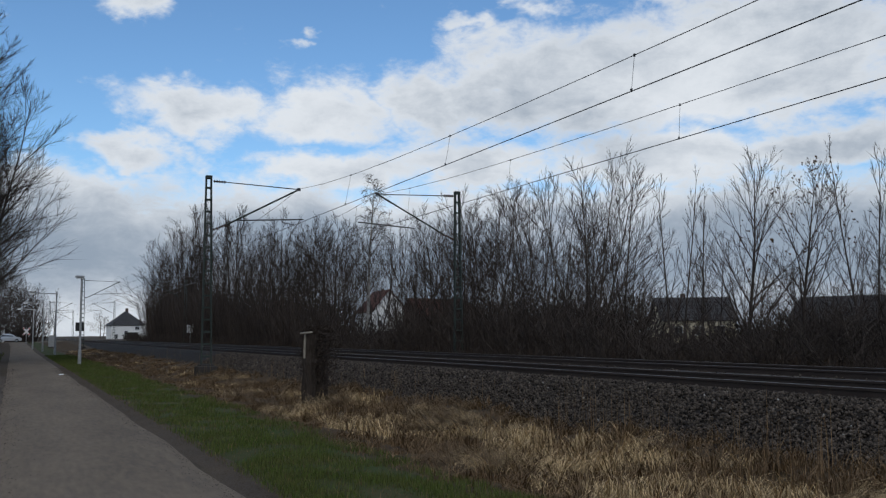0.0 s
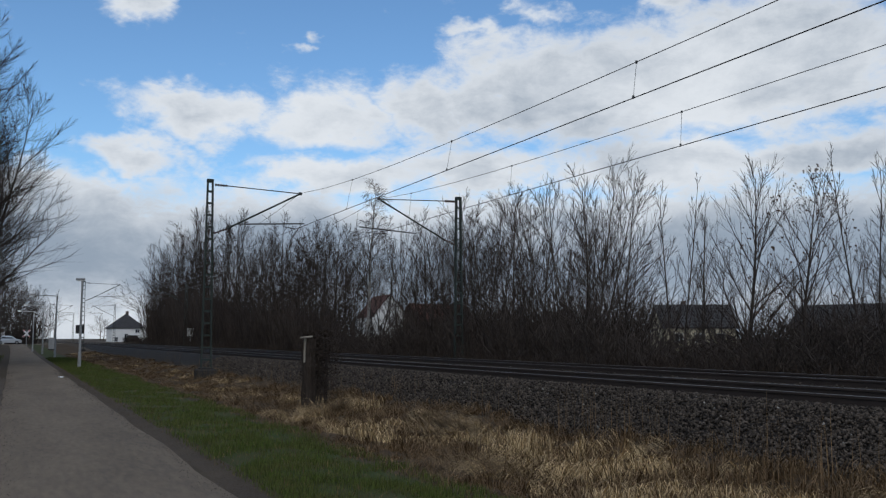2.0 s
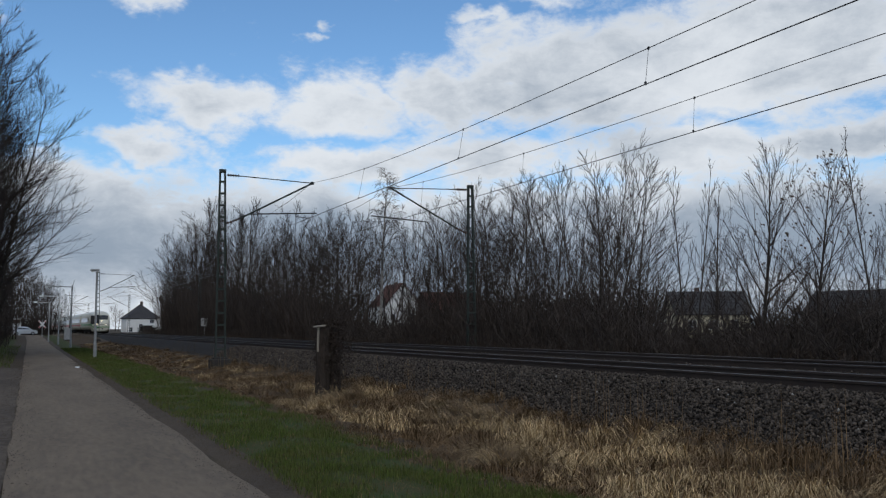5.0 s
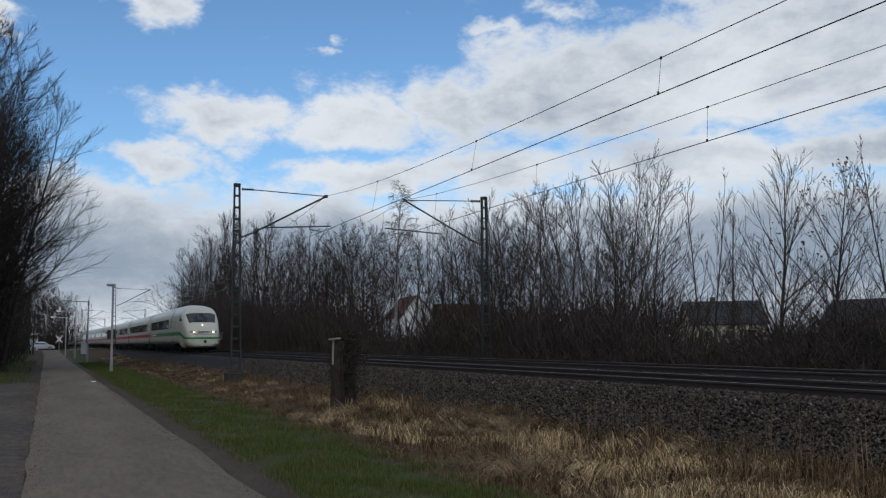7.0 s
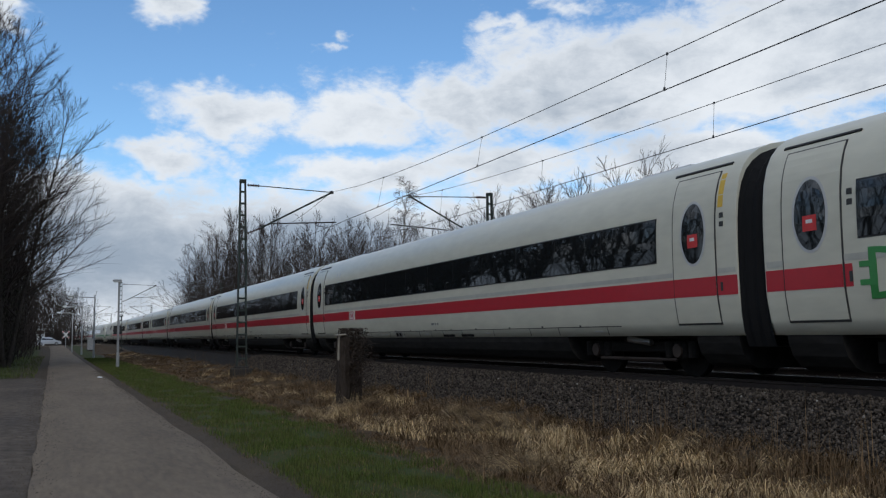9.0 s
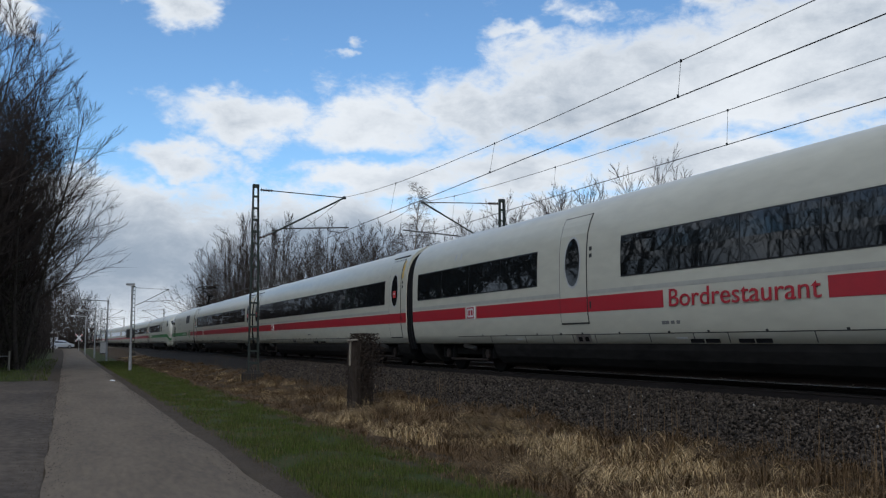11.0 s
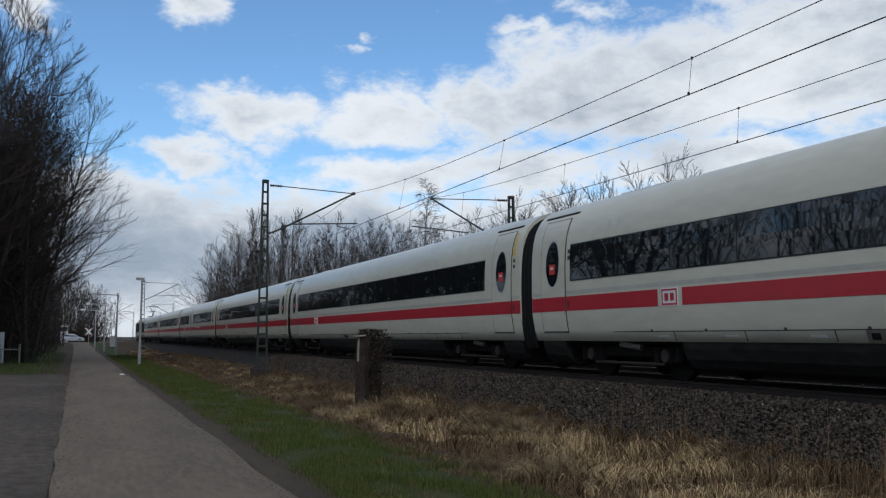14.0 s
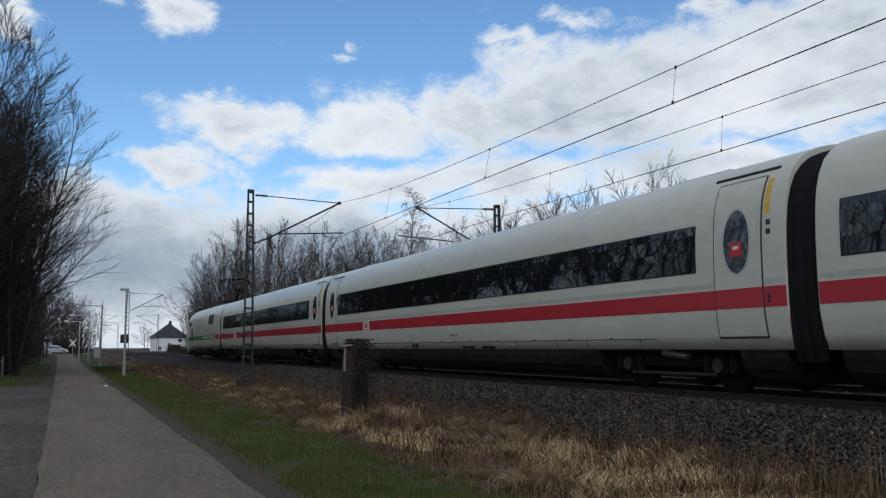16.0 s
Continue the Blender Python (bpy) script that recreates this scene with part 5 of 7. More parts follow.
def grove():
    rnd = random.Random(12)
    kinds = {
        "vase": [tree_thing(21 + k, "leafless many-stemmed tree with upright dark twigs", height=10, stems=3, lean=0.16, limbs=9, limb_len=0.48, angle=0.55, subs=7, twigs=4, first=0.14, up=0.22, girth=0.95, twig_r=0.0095, fan=0.48, taper=0.8) for k in range(3)],
        "poplar": [tree_thing(31 + k, "tall narrow leafless tree with steep grey-brown branches", height=16, stems=2, lean=0.05, limbs=26, limb_len=0.30, angle=0.36, subs=8, twigs=7, first=0.08, up=0.3, girth=0.8, twig_r=0.014, fan=0.4, taper=0.8) for k in range(2)],
        "round": [tree_thing(41 + k, "leafless tree with a rounded brown twiggy crown", height=11, stems=2, lean=0.1, limbs=14, limb_len=0.48, angle=0.75, subs=9, twigs=5, first=0.16, up=0.15, twig_r=0.012, fan=0.5, taper=0.72) for k in range(2)],
        "slim": [tree_thing(51, "slim leafless young tree beside the railway", height=9, stems=2, lean=0.06, limbs=11, limb_len=0.30, angle=0.5, subs=5, twigs=4, first=0.2, up=0.3, girth=0.85, fan=0.45, taper=0.75)],
        "leafy": [tree_thing(61 + k, "leafless tree with a few withered brown leaves", leaves=260, height=10, stems=1, limbs=22, limb_len=0.50, angle=0.68, subs=9, twigs=4, first=0.12, up=0.2, girth=1.1, fan=0.48, taper=0.72, twig_r=0.0095) for k in range(2)],
        "broad": [tree_thing(65, "broad leafless tree with a dense fan of dark twigs", height=11, stems=4, lean=0.24, limbs=10, limb_len=0.52, angle=0.66, subs=9, twigs=4, first=0.12, up=0.2, girth=1.3, fan=0.48, taper=0.75, twig_r=0.010)],
        "birch": [tree_thing(71, "white-barked birch with drooping thin twigs", bark="birch", height=13, stems=1, limbs=20, limb_len=0.24, angle=0.6, subs=7, twigs=8, first=0.3, up=0.25, droop=0.6, girth=1.0, twig_r=0.010, fan=0.5)],
    }
    base = {"vase": 10, "poplar": 16, "round": 11, "slim": 9, "leafy": 10, "birch": 13, "broad": 11}
    # azimuth, elevation of the top (degrees), distance across the line, kind
    rows = [(8.0, 4.6, 23, "round"), (8.7, 5.6, 23, "round"), (9.3, 7.2, 24, "poplar"), (9.9, 8.0, 24, "poplar"), (10.6, 7.4, 25, "poplar"), (11.4, 7.9, 25, "poplar"), (12.0, 8.0, 26, "poplar"), (12.6, 6.6, 24, "vase"),
            (13.6, 6.2, 23, "round"), (14.8, 6.9, 23, "round"), (15.9, 6.0, 24, "vase"), (17.0, 7.2, 24, "round"), (18.2, 7.3, 23, "round"), (19.3, 6.8, 25, "vase"), (20.3, 10.0, 23, "birch"),
            (21.6, 7.4, 24, "vase"), (22.8, 7.7, 23, "vase"), (24.2, 7.9, 24, "round"), (25.4, 7.9, 26, "vase"), (26.6, 8.9, 24, "round"), (28.2, 9.7, 23, "vase"), (29.6, 9.0, 25, "round"),
            (30.9, 10.2, 24, "vase"), (32.3, 10.0, 26, "vase"), (34.2, 11.6, 23, "broad"), (36.0, 10.0, 26, "round"), (39.4, 10.2, 23, "slim"), (40.9, 8.4, 25, "slim"),
            (43.5, 10.5, 23, "leafy"), (46.4, 9.8, 24, "leafy"), (50.0, 11.0, 24, "slim"), (52.6, 11.0, 25, "vase"), (55.0, 10.5, 24, "round"),
            (8.3, 5.0, 27, "round"), (9.0, 6.2, 27, "round"), (13.0, 6.6, 27, "round"), (14.2, 6.4, 26, "round"), (15.4, 6.6, 26, "round"), (16.5, 6.4, 27, "round"), (17.6, 6.9, 26, "round"), (18.8, 7.0, 27, "round"), (21.0, 7.0, 27, "round"), (25.9, 8.0, 23, "vase"), (27.4, 8.8, 26, "round")]
    used = set()
    for a, e, x, kind in rows:
        y = x / math.tan(radians(a))
        xx = x + 0.6 * curve_x(y)
        d = math.hypot(x, y)
        h = (d * math.tan(radians(e)) + 1.65) * 0.93
        ob = rnd.choice(kinds[kind])
        place(ob, xx, y, h, base[kind], rnd.uniform(0, 360), ob.name not in used, squash=rnd.uniform(0.9, 1.08) if h < 13 else 0.8)
        used.add(ob.name)
    # a second, lower rank behind
    for k in range(40):
        a = 7.8 + k * 1.18 + rnd.uniform(-0.3, 0.3)
        if 20.2 < a < 23.2 or 37.6 < a < 41.6:
            continue
        x = rnd.uniform(27, 34)
        y = x / math.tan(radians(a))
        h = math.hypot(x, y) * math.tan(radians((4.2 if a > 37 else 6.2) + rnd.uniform(-1.0, 1.0))) + 1.65
        kind = rnd.choice(("round", "vase", "round"))
        ob = rnd.choice(kinds[kind])
        place(ob, x + 0.6 * curve_x(y), y, h, base[kind], rnd.uniform(0, 360), ob.name not in used)
        used.add(ob.name)
    # trees along the lane: seen ahead, and mirrored in the train's windows
    big = [tree_thing(81 + k, "tall leafless roadside tree with a dense spreading crown", height=20, stems=3, lean=0.2, limbs=14, limb_len=0.41, angle=0.72, subs=12, twigs=8, first=0.18, up=0.28, girth=1.5, twig_r=0.014, fan=0.55, taper=0.66) for k in range(2)]
    for ob in big:
        ivy_on(ob, 7.5)
    spots = [(-2.7, 62, 18.6), (-4.4, 66, 19.5), (-3.2, 72, 18), (-6.2, 63, 21), (-5.5, 58, 20.5), (-4.6, 70, 21), (-7.2, 61, 24), (-8.5, 52, 25), (-8.0, 66, 24), (-11.5, 47, 25), (-13, 60, 26), (-5.5, 74, 21), (-9, 84, 22), (-5.0, 95, 17), (-9, 108, 19), (-6, 122, 15), (-6.5, 136, 14), (-6.0, 196, 19), (-2.0, 203, 17), (1.6, 198, 13.5), (4.2, 206, 11.5), (-10.5, 192, 20), (0.5, 216, 15), (-4.5, 214, 18)]
    for x, y, h in ((-12, 30, 15), (-13, 35, 16), (-11.5, 40, 15), (-14, 45, 16), (-12.5, 50, 16), (-15, 55, 17), (-13, 26, 14), (-17, 33, 17), (-18, 47, 17), (-16, 64, 17), (-17, 74, 17), (-15, 22, 16), (-13, 12, 15), (-15, 3, 16), (-13, -6, 15), (-14, -16, 16), (-13, -27, 15), (-15, -40, 16), (-13, -56, 16)):
        ob = rnd.choice(kinds["vase"])
        place(ob, x, y, h, 10, rnd.uniform(0, 360), ob.name not in used, squash=1.0)
        used.add(ob.name)
    for k, (x, y, h) in enumerate(spots):
        ob = big[k % 2]
        place(ob, x, y, 0.92 * h, 20, rnd.uniform(0, 360), ob.name not in used, squash=1.0)
        used.add(ob.name)
    for x, y, h, kind in ((-1.8, 140, 11.5, "round"), (-4.5, 150, 12, "round"), (-3.5, 165, 13, "vase"), (-7.5, 172, 14, "round"), (2.6, 165, 9.2, "vase"), (-10, 190, 14, "round"), (-13, 160, 15, "round"), (0.8, 205, 9.5, "round"), (-14, 205, 14, "vase"), (6.3, 168, 9.0, "slim")):
        ob = rnd.choice(kinds[kind])
        place(ob, x, y, h, base[kind], rnd.uniform(0, 360), ob.name not in used)
        used.add(ob.name)
    # far tree line
    for k in range(26):
        x, y = -260 + k * 25 + rnd.uniform(-5, 5), rnd.uniform(430, 640)
        ob = rnd.choice(kinds["round"])
        place(ob, x, y, rnd.uniform(8, 13), 11, rnd.uniform(0, 360), False, z=0.4, squash=2.2)


grove()


def shrub_mesh(seed, height, width, stems, mat="shrub"):
    """A thicket of thin stems with side twigs."""
    rng = np.random.default_rng(seed)
    out = []
    for s in range(stems):
        a, r = rng.uniform(0, 6.283), width * math.sqrt(rng.uniform(0, 1)) * 0.5
        h = height * rng.uniform(0.5, 1.0)
        p = (r * math.cos(a), r * math.sin(a), -0.1)
        pts, rad = limb(rng, p, (math.cos(a) * 0.3 + rng.normal(0, 0.15), math.sin(a) * 0.3 + rng.normal(0, 0.15), 1), h, 0.020, 0.008, 3, 0.1, 0.10)
        out.append((pts, rad, 3))
        for j in range(9):
            v = rng.uniform(0.08, 1) * 2.99
            i = int(v)
            sp = pts[i] * (1 - v + i) + pts[i + 1] * (v - i)
            sd = (rng.normal(0, 0.7), rng.normal(0, 0.7), 0.7)
            q1, q2 = limb(rng, sp, sd, h * rng.uniform(0.15, 0.45), 0.016, 0.006, 1, 0.3, 0.15)
            out.append((q1, q2, 3))
    v, f = tubes(out, [6, 5, 4, 3])
    return mesh_of("shrub", v, f, M[mat])


def thicket():
    rnd = random.Random(5)
    ms = [shrub_mesh(100 + k, 3.6, 3.4, 50) for k in range(4)]
    low = [shrub_mesh(110 + k, 1.5, 2.8, 50) for k in range(2)]

    def shrub(me, x, y, s, sz, label):
        ob = new("shrub", me)
        ob.matrix_basis = pose(x + curve_x(y), y, ground_z(x + curve_x(y), y), 0, 0, rnd.uniform(0, 360)) @ Matrix.Diagonal((s, s, sz, 1))
        tagged(ob, label, "shrub", "thicket by the railway")
    y = 9.0
    while y < 176:
        for x0 in (21.4, 23.0, 24.8, 26.8, 29.0):
            x = x0 + rnd.uniform(-0.8, 0.8)
            a = math.degrees(math.atan2(x, y))
            if a < 7.7:
                continue
            tall = 1.25 + max(0, (y - 60)) / 75 if a < 19.5 else (0.55 if a < 23.6 else (1.0 if a < 37.2 else (0.42 if a < 42.2 else 0.68)))
            shrub(rnd.choice(ms), x, y + rnd.uniform(-1, 1), rnd.uniform(0.9, 1.25), rnd.uniform(0.75, 1.15) * tall, "tangled brown leafless shrub in the thicket")
        shrub(rnd.choice(low), 20.3 + rnd.uniform(-0.4, 0.4), y, 1.0, rnd.uniform(0.7, 1.1), "low brown bramble beside the railway ballast")
        y += 2.3 if y < 60 else 4.2
    for k in range(70):
        yy = rnd.uniform(66, 185)
        shrub(rnd.choice(ms), rnd.uniform(-16, -4.2), yy, 1.5, rnd.uniform(1.3, 2.4), "dark leafless undergrowth below the roadside trees")
    for k in range(14):
        shrub(rnd.choice(ms), rnd.uniform(-15, -7.5), rnd.uniform(44, 64), 1.2, rnd.uniform(0.8, 1.4), "dark leafless undergrowth below the roadside trees")
    for k in range(16):
        shrub(rnd.choice(ms), rnd.uniform(-12, 5.2), rnd.uniform(189, 200), 2.0, rnd.uniform(1.0, 1.7), "dark hedge behind the level crossing")


thicket()

# ---- houses ----
def wall_with_openings(name, parent, w, h, t, openings, mat, gable=0.0):
    """Upright wall in its own xz plane (outside at -y), with real holes for windows; gable: extra height in the middle."""
    xs = sorted({-w / 2, w / 2, *[o[0] for o in openings], *[o[1] for o in openings]})
    zs = sorted({0.0, h, *[o[2] for o in openings], *[o[3] for o in openings]})
    bm = B()
    for xa, xb in zip(xs, xs[1:]):
        for za, zb in zip(zs, zs[1:]):
            cx, cz = (xa + xb) / 2, (za + zb) / 2
            if any(o[0] < cx < o[1] and o[2] < cz < o[3] for o in openings):
                continue
            box(bm, (cx, t / 2, cz), (xb - xa, t, zb - za))
    if gable:
        a = [bm.verts.new(p) for p in ((-w / 2, 0, h), (w / 2, 0, h), (0, 0, h + gable))]
        b = [bm.verts.new(p) for p in ((-w / 2, t, h), (w / 2, t, h), (0, t, h + gable))]
        bm.faces.new(a), bm.faces.new(b[::-1])
        for i in range(3):
            bm.faces.new((a[i], b[i], b[(i + 1) % 3], a[(i + 1) % 3]))
    bmesh.ops.remove_doubles(bm, verts=bm.verts[:], dist=0.0005)
    return part(name, bm, mat, parent)


def house_window(parent, x0, x1, z0, z1, m):
    fr = B()
    for c, s in (((x0 + 0.04, 0.12, (z0 + z1) / 2), (0.08, 0.08, z1 - z0)), ((x1 - 0.04, 0.12, (z0 + z1) / 2), (0.08, 0.08, z1 - z0)),
                 (((x0 + x1) / 2, 0.12, z0 + 0.04), (x1 - x0, 0.08, 0.08)), (((x0 + x1) / 2, 0.12, z1 - 0.04), (x1 - x0, 0.08, 0.08)), (((x0 + x1) / 2, 0.12, (z0 + z1) / 2), (0.06, 0.07, z1 - z0))):
        box(fr, c, s)
    w = part("window", fr, M["frame_white"], parent, "white-framed window")
    w.matrix_basis = m
    part("pane", box(B(), ((x0 + x1) / 2, 0.13, (z0 + z1) / 2), (x1 - x0 - 0.1, 0.02, z1 - z0 - 0.1)), M["glass"], w)
    part("sill", box(B(), ((x0 + x1) / 2, -0.03, z0 - 0.04), (x1 - x0 + 0.15, 0.22, 0.06)), M["concrete"], w)


def roof_slope(parent, corners, rows, mat, label="", t=0.07):
    """One roof slope in stepped courses: eave corners a, b and ridge corners d, c."""
    a, b, c, d = (Vector(p) for p in corners)
    n = (b - a).cross(d - a).normalized()
    n = n if n.z > 0 else -n
    line = [(0.0, -0.10)]
    for k in range(rows):
        line += [(k / rows, t), ((k + 1) / rows, 0.012)]
    line.append((1.0, -0.10))
    vs = []
    for u, o in line:
        vs += [a.lerp(d, u) + n * o, b.lerp(c, u) + n * o]
    m = len(line)
    fs = [(2 * i, 2 * i + 1, (2 * i + 3) % (2 * m), (2 * i + 2) % (2 * m)) for i in range(m)]
    fs += [tuple(range(0, 2 * m, 2)), tuple(range(2 * m - 1, 0, -2))]
    return fixed(mpart("roof", vs, fs, M[mat], parent, label))


def gabled_house(label, x, y, turn, w, l, h, gable, wall, roof, gable_windows, side_windows, z=0.1, chimney=True):
    """w: gable width; l: length along the ridge (local +y away from the gable that faces -y)."""
    top = empty("house", pose(x, y, z, 0, 0, turn))
    for k, (m, ww, g, ops) in enumerate(((pose(0, 0, 0), w, gable, gable_windows), (pose(0, l, 0, 0, 0, 180), w, gable, []),
                                         (pose(-w / 2, l / 2, 0, 0, 0, -90), l - 0.6, 0, side_windows), (pose(w / 2, l / 2, 0, 0, 0, 90), l - 0.6, 0, side_windows))):
        wl = wall_with_openings("wall", top, ww, h, 0.3, [o for o in ops if o[3] <= h], M[wall], g)
        wl.matrix_basis = m
        for o in ops:
            house_window(top, *o, m)
    o = 0.4
    k = gable / (w / 2)
    e = h - o * k
    rf = roof_slope(top, ((-w / 2 - o, l + o, e), (-w / 2 - o, -o, e), (0, -o, h + gable), (0, l + o, h + gable)), 16, roof, "tiled roof slope")
    roof_slope(top, ((w / 2 + o, -o, e), (w / 2 + o, l + o, e), (0, l + o, h + gable), (0, -o, h + gable)), 16, roof, "tiled roof slope")
    if chimney:
        bm = B()
        box(bm, (0.6, l * 0.6, h + gable - 0.1), (0.5, 0.5, 1.0), bevel=0.03)
        box(bm, (0.6, l * 0.6, h + gable + 0.43), (0.6, 0.6, 0.08))
        part("chimney", bm, M["brick_dark"], rf)
    return tagged(top, label, "house")


def station_house():
    top = empty("house", pose(28.3, 262, -0.2, 0, 0, 4))
    w, l, h = 8.6, 8.6, 4.9
    front = [(-3.6, -2.6, 1.0, 2.3), (-1.0, 0.0, 0.9, 3.2), (1.8, 3.0, 3.4, 4.4), (1.8, 3.0, 1.0, 2.3)]
    for m, ww, ops in ((pose(0, 0, 0), w, front), (pose(0, l, 0, 0, 0, 180), w, []), (pose(-w / 2, l / 2, 0, 0, 0, -90), l - 0.6, [(-3.2, -2.2, 1.0, 2.2), (2.0, 3.0, 1.0, 2.2)]), (pose(w / 2, l / 2, 0, 0, 0, 90), l - 0.6, [])):
        wall_with_openings("wall", top, ww, h, 0.3, ops, M["plaster"]).matrix_basis = m
        for o in ops:
            house_window(top, *o, m)
    o, p = 0.4, 8.6
    A, Bc, C, D = (-w / 2 - o, -o, h - 0.2), (w / 2 + o, -o, h - 0.2), (w / 2 + o, l + o, h - 0.2), (-w / 2 - o, l + o, h - 0.2)
    r0, r1 = (0, l / 2 - 0.8, p), (0, l / 2 + 0.8, p)
    for q in ((A, Bc, r0, r0), (C, D, r1, r1), (Bc, C, r1, r0), (D, A, r0, r1)):
        rf = roof_slope(top, q, 14, "roof_dark", "dark tiled hip slope")
    for yy in (l / 2 - 0.6, l / 2 + 0.6):
        part("chimney", box(B(), (0.3, yy, p + 0.25), (0.5, 0.5, 1.1), bevel=0.03), M["brick_dark"], rf)
    bm = B()
    box(bm, (0.9, -1.3, 1.3), (2.4, 2.2, 2.6), bevel=0.03)
    part("porch", bm, M["concrete"], top, "grey flat-roofed porch")
    part("porch_roof", box(B(), (0.9, -1.4, 2.68), (2.8, 2.5, 0.14)), M["roof_dark"], top)
    tagged(top, "white two-storey house with a dark hipped roof", "house")


station_house()
gabled_house("white gabled house with a red tiled roof behind trees", 70.4, 176.4, -3, 7.6, 10.5, 6.6, 4.3, "plaster", "roof_red",
             [(-2.6, -1.5, 3.3, 4.5), (1.5, 2.6, 3.3, 4.5), (-2.6, -1.5, 0.9, 2.2), (1.5, 2.6, 0.9, 2.2)], [(-3, -2, 1.0, 2.2), (2, 3, 1.0, 2.2)], z=-0.1)
gabled_house("low brick house with a dark red roof behind trees", 74.0, 174.0, -80, 7.5, 14, 5.2, 3.8, "brick_dark", "roof_red", [], [(-3, -2, 1.0, 2.2)], z=-0.1)
gabled_house("cream house with a dark grey tiled roof", 79.4, 87.3, 65, 7.0, 8.6, 3.1, 2.6, "cream", "roof_dark", [(-2.2, -1.2, 1.0, 2.2), (1.0, 2.2, 1.0, 2.2)], [(-3, -2, 1.0, 2.2), (-0.6, 0.6, 1.0, 2.2), (2, 3, 1.0, 2.2)], z=0.1)
gabled_house("long low dark brick building with a dark roof", 92.0, 87.0, 200, 9.0, 46.0, 2.9, 2.9, "brick_dark", "roof_dark", [], [(-12, -10.5, 0.9, 2.2), (-4, -2.5, 0.9, 2.2), (4, 5.5, 0.9, 2.2)], z=0.1, chimney=True)
gabled_house("dark grey house half hidden behind trees", 73.0, 118.0, -40, 7.0, 10.0, 3.0, 2.6, "brick_dark", "roof_dark", [(-1, 1, 1, 2.2)], [(-2, -1, 1.0, 2.2)], z=0.1)


# ---- lamps, signs, posts ----
def street_lamp(x, y, arm, label, h=5.0):
    z = ground_z(x, y)
    top = empty("street_lamp", pose(x, y, z - 0.05))
    bm = B()
    rod(bm, (0, 0, 0), (0, 0, h), 0.075, 0.05, 12)
    rod(bm, (0, 0, 0), (0, 0, 0.9), 0.095, 0.09, 12)
    part("pole", bm, M["galv"], top)
    bm = B()
    if arm > 0.6:
        rod(bm, (0.1, 0, h - 0.05), (-arm, 0, h + 0.02), 0.04, n=8)
        part("bracket", bm, M["galv"], top)
        bm = B()
    box(bm, (-arm + 0.02, 0, h + 0.05), (0.5, 0.22, 0.13), bevel=0.04)
    hd = part("lamp_head", bm, M["galv"], top, "flat grey lamp head")
    part("diffuser", box(B(), (-arm + 0.02, 0, h - 0.03), (0.38, 0.16, 0.05), bevel=0.015), M["frame_white"], hd)
    tagged(top, label, "street lamp", "lamps along the lane")


street_lamp(3.45, 55.8, 0.12, "pale galvanised lamp post beside the lane")
street_lamp(3.40, 88.0, 2.0, "galvanised lamp post with a long bracket", 5.5)
street_lamp(2.9, 107.0, 1.8, "galvanised lamp post with a long bracket", 5.25)
street_lamp(2.2, 122.0, 1.6, "galvanised lamp post with a long bracket", 4.9)


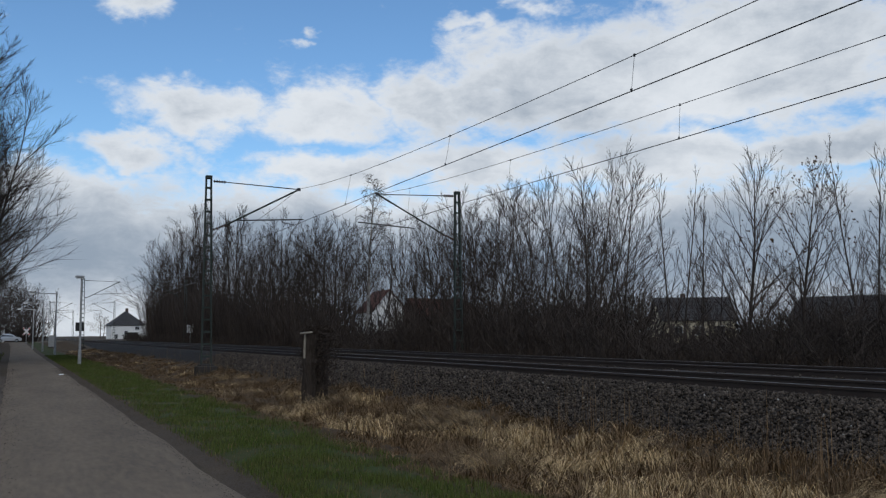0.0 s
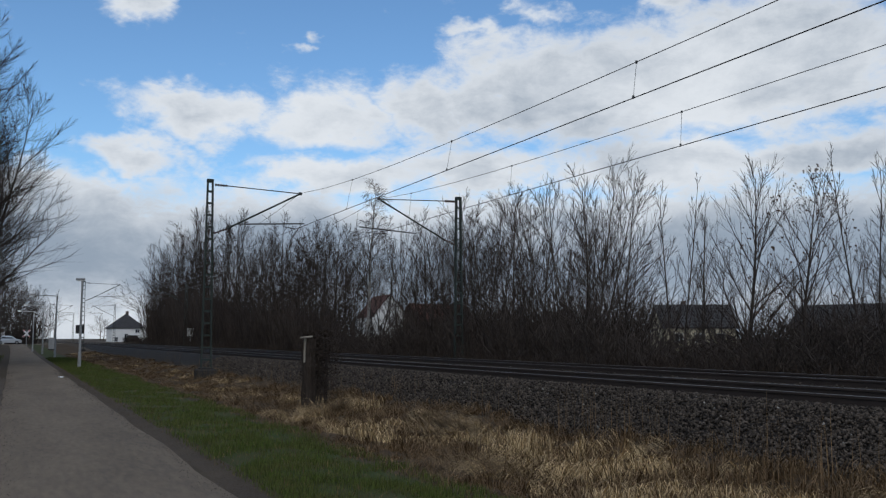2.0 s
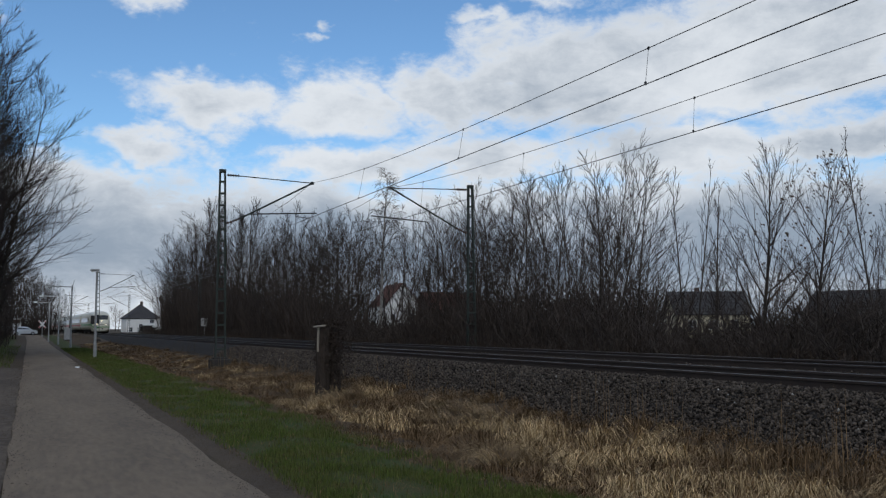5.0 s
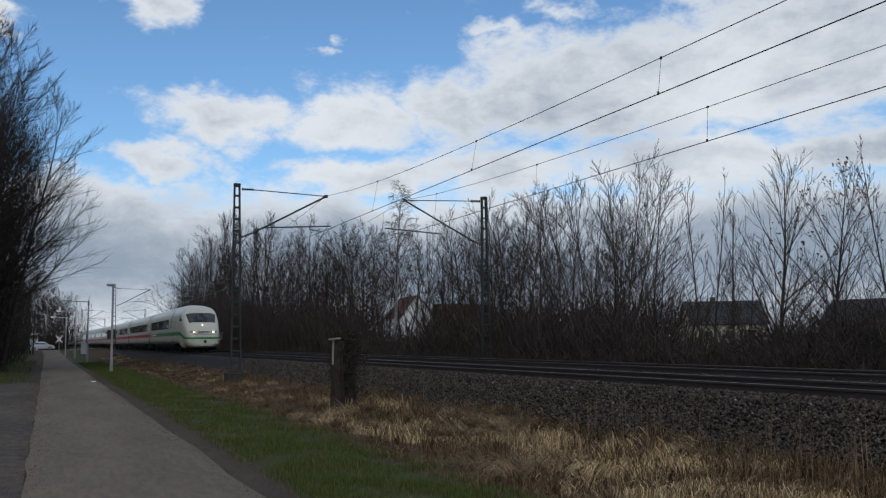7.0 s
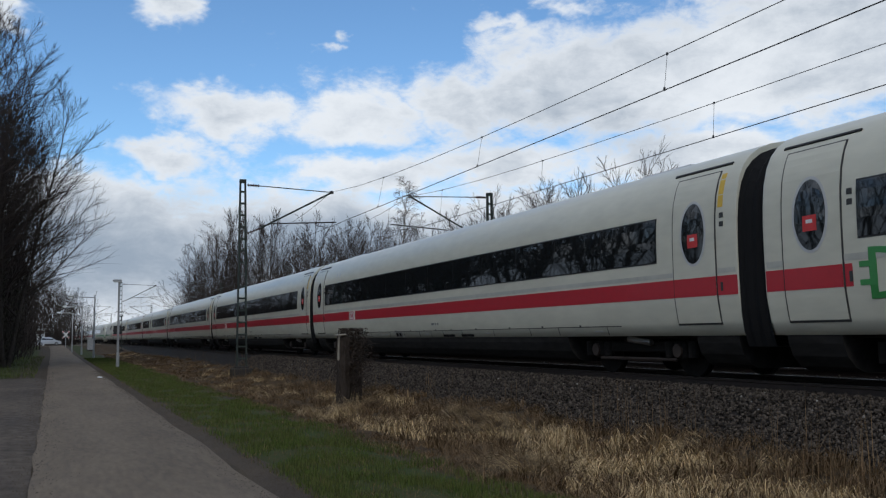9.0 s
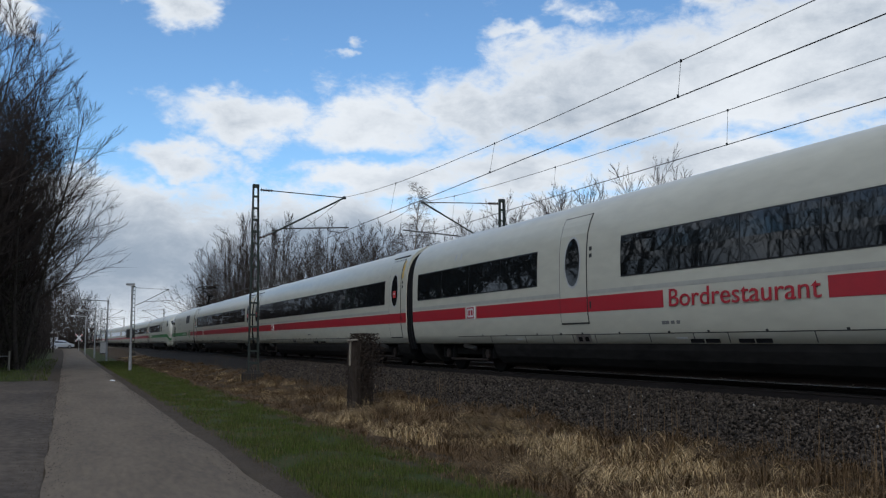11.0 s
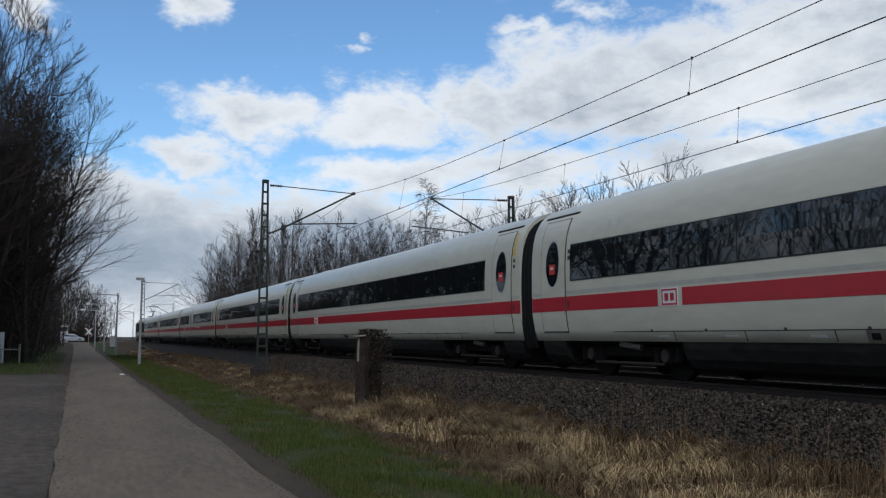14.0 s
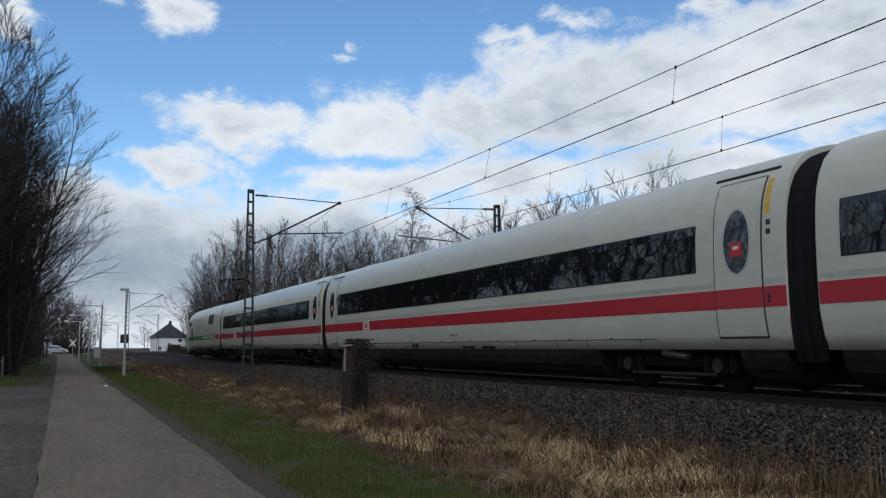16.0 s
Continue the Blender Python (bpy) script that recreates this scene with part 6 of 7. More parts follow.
def old_post():
    """Rotten timber post overgrown with withered climbers, with a pale board and stake."""
    x, y = 6.75, 22.2
    z = ground_z(x, y)
    top = empty("old_post", pose(x, y, z - 0.1, 0, 0, 12))
    for dx, dy, w, h in ((-0.03, 0, 0.32, 1.84), (0.2, 0.03, 0.30, 1.80), (0.38, 0.06, 0.2, 1.62), (0.1, 0.2, 0.26, 1.7)):
        bm = B()
        r = bmesh.ops.create_cone(bm, cap_ends=True, segments=11, radius1=w * 0.62, radius2=w * 0.55, depth=h, matrix=Matrix.Translation((dx, dy, h / 2)))
        bmesh.ops.subdivide_edges(bm, edges=[e for e in bm.edges if abs(e.verts[0].co.z - e.verts[1].co.z) > 1], cuts=7)
        for v in bm.verts:
            v.co += Vector((noise.noise(v.co * 3) * 0.06, noise.noise(v.co * 3 + Vector((5, 0, 0))) * 0.06, noise.noise(v.co * 7) * 0.06 * (v.co.z > h * 0.9)))
        part("timber", bm, M["rotten"], top, "rotten dark grey timber")
    bm = box(B(), (-0.23, -0.1, 1.55), (0.045, 0.04, 0.6), Euler((0, 0.03, 0.2)), 0.006)
    part("stake", bm, M["pale_wood"], top, "bleached wooden stake")
    bm = box(B(), (-0.22, -0.16, 1.88), (0.32, 0.10, 0.035), Euler((0.05, -0.1, 0.1)), 0.006)
    part("board", bm, M["pale_wood"], top, "bleached wooden board")
    rng = np.random.default_rng(3)
    vs, fs = [], []
    for k in range(5200):
        a = rng.uniform(0, 6.283)
        h = 0.2 + 1.85 * rng.uniform(0, 1) ** 0.55
        spread = 0.14 + 0.30 * math.sin(min(1.0, h / 1.95) * 2.6) ** 2
        r = 0.2 + spread * rng.uniform(0, 1) ** 1.7
        c = np.array((0.16 + r * math.cos(a) * (1.15 if math.cos(a) > 0 else 0.55), 0.05 + r * math.sin(a), h))
        s = rng.uniform(0.010, 0.030)
        u, w = rng.normal(0, 1, 3), rng.normal(0, 1, 3)
        u, w = u / np.linalg.norm(u) * s, w / np.linalg.norm(w) * s
        o = len(vs)
        vs += [tuple(c - u), tuple(c + w), tuple(c + u), tuple(c - w)]
        fs += [(o, o + 1, o + 2), (o, o + 2, o + 3)]
    mpart("climber_leaves", vs, fs, M["climber"], top, "withered dark brown leaves")
    out = []
    for k in range(190):
        a = rng.uniform(-1.9, 1.9) if k % 3 else rng.uniform(0, 6.283)
        out.append((*limb(rng, (0.12 + 0.2 * math.cos(a), 0.05 + 0.2 * math.sin(a), rng.uniform(0.3, 1.8)), (math.cos(a), math.sin(a), 0.8), rng.uniform(0.2, 0.6), 0.006, 0.003, 3, -0.4, 0.25), 3))
    v, f = tubes(out, [3])
    mpart("climber", v, f, M["twig"], top, "tangle of dry climber stems")
    tagged(top, "rotten timber post overgrown with a withered climber", "post")


old_post()


def km_sign():
    x, y = 20.0, 117.0
    top = empty("distance_sign", pose(x, y, ground_z(x, y)))
    part("pole", rod(B(), (0, 0, 0), (0, 0, 2.1), 0.04), M["galv"], top)
    pl = part("plate", box(B(), (0, -0.05, 2.25), (0.85, 0.03, 0.95), bevel=0.01), M["sign_white"], top, "white plate with dark number bars")
    bm = B()
    for dx, dz in ((-0.2, 0.2), (0.08, 0.2), (0.26, 0.2), (0.0, -0.2)):
        box(bm, (dx, -0.072, 2.25 + dz), (0.12, 0.012, 0.26))
    part("bars", bm, M["black"], pl)
    tagged(top, "white lineside distance sign with dark bars", "sign")


km_sign()


def signal_box_post():
    x, y = 6.6, 108.0
    top = empty("signal", pose(x, y, ground_z(x, y)))
    part("pole", rod(B(), (0, 0, 0), (0, 0, 2.3), 0.06), M["galv"], top)
    bm = B()
    box(bm, (0, 0, 2.75), (0.85, 0.25, 0.95), bevel=0.04)
    part("housing", bm, M["black"], top, "black signal housing")
    tagged(top, "black railway signal on a grey pole", "signal")


signal_box_post()


def crossing_sign():
    x, y = 1.9, 158.0
    top = empty("crossing_sign", pose(x, y, ground_z(x, y)))
    part("pole", rod(B(), (0, 0, 0), (0, 0, 2.6), 0.05), M["galv"], top)
    for s in (-1, 1):
        arm = part("arm", box(B(), (0, -0.06 - 0.02 * s, 1.95), (0.22, 0.03, 1.5), Euler((0, s * 0.72, 0)), 0.01), M["sign_white"], top, "white arm with a red tip")
        for e in (-1, 1):
            d = Vector((math.sin(s * 0.72), 0, math.cos(0.72))) * (0.6 * e)
            part("tip", box(B(), Vector((0, -0.085 - 0.02 * s, 1.95)) + d, (0.2, 0.01, 0.16), Euler((0, s * 0.72, 0))), M["sign_red"], arm)
    tagged(top, "white and red level-crossing cross on a pole", "sign")


crossing_sign()


def parked_car():
    x, y = -0.75, 180.0
    top = empty("car", pose(x, y, ground_z(x, y) + 0.02, 0, 0, 6))
    L = 2.1
    side = [(-L, 0.30), (-L - 0.02, 0.6), (-L + 0.06, 0.92), (-1.75, 1.02), (-1.35, 1.38), (-0.7, 1.50), (0.1, 1.49), (0.62, 1.36), (1.2, 0.98), (1.85, 0.86), (L, 0.68), (L + 0.03, 0.42), (L - 0.06, 0.28)]
    bm = B()
    rows = []
    for fx, k in ((-0.86, 1.0), (-0.6, 1.02), (0, 1.03), (0.6, 1.02), (0.86, 1.0)):
        row = []
        for px, pz in side:
            tuck = 0.84 if pz > 1.1 else 1.0
            row.append(bm.verts.new((px, fx * tuck, 0.28 + (pz - 0.28) * k)))
        rows.append(row)
    for a, b in zip(rows, rows[1:]):
        for i in range(len(side)):
            j = (i + 1) % len(side)
            bm.faces.new((a[i], a[j], b[j], b[i]))
    bm.faces.new(rows[0][::-1]), bm.faces.new(rows[-1])
    part("body", bm, M["car_paint"], top, "silver painted hatchback body", smooth=False)
    for s in (-1, 1):
        for q in ([(-1.25, 1.05), (-1.1, 1.33), (-0.45, 1.40), (-0.45, 1.03)], [(-0.38, 1.03), (-0.38, 1.40), (0.1, 1.39), (0.55, 1.27), (0.85, 1.03)]):
            bm = B()
            a = [bm.verts.new((px, s * (0.875 - (pz - 1.0) * 0.36), pz)) for px, pz in q]
            b = [bm.verts.new((px, s * (0.80 - (pz - 1.0) * 0.36), pz)) for px, pz in q]
            bm.faces.new(a), bm.faces.new(b[::-1])
            for i in range(len(q)):
                bm.faces.new((a[i], b[i], b[(i + 1) % len(q)], a[(i + 1) % len(q)]))
            part("side_window", bm, M["glass"], top)
        for wx in (-1.3, 1.3):
            bm = B()
            rod(bm, (wx, s * 0.70, 0.31), (wx, s * 0.89, 0.31), 0.31, n=20)
            wh = part("wheel", bm, M["rubber"], top)
            part("rim", rod(B(), (wx, s * 0.80, 0.31), (wx, s * 0.905, 0.31), 0.2, n=14), M["steel"], wh)
        part("tail_light" if s < 0 else "rear_light", box(B(), (-L + 0.02, s * 0.66, 0.85), (0.08, 0.22, 0.22), bevel=0.02), M["sign_red"], top)
        part("headlight", box(B(), (L - 0.12, s * 0.62, 0.68), (0.22, 0.3, 0.12), bevel=0.03), M["glass"], top)
    tagged(top, "silver hatchback waiting at the level crossing", "car")


parked_car()


def crossing_column():
    x, y = -2.15, 186.0
    top = empty("kiosk_column", pose(x, y, ground_z(x, y)))
    part("post", box(B(), (0, 0, 1.5), (1.5, 0.5, 3.0), bevel=0.04), M["sign_white"], top, "white panel body")
    part("band", box(B(), (0, -0.27, 2.5), (1.3, 0.06, 0.7)), M["brick_dark"], top, "dark red upper panel")
    part("canopy", box(B(), (0, -0.1, 3.1), (2.0, 0.9, 0.16), bevel=0.03), M["galv"], top)
    tagged(top, "white roofed notice column beside the crossing", "notice board")


crossing_column()


def white_board():
    """White painted board with a blue curl."""
    x, y = -5.05, 62.0
    top = empty("painted_board", pose(x, y, ground_z(x, y) - 0.05, 0, 0, 3))
    bm = box(B(), (0, 0, 1.0), (2.0, 0.08, 1.9), bevel=0.01)
    part("panel", bm, M["sign_white"], top)
    pts = [Vector((0.05 + 0.62 * math.cos(a) * (1 - k * 0.012), -0.055, 1.05 + 0.6 * math.sin(a) * (1 - k * 0.012))) for k, a in enumerate(np.linspace(2.4, -2.6, 26))]
    vs, fs = [], []
    for k, p in enumerate(pts):
        w = 0.06 + 0.16 * math.sin(math.pi * k / 25)
        c = Vector((0.05, -0.055, 1.05))
        d = (p - c).normalized()
        for q in (p - d * w, p + d * w):
            vs += [tuple(q), (q.x, -0.03, q.z)]
    for k in range(25):
        o = k * 4
        fs += [(o, o + 2, o + 6, o + 4), (o + 1, o + 5, o + 7, o + 3), (o, o + 4, o + 5, o + 1), (o + 2, o + 3, o + 7, o + 6)]
    fixed(mpart("curl", vs, fs, M["sign_blue"], top, "dark blue painted curl"))
    for s in (-0.85, 0.85):
        part("leg", box(B(), (s, 0.09, 0.5), (0.09, 0.09, 1.1)), M["wood"], top)
    tagged(top, "white board with a dark blue curl under trees", "board")
    fx = empty("railing", pose(-3.6, 60.5, ground_z(-3.6, 60.5)))
    part("rail", rod(B(), (-0.6, 0, 0.85), (0.55, 0, 0.85), 0.03), M["galv"], fx)
    for s in (-0.5, 0.5):
        part("post", rod(B(), (s, 0, -0.1), (s, 0, 1.15 if s > 0 else 0.9), 0.06), M["pale_wood"] if s > 0 else M["galv"], fx)
    tagged(fx, "short low railing beside the lane", "railing")


white_board()


def relay_cabinet():
    x, y = 4.6, 128.0
    top = empty("cabinet", pose(x, y, ground_z(x, y)))
    part("housing", box(B(), (0, 0, 0.75), (0.9, 0.6, 1.5), bevel=0.03), M["galv"], top)
    part("lid", box(B(), (0, 0, 1.53), (1.0, 0.7, 0.08), bevel=0.02), M["galv"], top)
    part("plinth", box(B(), (0, 0, 0.0), (0.95, 0.65, 0.2)), M["concrete"], top)
    tagged(top, "grey lineside equipment cabinet", "cabinet")


relay_cabinet()


def puddle():
    vs = [(0, 0, 0)]
    for k in range(18):
        a = 6.2832 * k / 18
        r = 1 + 0.3 * noise.noise((math.cos(a) * 2, math.sin(a) * 2, 0))
        vs.append((0.10 * r * math.cos(a), 0.7 * r * math.sin(a), 0))
    ob = mpart("puddle", vs, [(0, 1 + k, 1 + (k + 1) % 18) for k in range(18)], M["water"])
    ob.matrix_basis = pose(1.9, 42.0, 0.05)
    tagged(ob, "small shiny puddle at the lane's edge", "puddle")


M["water"] = material("water", (0.02, 0.022, 0.024), 0.03, var=0.1, spec=0.9)
puddle()

# ---- grass and stones ----
def raw_mesh(name, verts, tris, mat):
    me = bpy.data.meshes.new(name)
    me.vertices.add(len(verts))
    me.vertices.foreach_set("co", np.asarray(verts, np.float32).ravel())
    me.loops.add(len(tris) * 3)
    me.loops.foreach_set("vertex_index", np.asarray(tris, np.int32).ravel())
    me.polygons.add(len(tris))
    me.polygons.foreach_set("loop_start", np.arange(0, len(tris) * 3, 3, dtype=np.int32))
    me.update(calc_edges=True)
    me.materials.append(mat)
    return new(name, me)


def heights(x, y):
    return np.array([ground_z(a, b) for a, b in zip(x, y)])


def blades(name, x, y, z, length, width, bend, heading, mat, segs=3, lift=1.0):
    """Bent tapering blades, one island each."""
    n = len(x)
    t = np.linspace(0, 1, segs + 1)
    hx, hy = np.cos(heading), np.sin(heading)
    sx, sy = -hy, hx
    V = np.zeros((n, 2 * segs + 1, 3), np.float32)
    px, pz = np.zeros(n), np.zeros(n)
    ang = np.pi / 2 * lift * np.ones(n)
    for i in range(segs + 1):
        w = width * (1 - t[i]) * 0.5
        if i < segs:
            for s, o in ((-1, 0), (1, 1)):
                V[:, 2 * i + o, 0] = x + hx * px + s * sx * w
                V[:, 2 * i + o, 1] = y + hy * px + s * sy * w
                V[:, 2 * i + o, 2] = z + pz
        else:
            V[:, 2 * i, 0], V[:, 2 * i, 1], V[:, 2 * i, 2] = x + hx * px, y + hy * px, z + np.maximum(pz, 0.02)
        px = px + np.cos(ang) * length / segs
        pz = pz + np.sin(ang) * length / segs
        ang = ang - bend / segs * (1 + 0.5 * i)
    T = []
    for i in range(segs - 1):
        T += [(2 * i, 2 * i + 1, 2 * i + 3), (2 * i, 2 * i + 3, 2 * i + 2)]
    T.append((2 * segs - 2, 2 * segs - 1, 2 * segs))
    T = (np.array(T)[None] + (np.arange(n) * (2 * segs + 1))[:, None, None]).reshape(-1, 3)
    ob = raw_mesh(name, V.reshape(-1, 3), T, mat)
    return ob


def scatter(rng, n, x0, x1, y0, y1, power=1.7):
    """More of them near y0."""
    return rng.uniform(x0, x1, n), y0 + (y1 - y0) * rng.uniform(0, 1, n) ** power


def meadow():
    rng = np.random.default_rng(8)
    # dead grass on the bank: long blades that flop towards the ditch, tuft beside tuft
    for name, tufts, per, mat, ln, x0, x1, label in (("dry_grass", 1900, 44, "straw", 0.66, 4.4, 8.5, "matted straw-coloured dead grass on the bank"), ("pale_dry_grass", 950, 52, "pale_straw", 0.80, 5.2, 7.8, "pale bleached grass blades in tufts")):
        tx, ty = scatter(rng, tufts, x0, x1, 3.5, 110.0, 2.5)
        ok = np.array([noise.noise((a * 0.5, b * 0.35, 9)) + (0.25 * min(1.0, (a - 5.6) / 0.8) if mat == "pale_straw" else 0.30 * min(1.0, (a - 5.3) / 0.8)) > (-0.02 if mat == "pale_straw" else -0.5) for a, b in zip(tx, ty)])
        if mat == "pale_straw":
            ok &= (ty < 21.5) | (rng.uniform(0, 1, len(ty)) < 0.2)
        tx, ty = tx[ok], ty[ok]
        size = rng.uniform(0.45, 1.1, len(tx)) * (1 - 0.4 * np.clip((ty - 18) / 30, 0, 1))
        lay = np.array([3.75 + 1.7 * noise.noise((a * 0.6, b * 0.5, 1)) for a, b in zip(tx, ty)])
        k = np.repeat(np.arange(len(tx)), per)
        n = len(k)
        r, a = 0.13 * size[k] * np.sqrt(rng.uniform(0, 1, n)) * (1 + ty[k] / 40), rng.uniform(0, 6.283, n)
        x, y = tx[k] + r * np.cos(a), ty[k] + r * np.sin(a)
        hx, hy = 0.55 * np.cos(a) + 1.6 * np.cos(lay[k]) + rng.normal(0, 0.22, n), 0.55 * np.sin(a) + 1.6 * np.sin(lay[k]) + rng.normal(0, 0.22, n)
        edge = np.clip((x - 4.2) / 1.2, 0.3, 1)
        blades(name, x, y, heights(x, y) - 0.02, ln * size[k] * rng.uniform(0.55, 1.2, n) * edge, 0.0075 * rng.uniform(0.7, 1.5, n) * (1 + y / 30), rng.uniform(1.6, 3.1, n), np.arctan2(hy, hx), M[mat], 4, rng.uniform(0.4, 0.85, n))
        tagged(scene.objects[name], label, "grass", kind="stuff")
    # flattened blades between the tufts
    x, y = scatter(rng, 16000, 4.4, 8.7, 3.5, 90.0, 2.3)
    ob = blades("flattened_grass", x, y, heights(x, y) + 0.02, rng.uniform(0.15, 0.45, len(x)), 0.007 * (1 + y / 30), rng.uniform(0.5, 1.4, len(x)), rng.uniform(0, 6.28, len(x)), M["straw"], 3, rng.uniform(0.1, 0.6, len(x)))
    tagged(ob, "flattened dead grass on the bank", "grass", kind="stuff")
    # upright thin stalks
    x, y = scatter(rng, 1500, 5.5, 9.2, 6.0, 60.0, 1.4)
    keep = np.array([noise.noise((a * 0.7, b * 0.5, 13)) > 0.12 for a, b in zip(x, y)])
    x, y = x[keep], y[keep]
    ob = blades("grass_stalks", x, y, heights(x, y), rng.uniform(0.5, 1.05, len(x)), np.full(len(x), 0.009), rng.uniform(0.0, 0.35, len(x)), rng.uniform(0, 6.28, len(x)), M["straw"], 4)
    tagged(ob, "thin upright dead grass stalks", "grass", kind="stuff")
    # green verge
    x, y = scatter(rng, 170000, 2.45, 4.75, 7.0, 85.0, 2.1)
    keep = rng.uniform(0, 1, len(x)) < np.clip(np.minimum((x - 2.3) / 0.5, (4.95 - x) / 0.6), 0.05, 1)
    keep &= np.array([noise.noise((a * 1.3, b * 0.9, 17)) > -0.12 + rng.normal(0, 0.2) for a, b in zip(x, y)])
    x, y = x[keep], y[keep]
    ob = blades("green_grass", x, y, heights(x, y) + 0.025, rng.uniform(0.03, 0.10, len(x)) * np.array([1 + 0.7 * noise.noise((a * 2.1, b * 1.5, 4)) for a, b in zip(x, y)]), 0.005 * (1 + y / 18), rng.uniform(0.2, 1.6, len(x)), rng.uniform(0, 6.28, len(x)), M["grass"], 2)
    tagged(ob, "short green winter grass along the lane", "grass", kind="stuff")
    x, y = scatter(rng, 10000, 2.4, 4.9, 5.0, 70.0, 2.0)
    ob = blades("withered_grass", x, y, heights(x, y) + 0.03, rng.uniform(0.04, 0.13, len(x)), 0.005 * (1 + y / 30), rng.uniform(0.6, 2.2, len(x)), rng.uniform(0, 6.28, len(x)), M["straw"], 2, rng.uniform(0.2, 0.9, len(x)))
    tagged(ob, "withered brown blades among the green grass", "grass", kind="stuff")
    # reddish reeds beyond the tracks
    x, y = scatter(rng, 16000, 18.9, 22.5, 4.0, 110.0, 1.5)
    ob = blades("far_dry_grass", x, y, heights(x, y) - 0.02, rng.uniform(0.4, 1.15, len(x)), 0.012 * (1 + y / 60), rng.uniform(0.1, 1.0, len(x)), rng.uniform(0, 6.28, len(x)), M["reed"], 3)
    tagged(ob, "brown dead reeds and grass below the thicket", "grass", kind="stuff")
    # rough grass left of the lane
    x, y = scatter(rng, 9000, -9.0, -0.7, 44.0, 100.0, 1.2)
    ob = blades("rough_grass", x, y, heights(x, y) - 0.02, rng.uniform(0.08, 0.3, len(x)), np.full(len(x), 0.02), rng.uniform(0.3, 1.6, len(x)), rng.uniform(0, 6.28, len(x)), M["grass"], 2)
    tagged(ob, "rough dark grass under the roadside trees", "grass", kind="stuff")


M["concrete_pale"] = material("pale_stone", (0.26, 0.25, 0.23), 0.9, var=0.2, island=0.4)
M["reed"] = material("reed", (0.06, 0.04, 0.026), 0.9, var=0.35, island=0.5, spec=0.12)
M["turf"] = material("turf", (0.034, 0.056, 0.014), 0.95, col2=(0.062, 0.058, 0.025), scale=1.6, fine=16, bump=0.9, bscale=30, spec=0.12)
M["litter"] = material("litter", (0.040, 0.027, 0.016), 0.95, col2=(0.09, 0.06, 0.033), scale=1.6, fine=18, bump=1.0, bscale=25, spec=0.12)
tagged(lane("verge", 2.58, 4.5, list(np.arange(-45, 60, 0.5)) + list(np.arange(60, 176, 4)), lambda x, y: ground_z(x + curve_x(y), y) + 0.03, M["turf"], n=7, seed=21.0), "green winter turf strip along the lane", "verge", kind="structure")
tagged(lane("bank", 4.3, 8.5, list(np.arange(-45, 60, 0.5)) + list(np.arange(60, 176, 4)), lambda x, y: ground_z(x + curve_x(y), y) + 0.02, M["litter"], n=11, seed=31.0), "bank of flattened brown dead grass", "verge", kind="structure")
tagged(lane("roadside", -16, -0.75, list(np.arange(44, 60, 0.5)) + list(np.arange(60, 176, 4)), lambda x, y: ground_z(x + curve_x(y), y) + 0.02, M["turf"], n=11, seed=41.0), "dark turf under the roadside trees", "verge", kind="structure")
meadow()


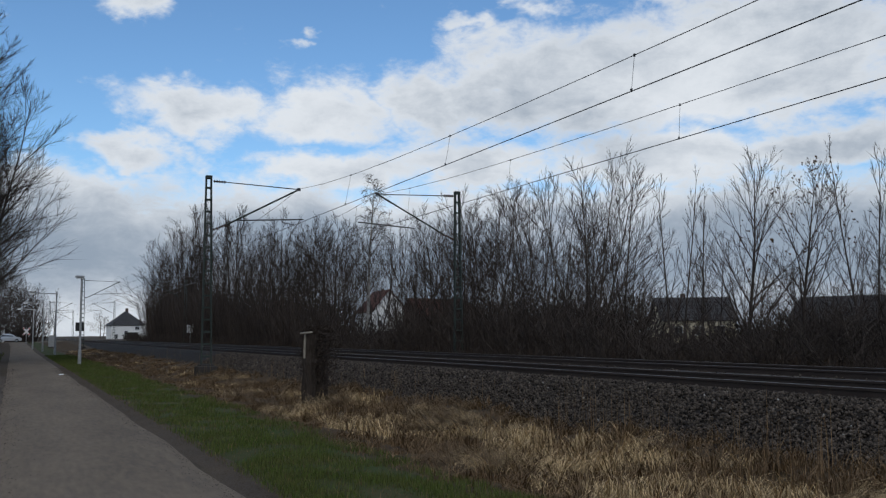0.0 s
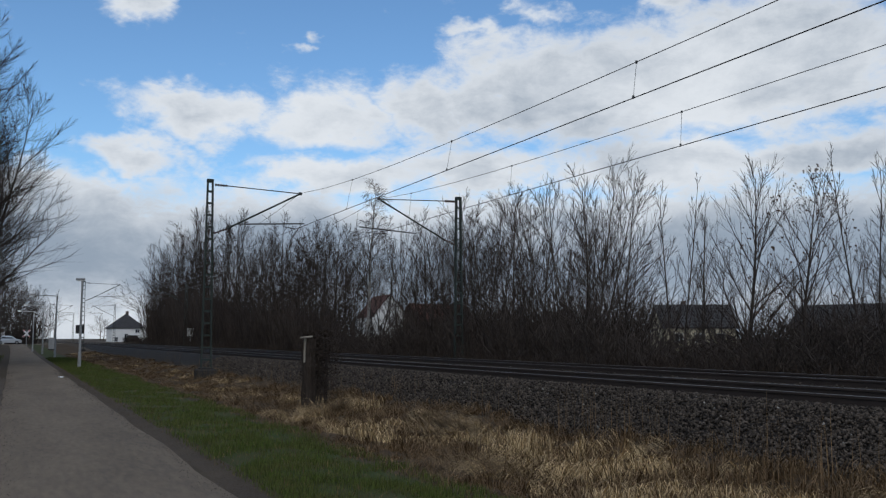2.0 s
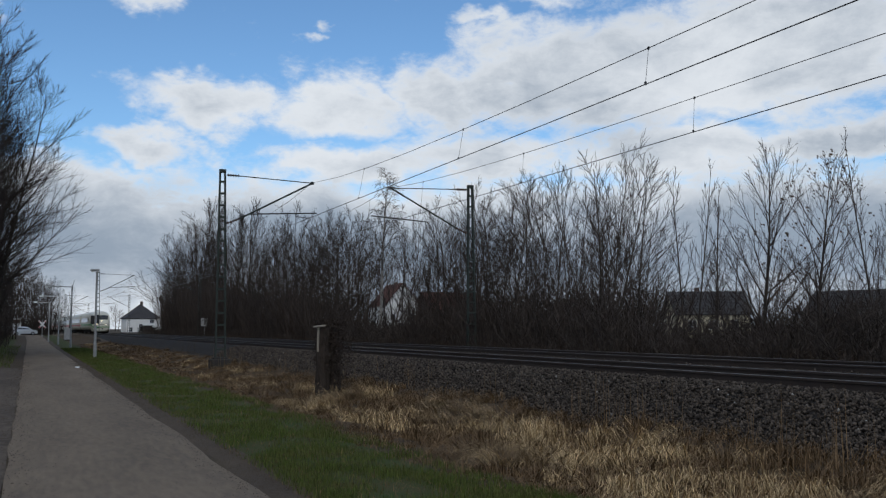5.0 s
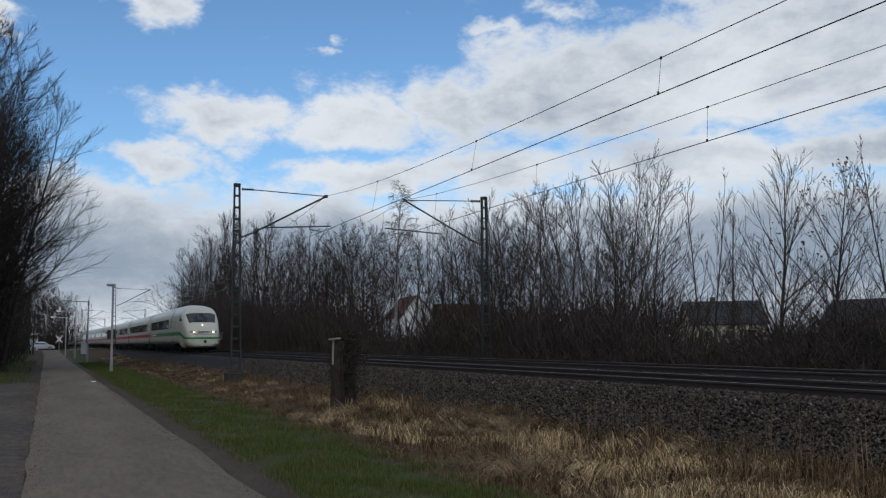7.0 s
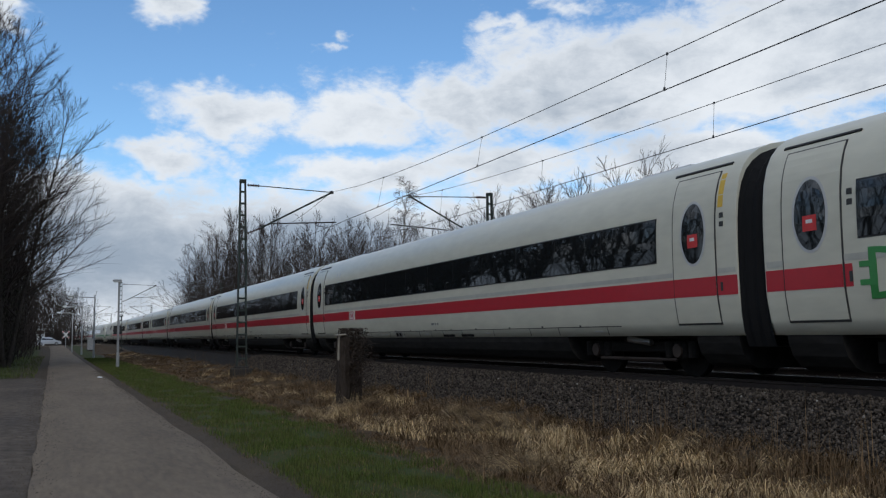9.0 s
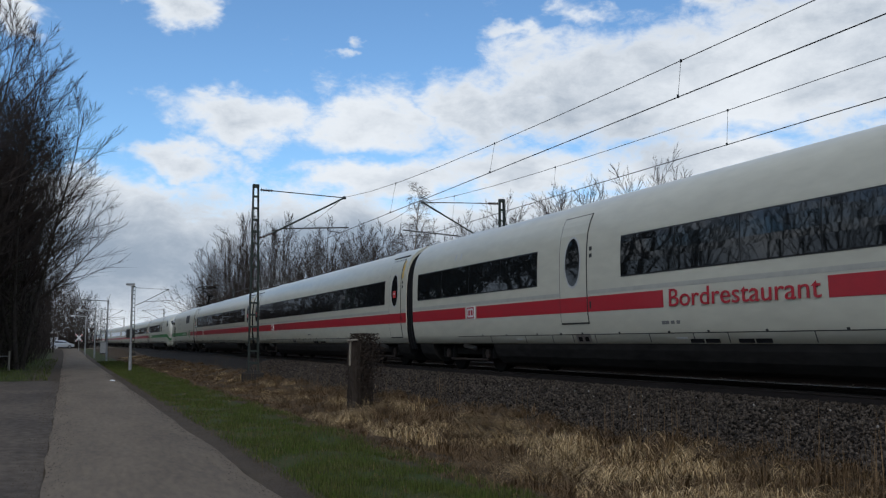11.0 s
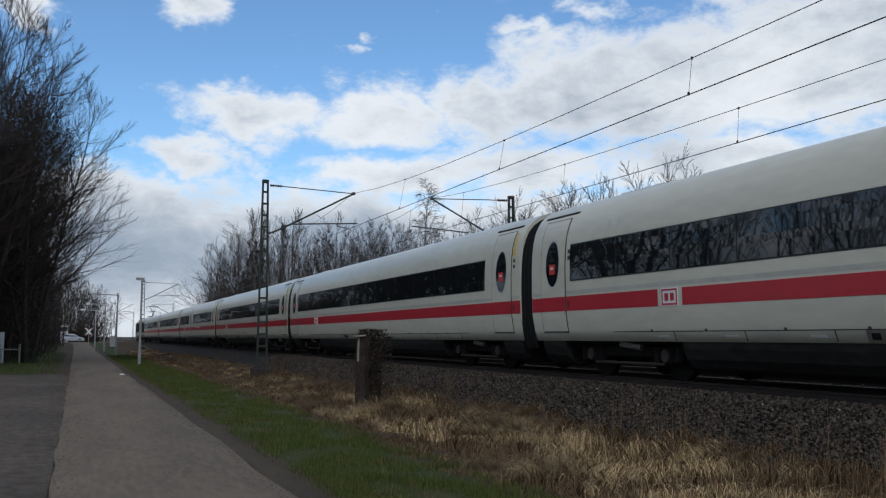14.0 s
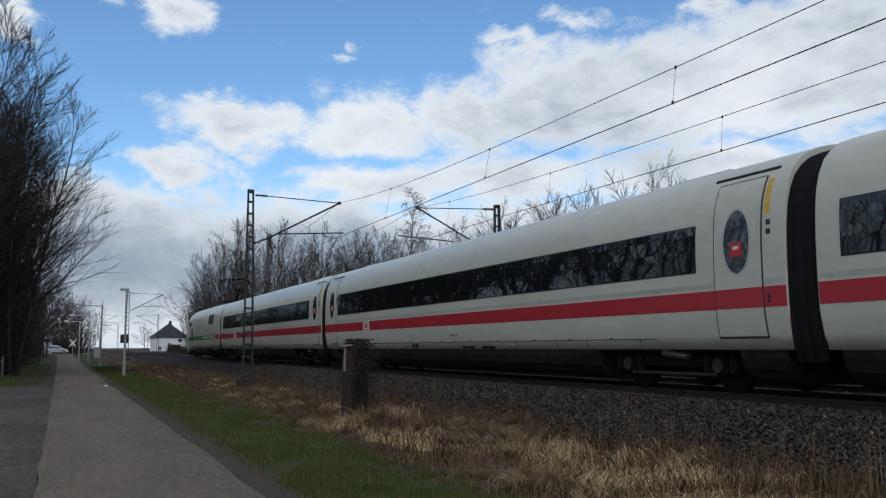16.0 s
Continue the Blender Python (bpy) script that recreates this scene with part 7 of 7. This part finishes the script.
def stones():
    """Crushed rock on the ballast shoulder and between the tracks."""
    rng = np.random.default_rng(15)
    octa = np.array([(1, 0, 0), (-1, 0, 0), (0, 1, 0), (0, -1, 0), (0, 0, 1), (0, 0, -1)], float)
    tri = np.array([(0, 2, 4), (2, 1, 4), (1, 3, 4), (3, 0, 4), (2, 0, 5), (1, 2, 5), (3, 1, 5), (0, 3, 5)])
    x1, y1 = scatter(rng, 64000, 8.1, 10.3, 4.5, 48.0, 1.9)
    x2, y2 = scatter(rng, 5000, 12.0, 14.4, 5.0, 45.0, 1.6)
    x3, y3 = scatter(rng, 3000, 10.5, 11.9, 4.0, 30.0, 1.6)
    x, y = np.concatenate((x1, x2, x3)), np.concatenate((y1, y2, y3))
    n = len(x)
    z = np.interp(x, [7.9, 8.3, 9.65, 10.0, 16.4], [0.02, 0.12, 0.66, 0.72, 0.72])
    s = rng.uniform(0.011, 0.031, n)
    V = octa[None] * rng.uniform(0.55, 1.25, (n, 6, 1)) * s[:, None, None] * (1 + y / 90)[:, None, None]
    a, b = rng.uniform(0, 6.28, n), rng.uniform(-0.8, 0.8, n)
    ca, sa, cb, sb = np.cos(a), np.sin(a), np.cos(b), np.sin(b)
    X, Y, Z = V[..., 0], V[..., 1], V[..., 2]
    Y, Z = Y * cb[:, None] - Z * sb[:, None], Y * sb[:, None] + Z * cb[:, None]
    X, Y = X * ca[:, None] - Y * sa[:, None], X * sa[:, None] + Y * ca[:, None]
    P = np.stack((X + x[:, None], Y + y[:, None], Z + (z + rng.uniform(-0.005, 0.03, n))[:, None]), -1).reshape(-1, 3)
    T = (tri[None] + (np.arange(n) * 6)[:, None, None]).reshape(-1, 3)
    pale = rng.uniform(0, 1, n) < 0.0025
    tagged(raw_mesh("pale_stones", P.reshape(n, 6, 3)[pale].reshape(-1, 3), (tri[None] + (np.arange(pale.sum()) * 6)[:, None, None]).reshape(-1, 3), M["concrete_pale"]), "few pale stones among the ballast", "ballast", kind="stuff")
    P = P.reshape(n, 6, 3)[~pale].reshape(-1, 3)
    T = T[:8 * int((~pale).sum())]
    tagged(raw_mesh("ballast_stones", P, T, M["stone"]), "loose dark grey crushed ballast stones", "ballast", kind="stuff")


stones()


def grit():
    """Loose grit and crumbs along the edges of the lane."""
    rng = np.random.default_rng(25)
    n = 9000
    y = 6.0 + 45 * rng.uniform(0, 1, n) ** 1.7
    x = np.where(rng.uniform(0, 1, n) < 0.7, 2.35 + rng.normal(0, 0.26, n), np.where(rng.uniform(0, 1, n) < 0.9, -0.22 + rng.normal(0, 0.22, n), rng.uniform(-3.5, 2.2, n)))
    s = rng.uniform(0.002, 0.008, n) * (1 + y / 25)
    tet = np.array([(1, 0, -0.3), (-0.6, 0.8, -0.3), (-0.6, -0.8, -0.3), (0, 0, 0.8)])
    a = rng.uniform(0, 6.28, n)
    X = tet[None, :, 0] * np.cos(a)[:, None] - tet[None, :, 1] * np.sin(a)[:, None]
    Y = tet[None, :, 0] * np.sin(a)[:, None] + tet[None, :, 1] * np.cos(a)[:, None]
    z = np.where((x > 0.0) & (x < 2.0), 0.024 + 0.03 * (1 - ((x - 0.95) / 1.6) ** 2), 0.028)
    P = np.stack((X * s[:, None] + x[:, None], Y * s[:, None] + y[:, None], np.repeat(tet[None, :, 2], n, 0) * s[:, None] + z[:, None]), -1).reshape(-1, 3)
    T = (np.array([(0, 1, 3), (1, 2, 3), (2, 0, 3)])[None] + (np.arange(n) * 4)[:, None, None]).reshape(-1, 3)
    tagged(raw_mesh("road_grit", P, T, M["dirt"]), "dark grit scattered along the lane's edges", "grit", kind="stuff")


grit()


def motions():
    """The express runs along the line and round its bend, every car for itself."""
    for ob, off in TRAIN:
        rows = []
        for k in range(33):
            t = k * 0.5
            y = nose_y(t) + off
            rows.append((t, pose(NEAR_X + curve_x(y), y, RAIL_Z, 0, 0, math.degrees(curve_turn(y)))))
        walk(ob, rows)


motions()
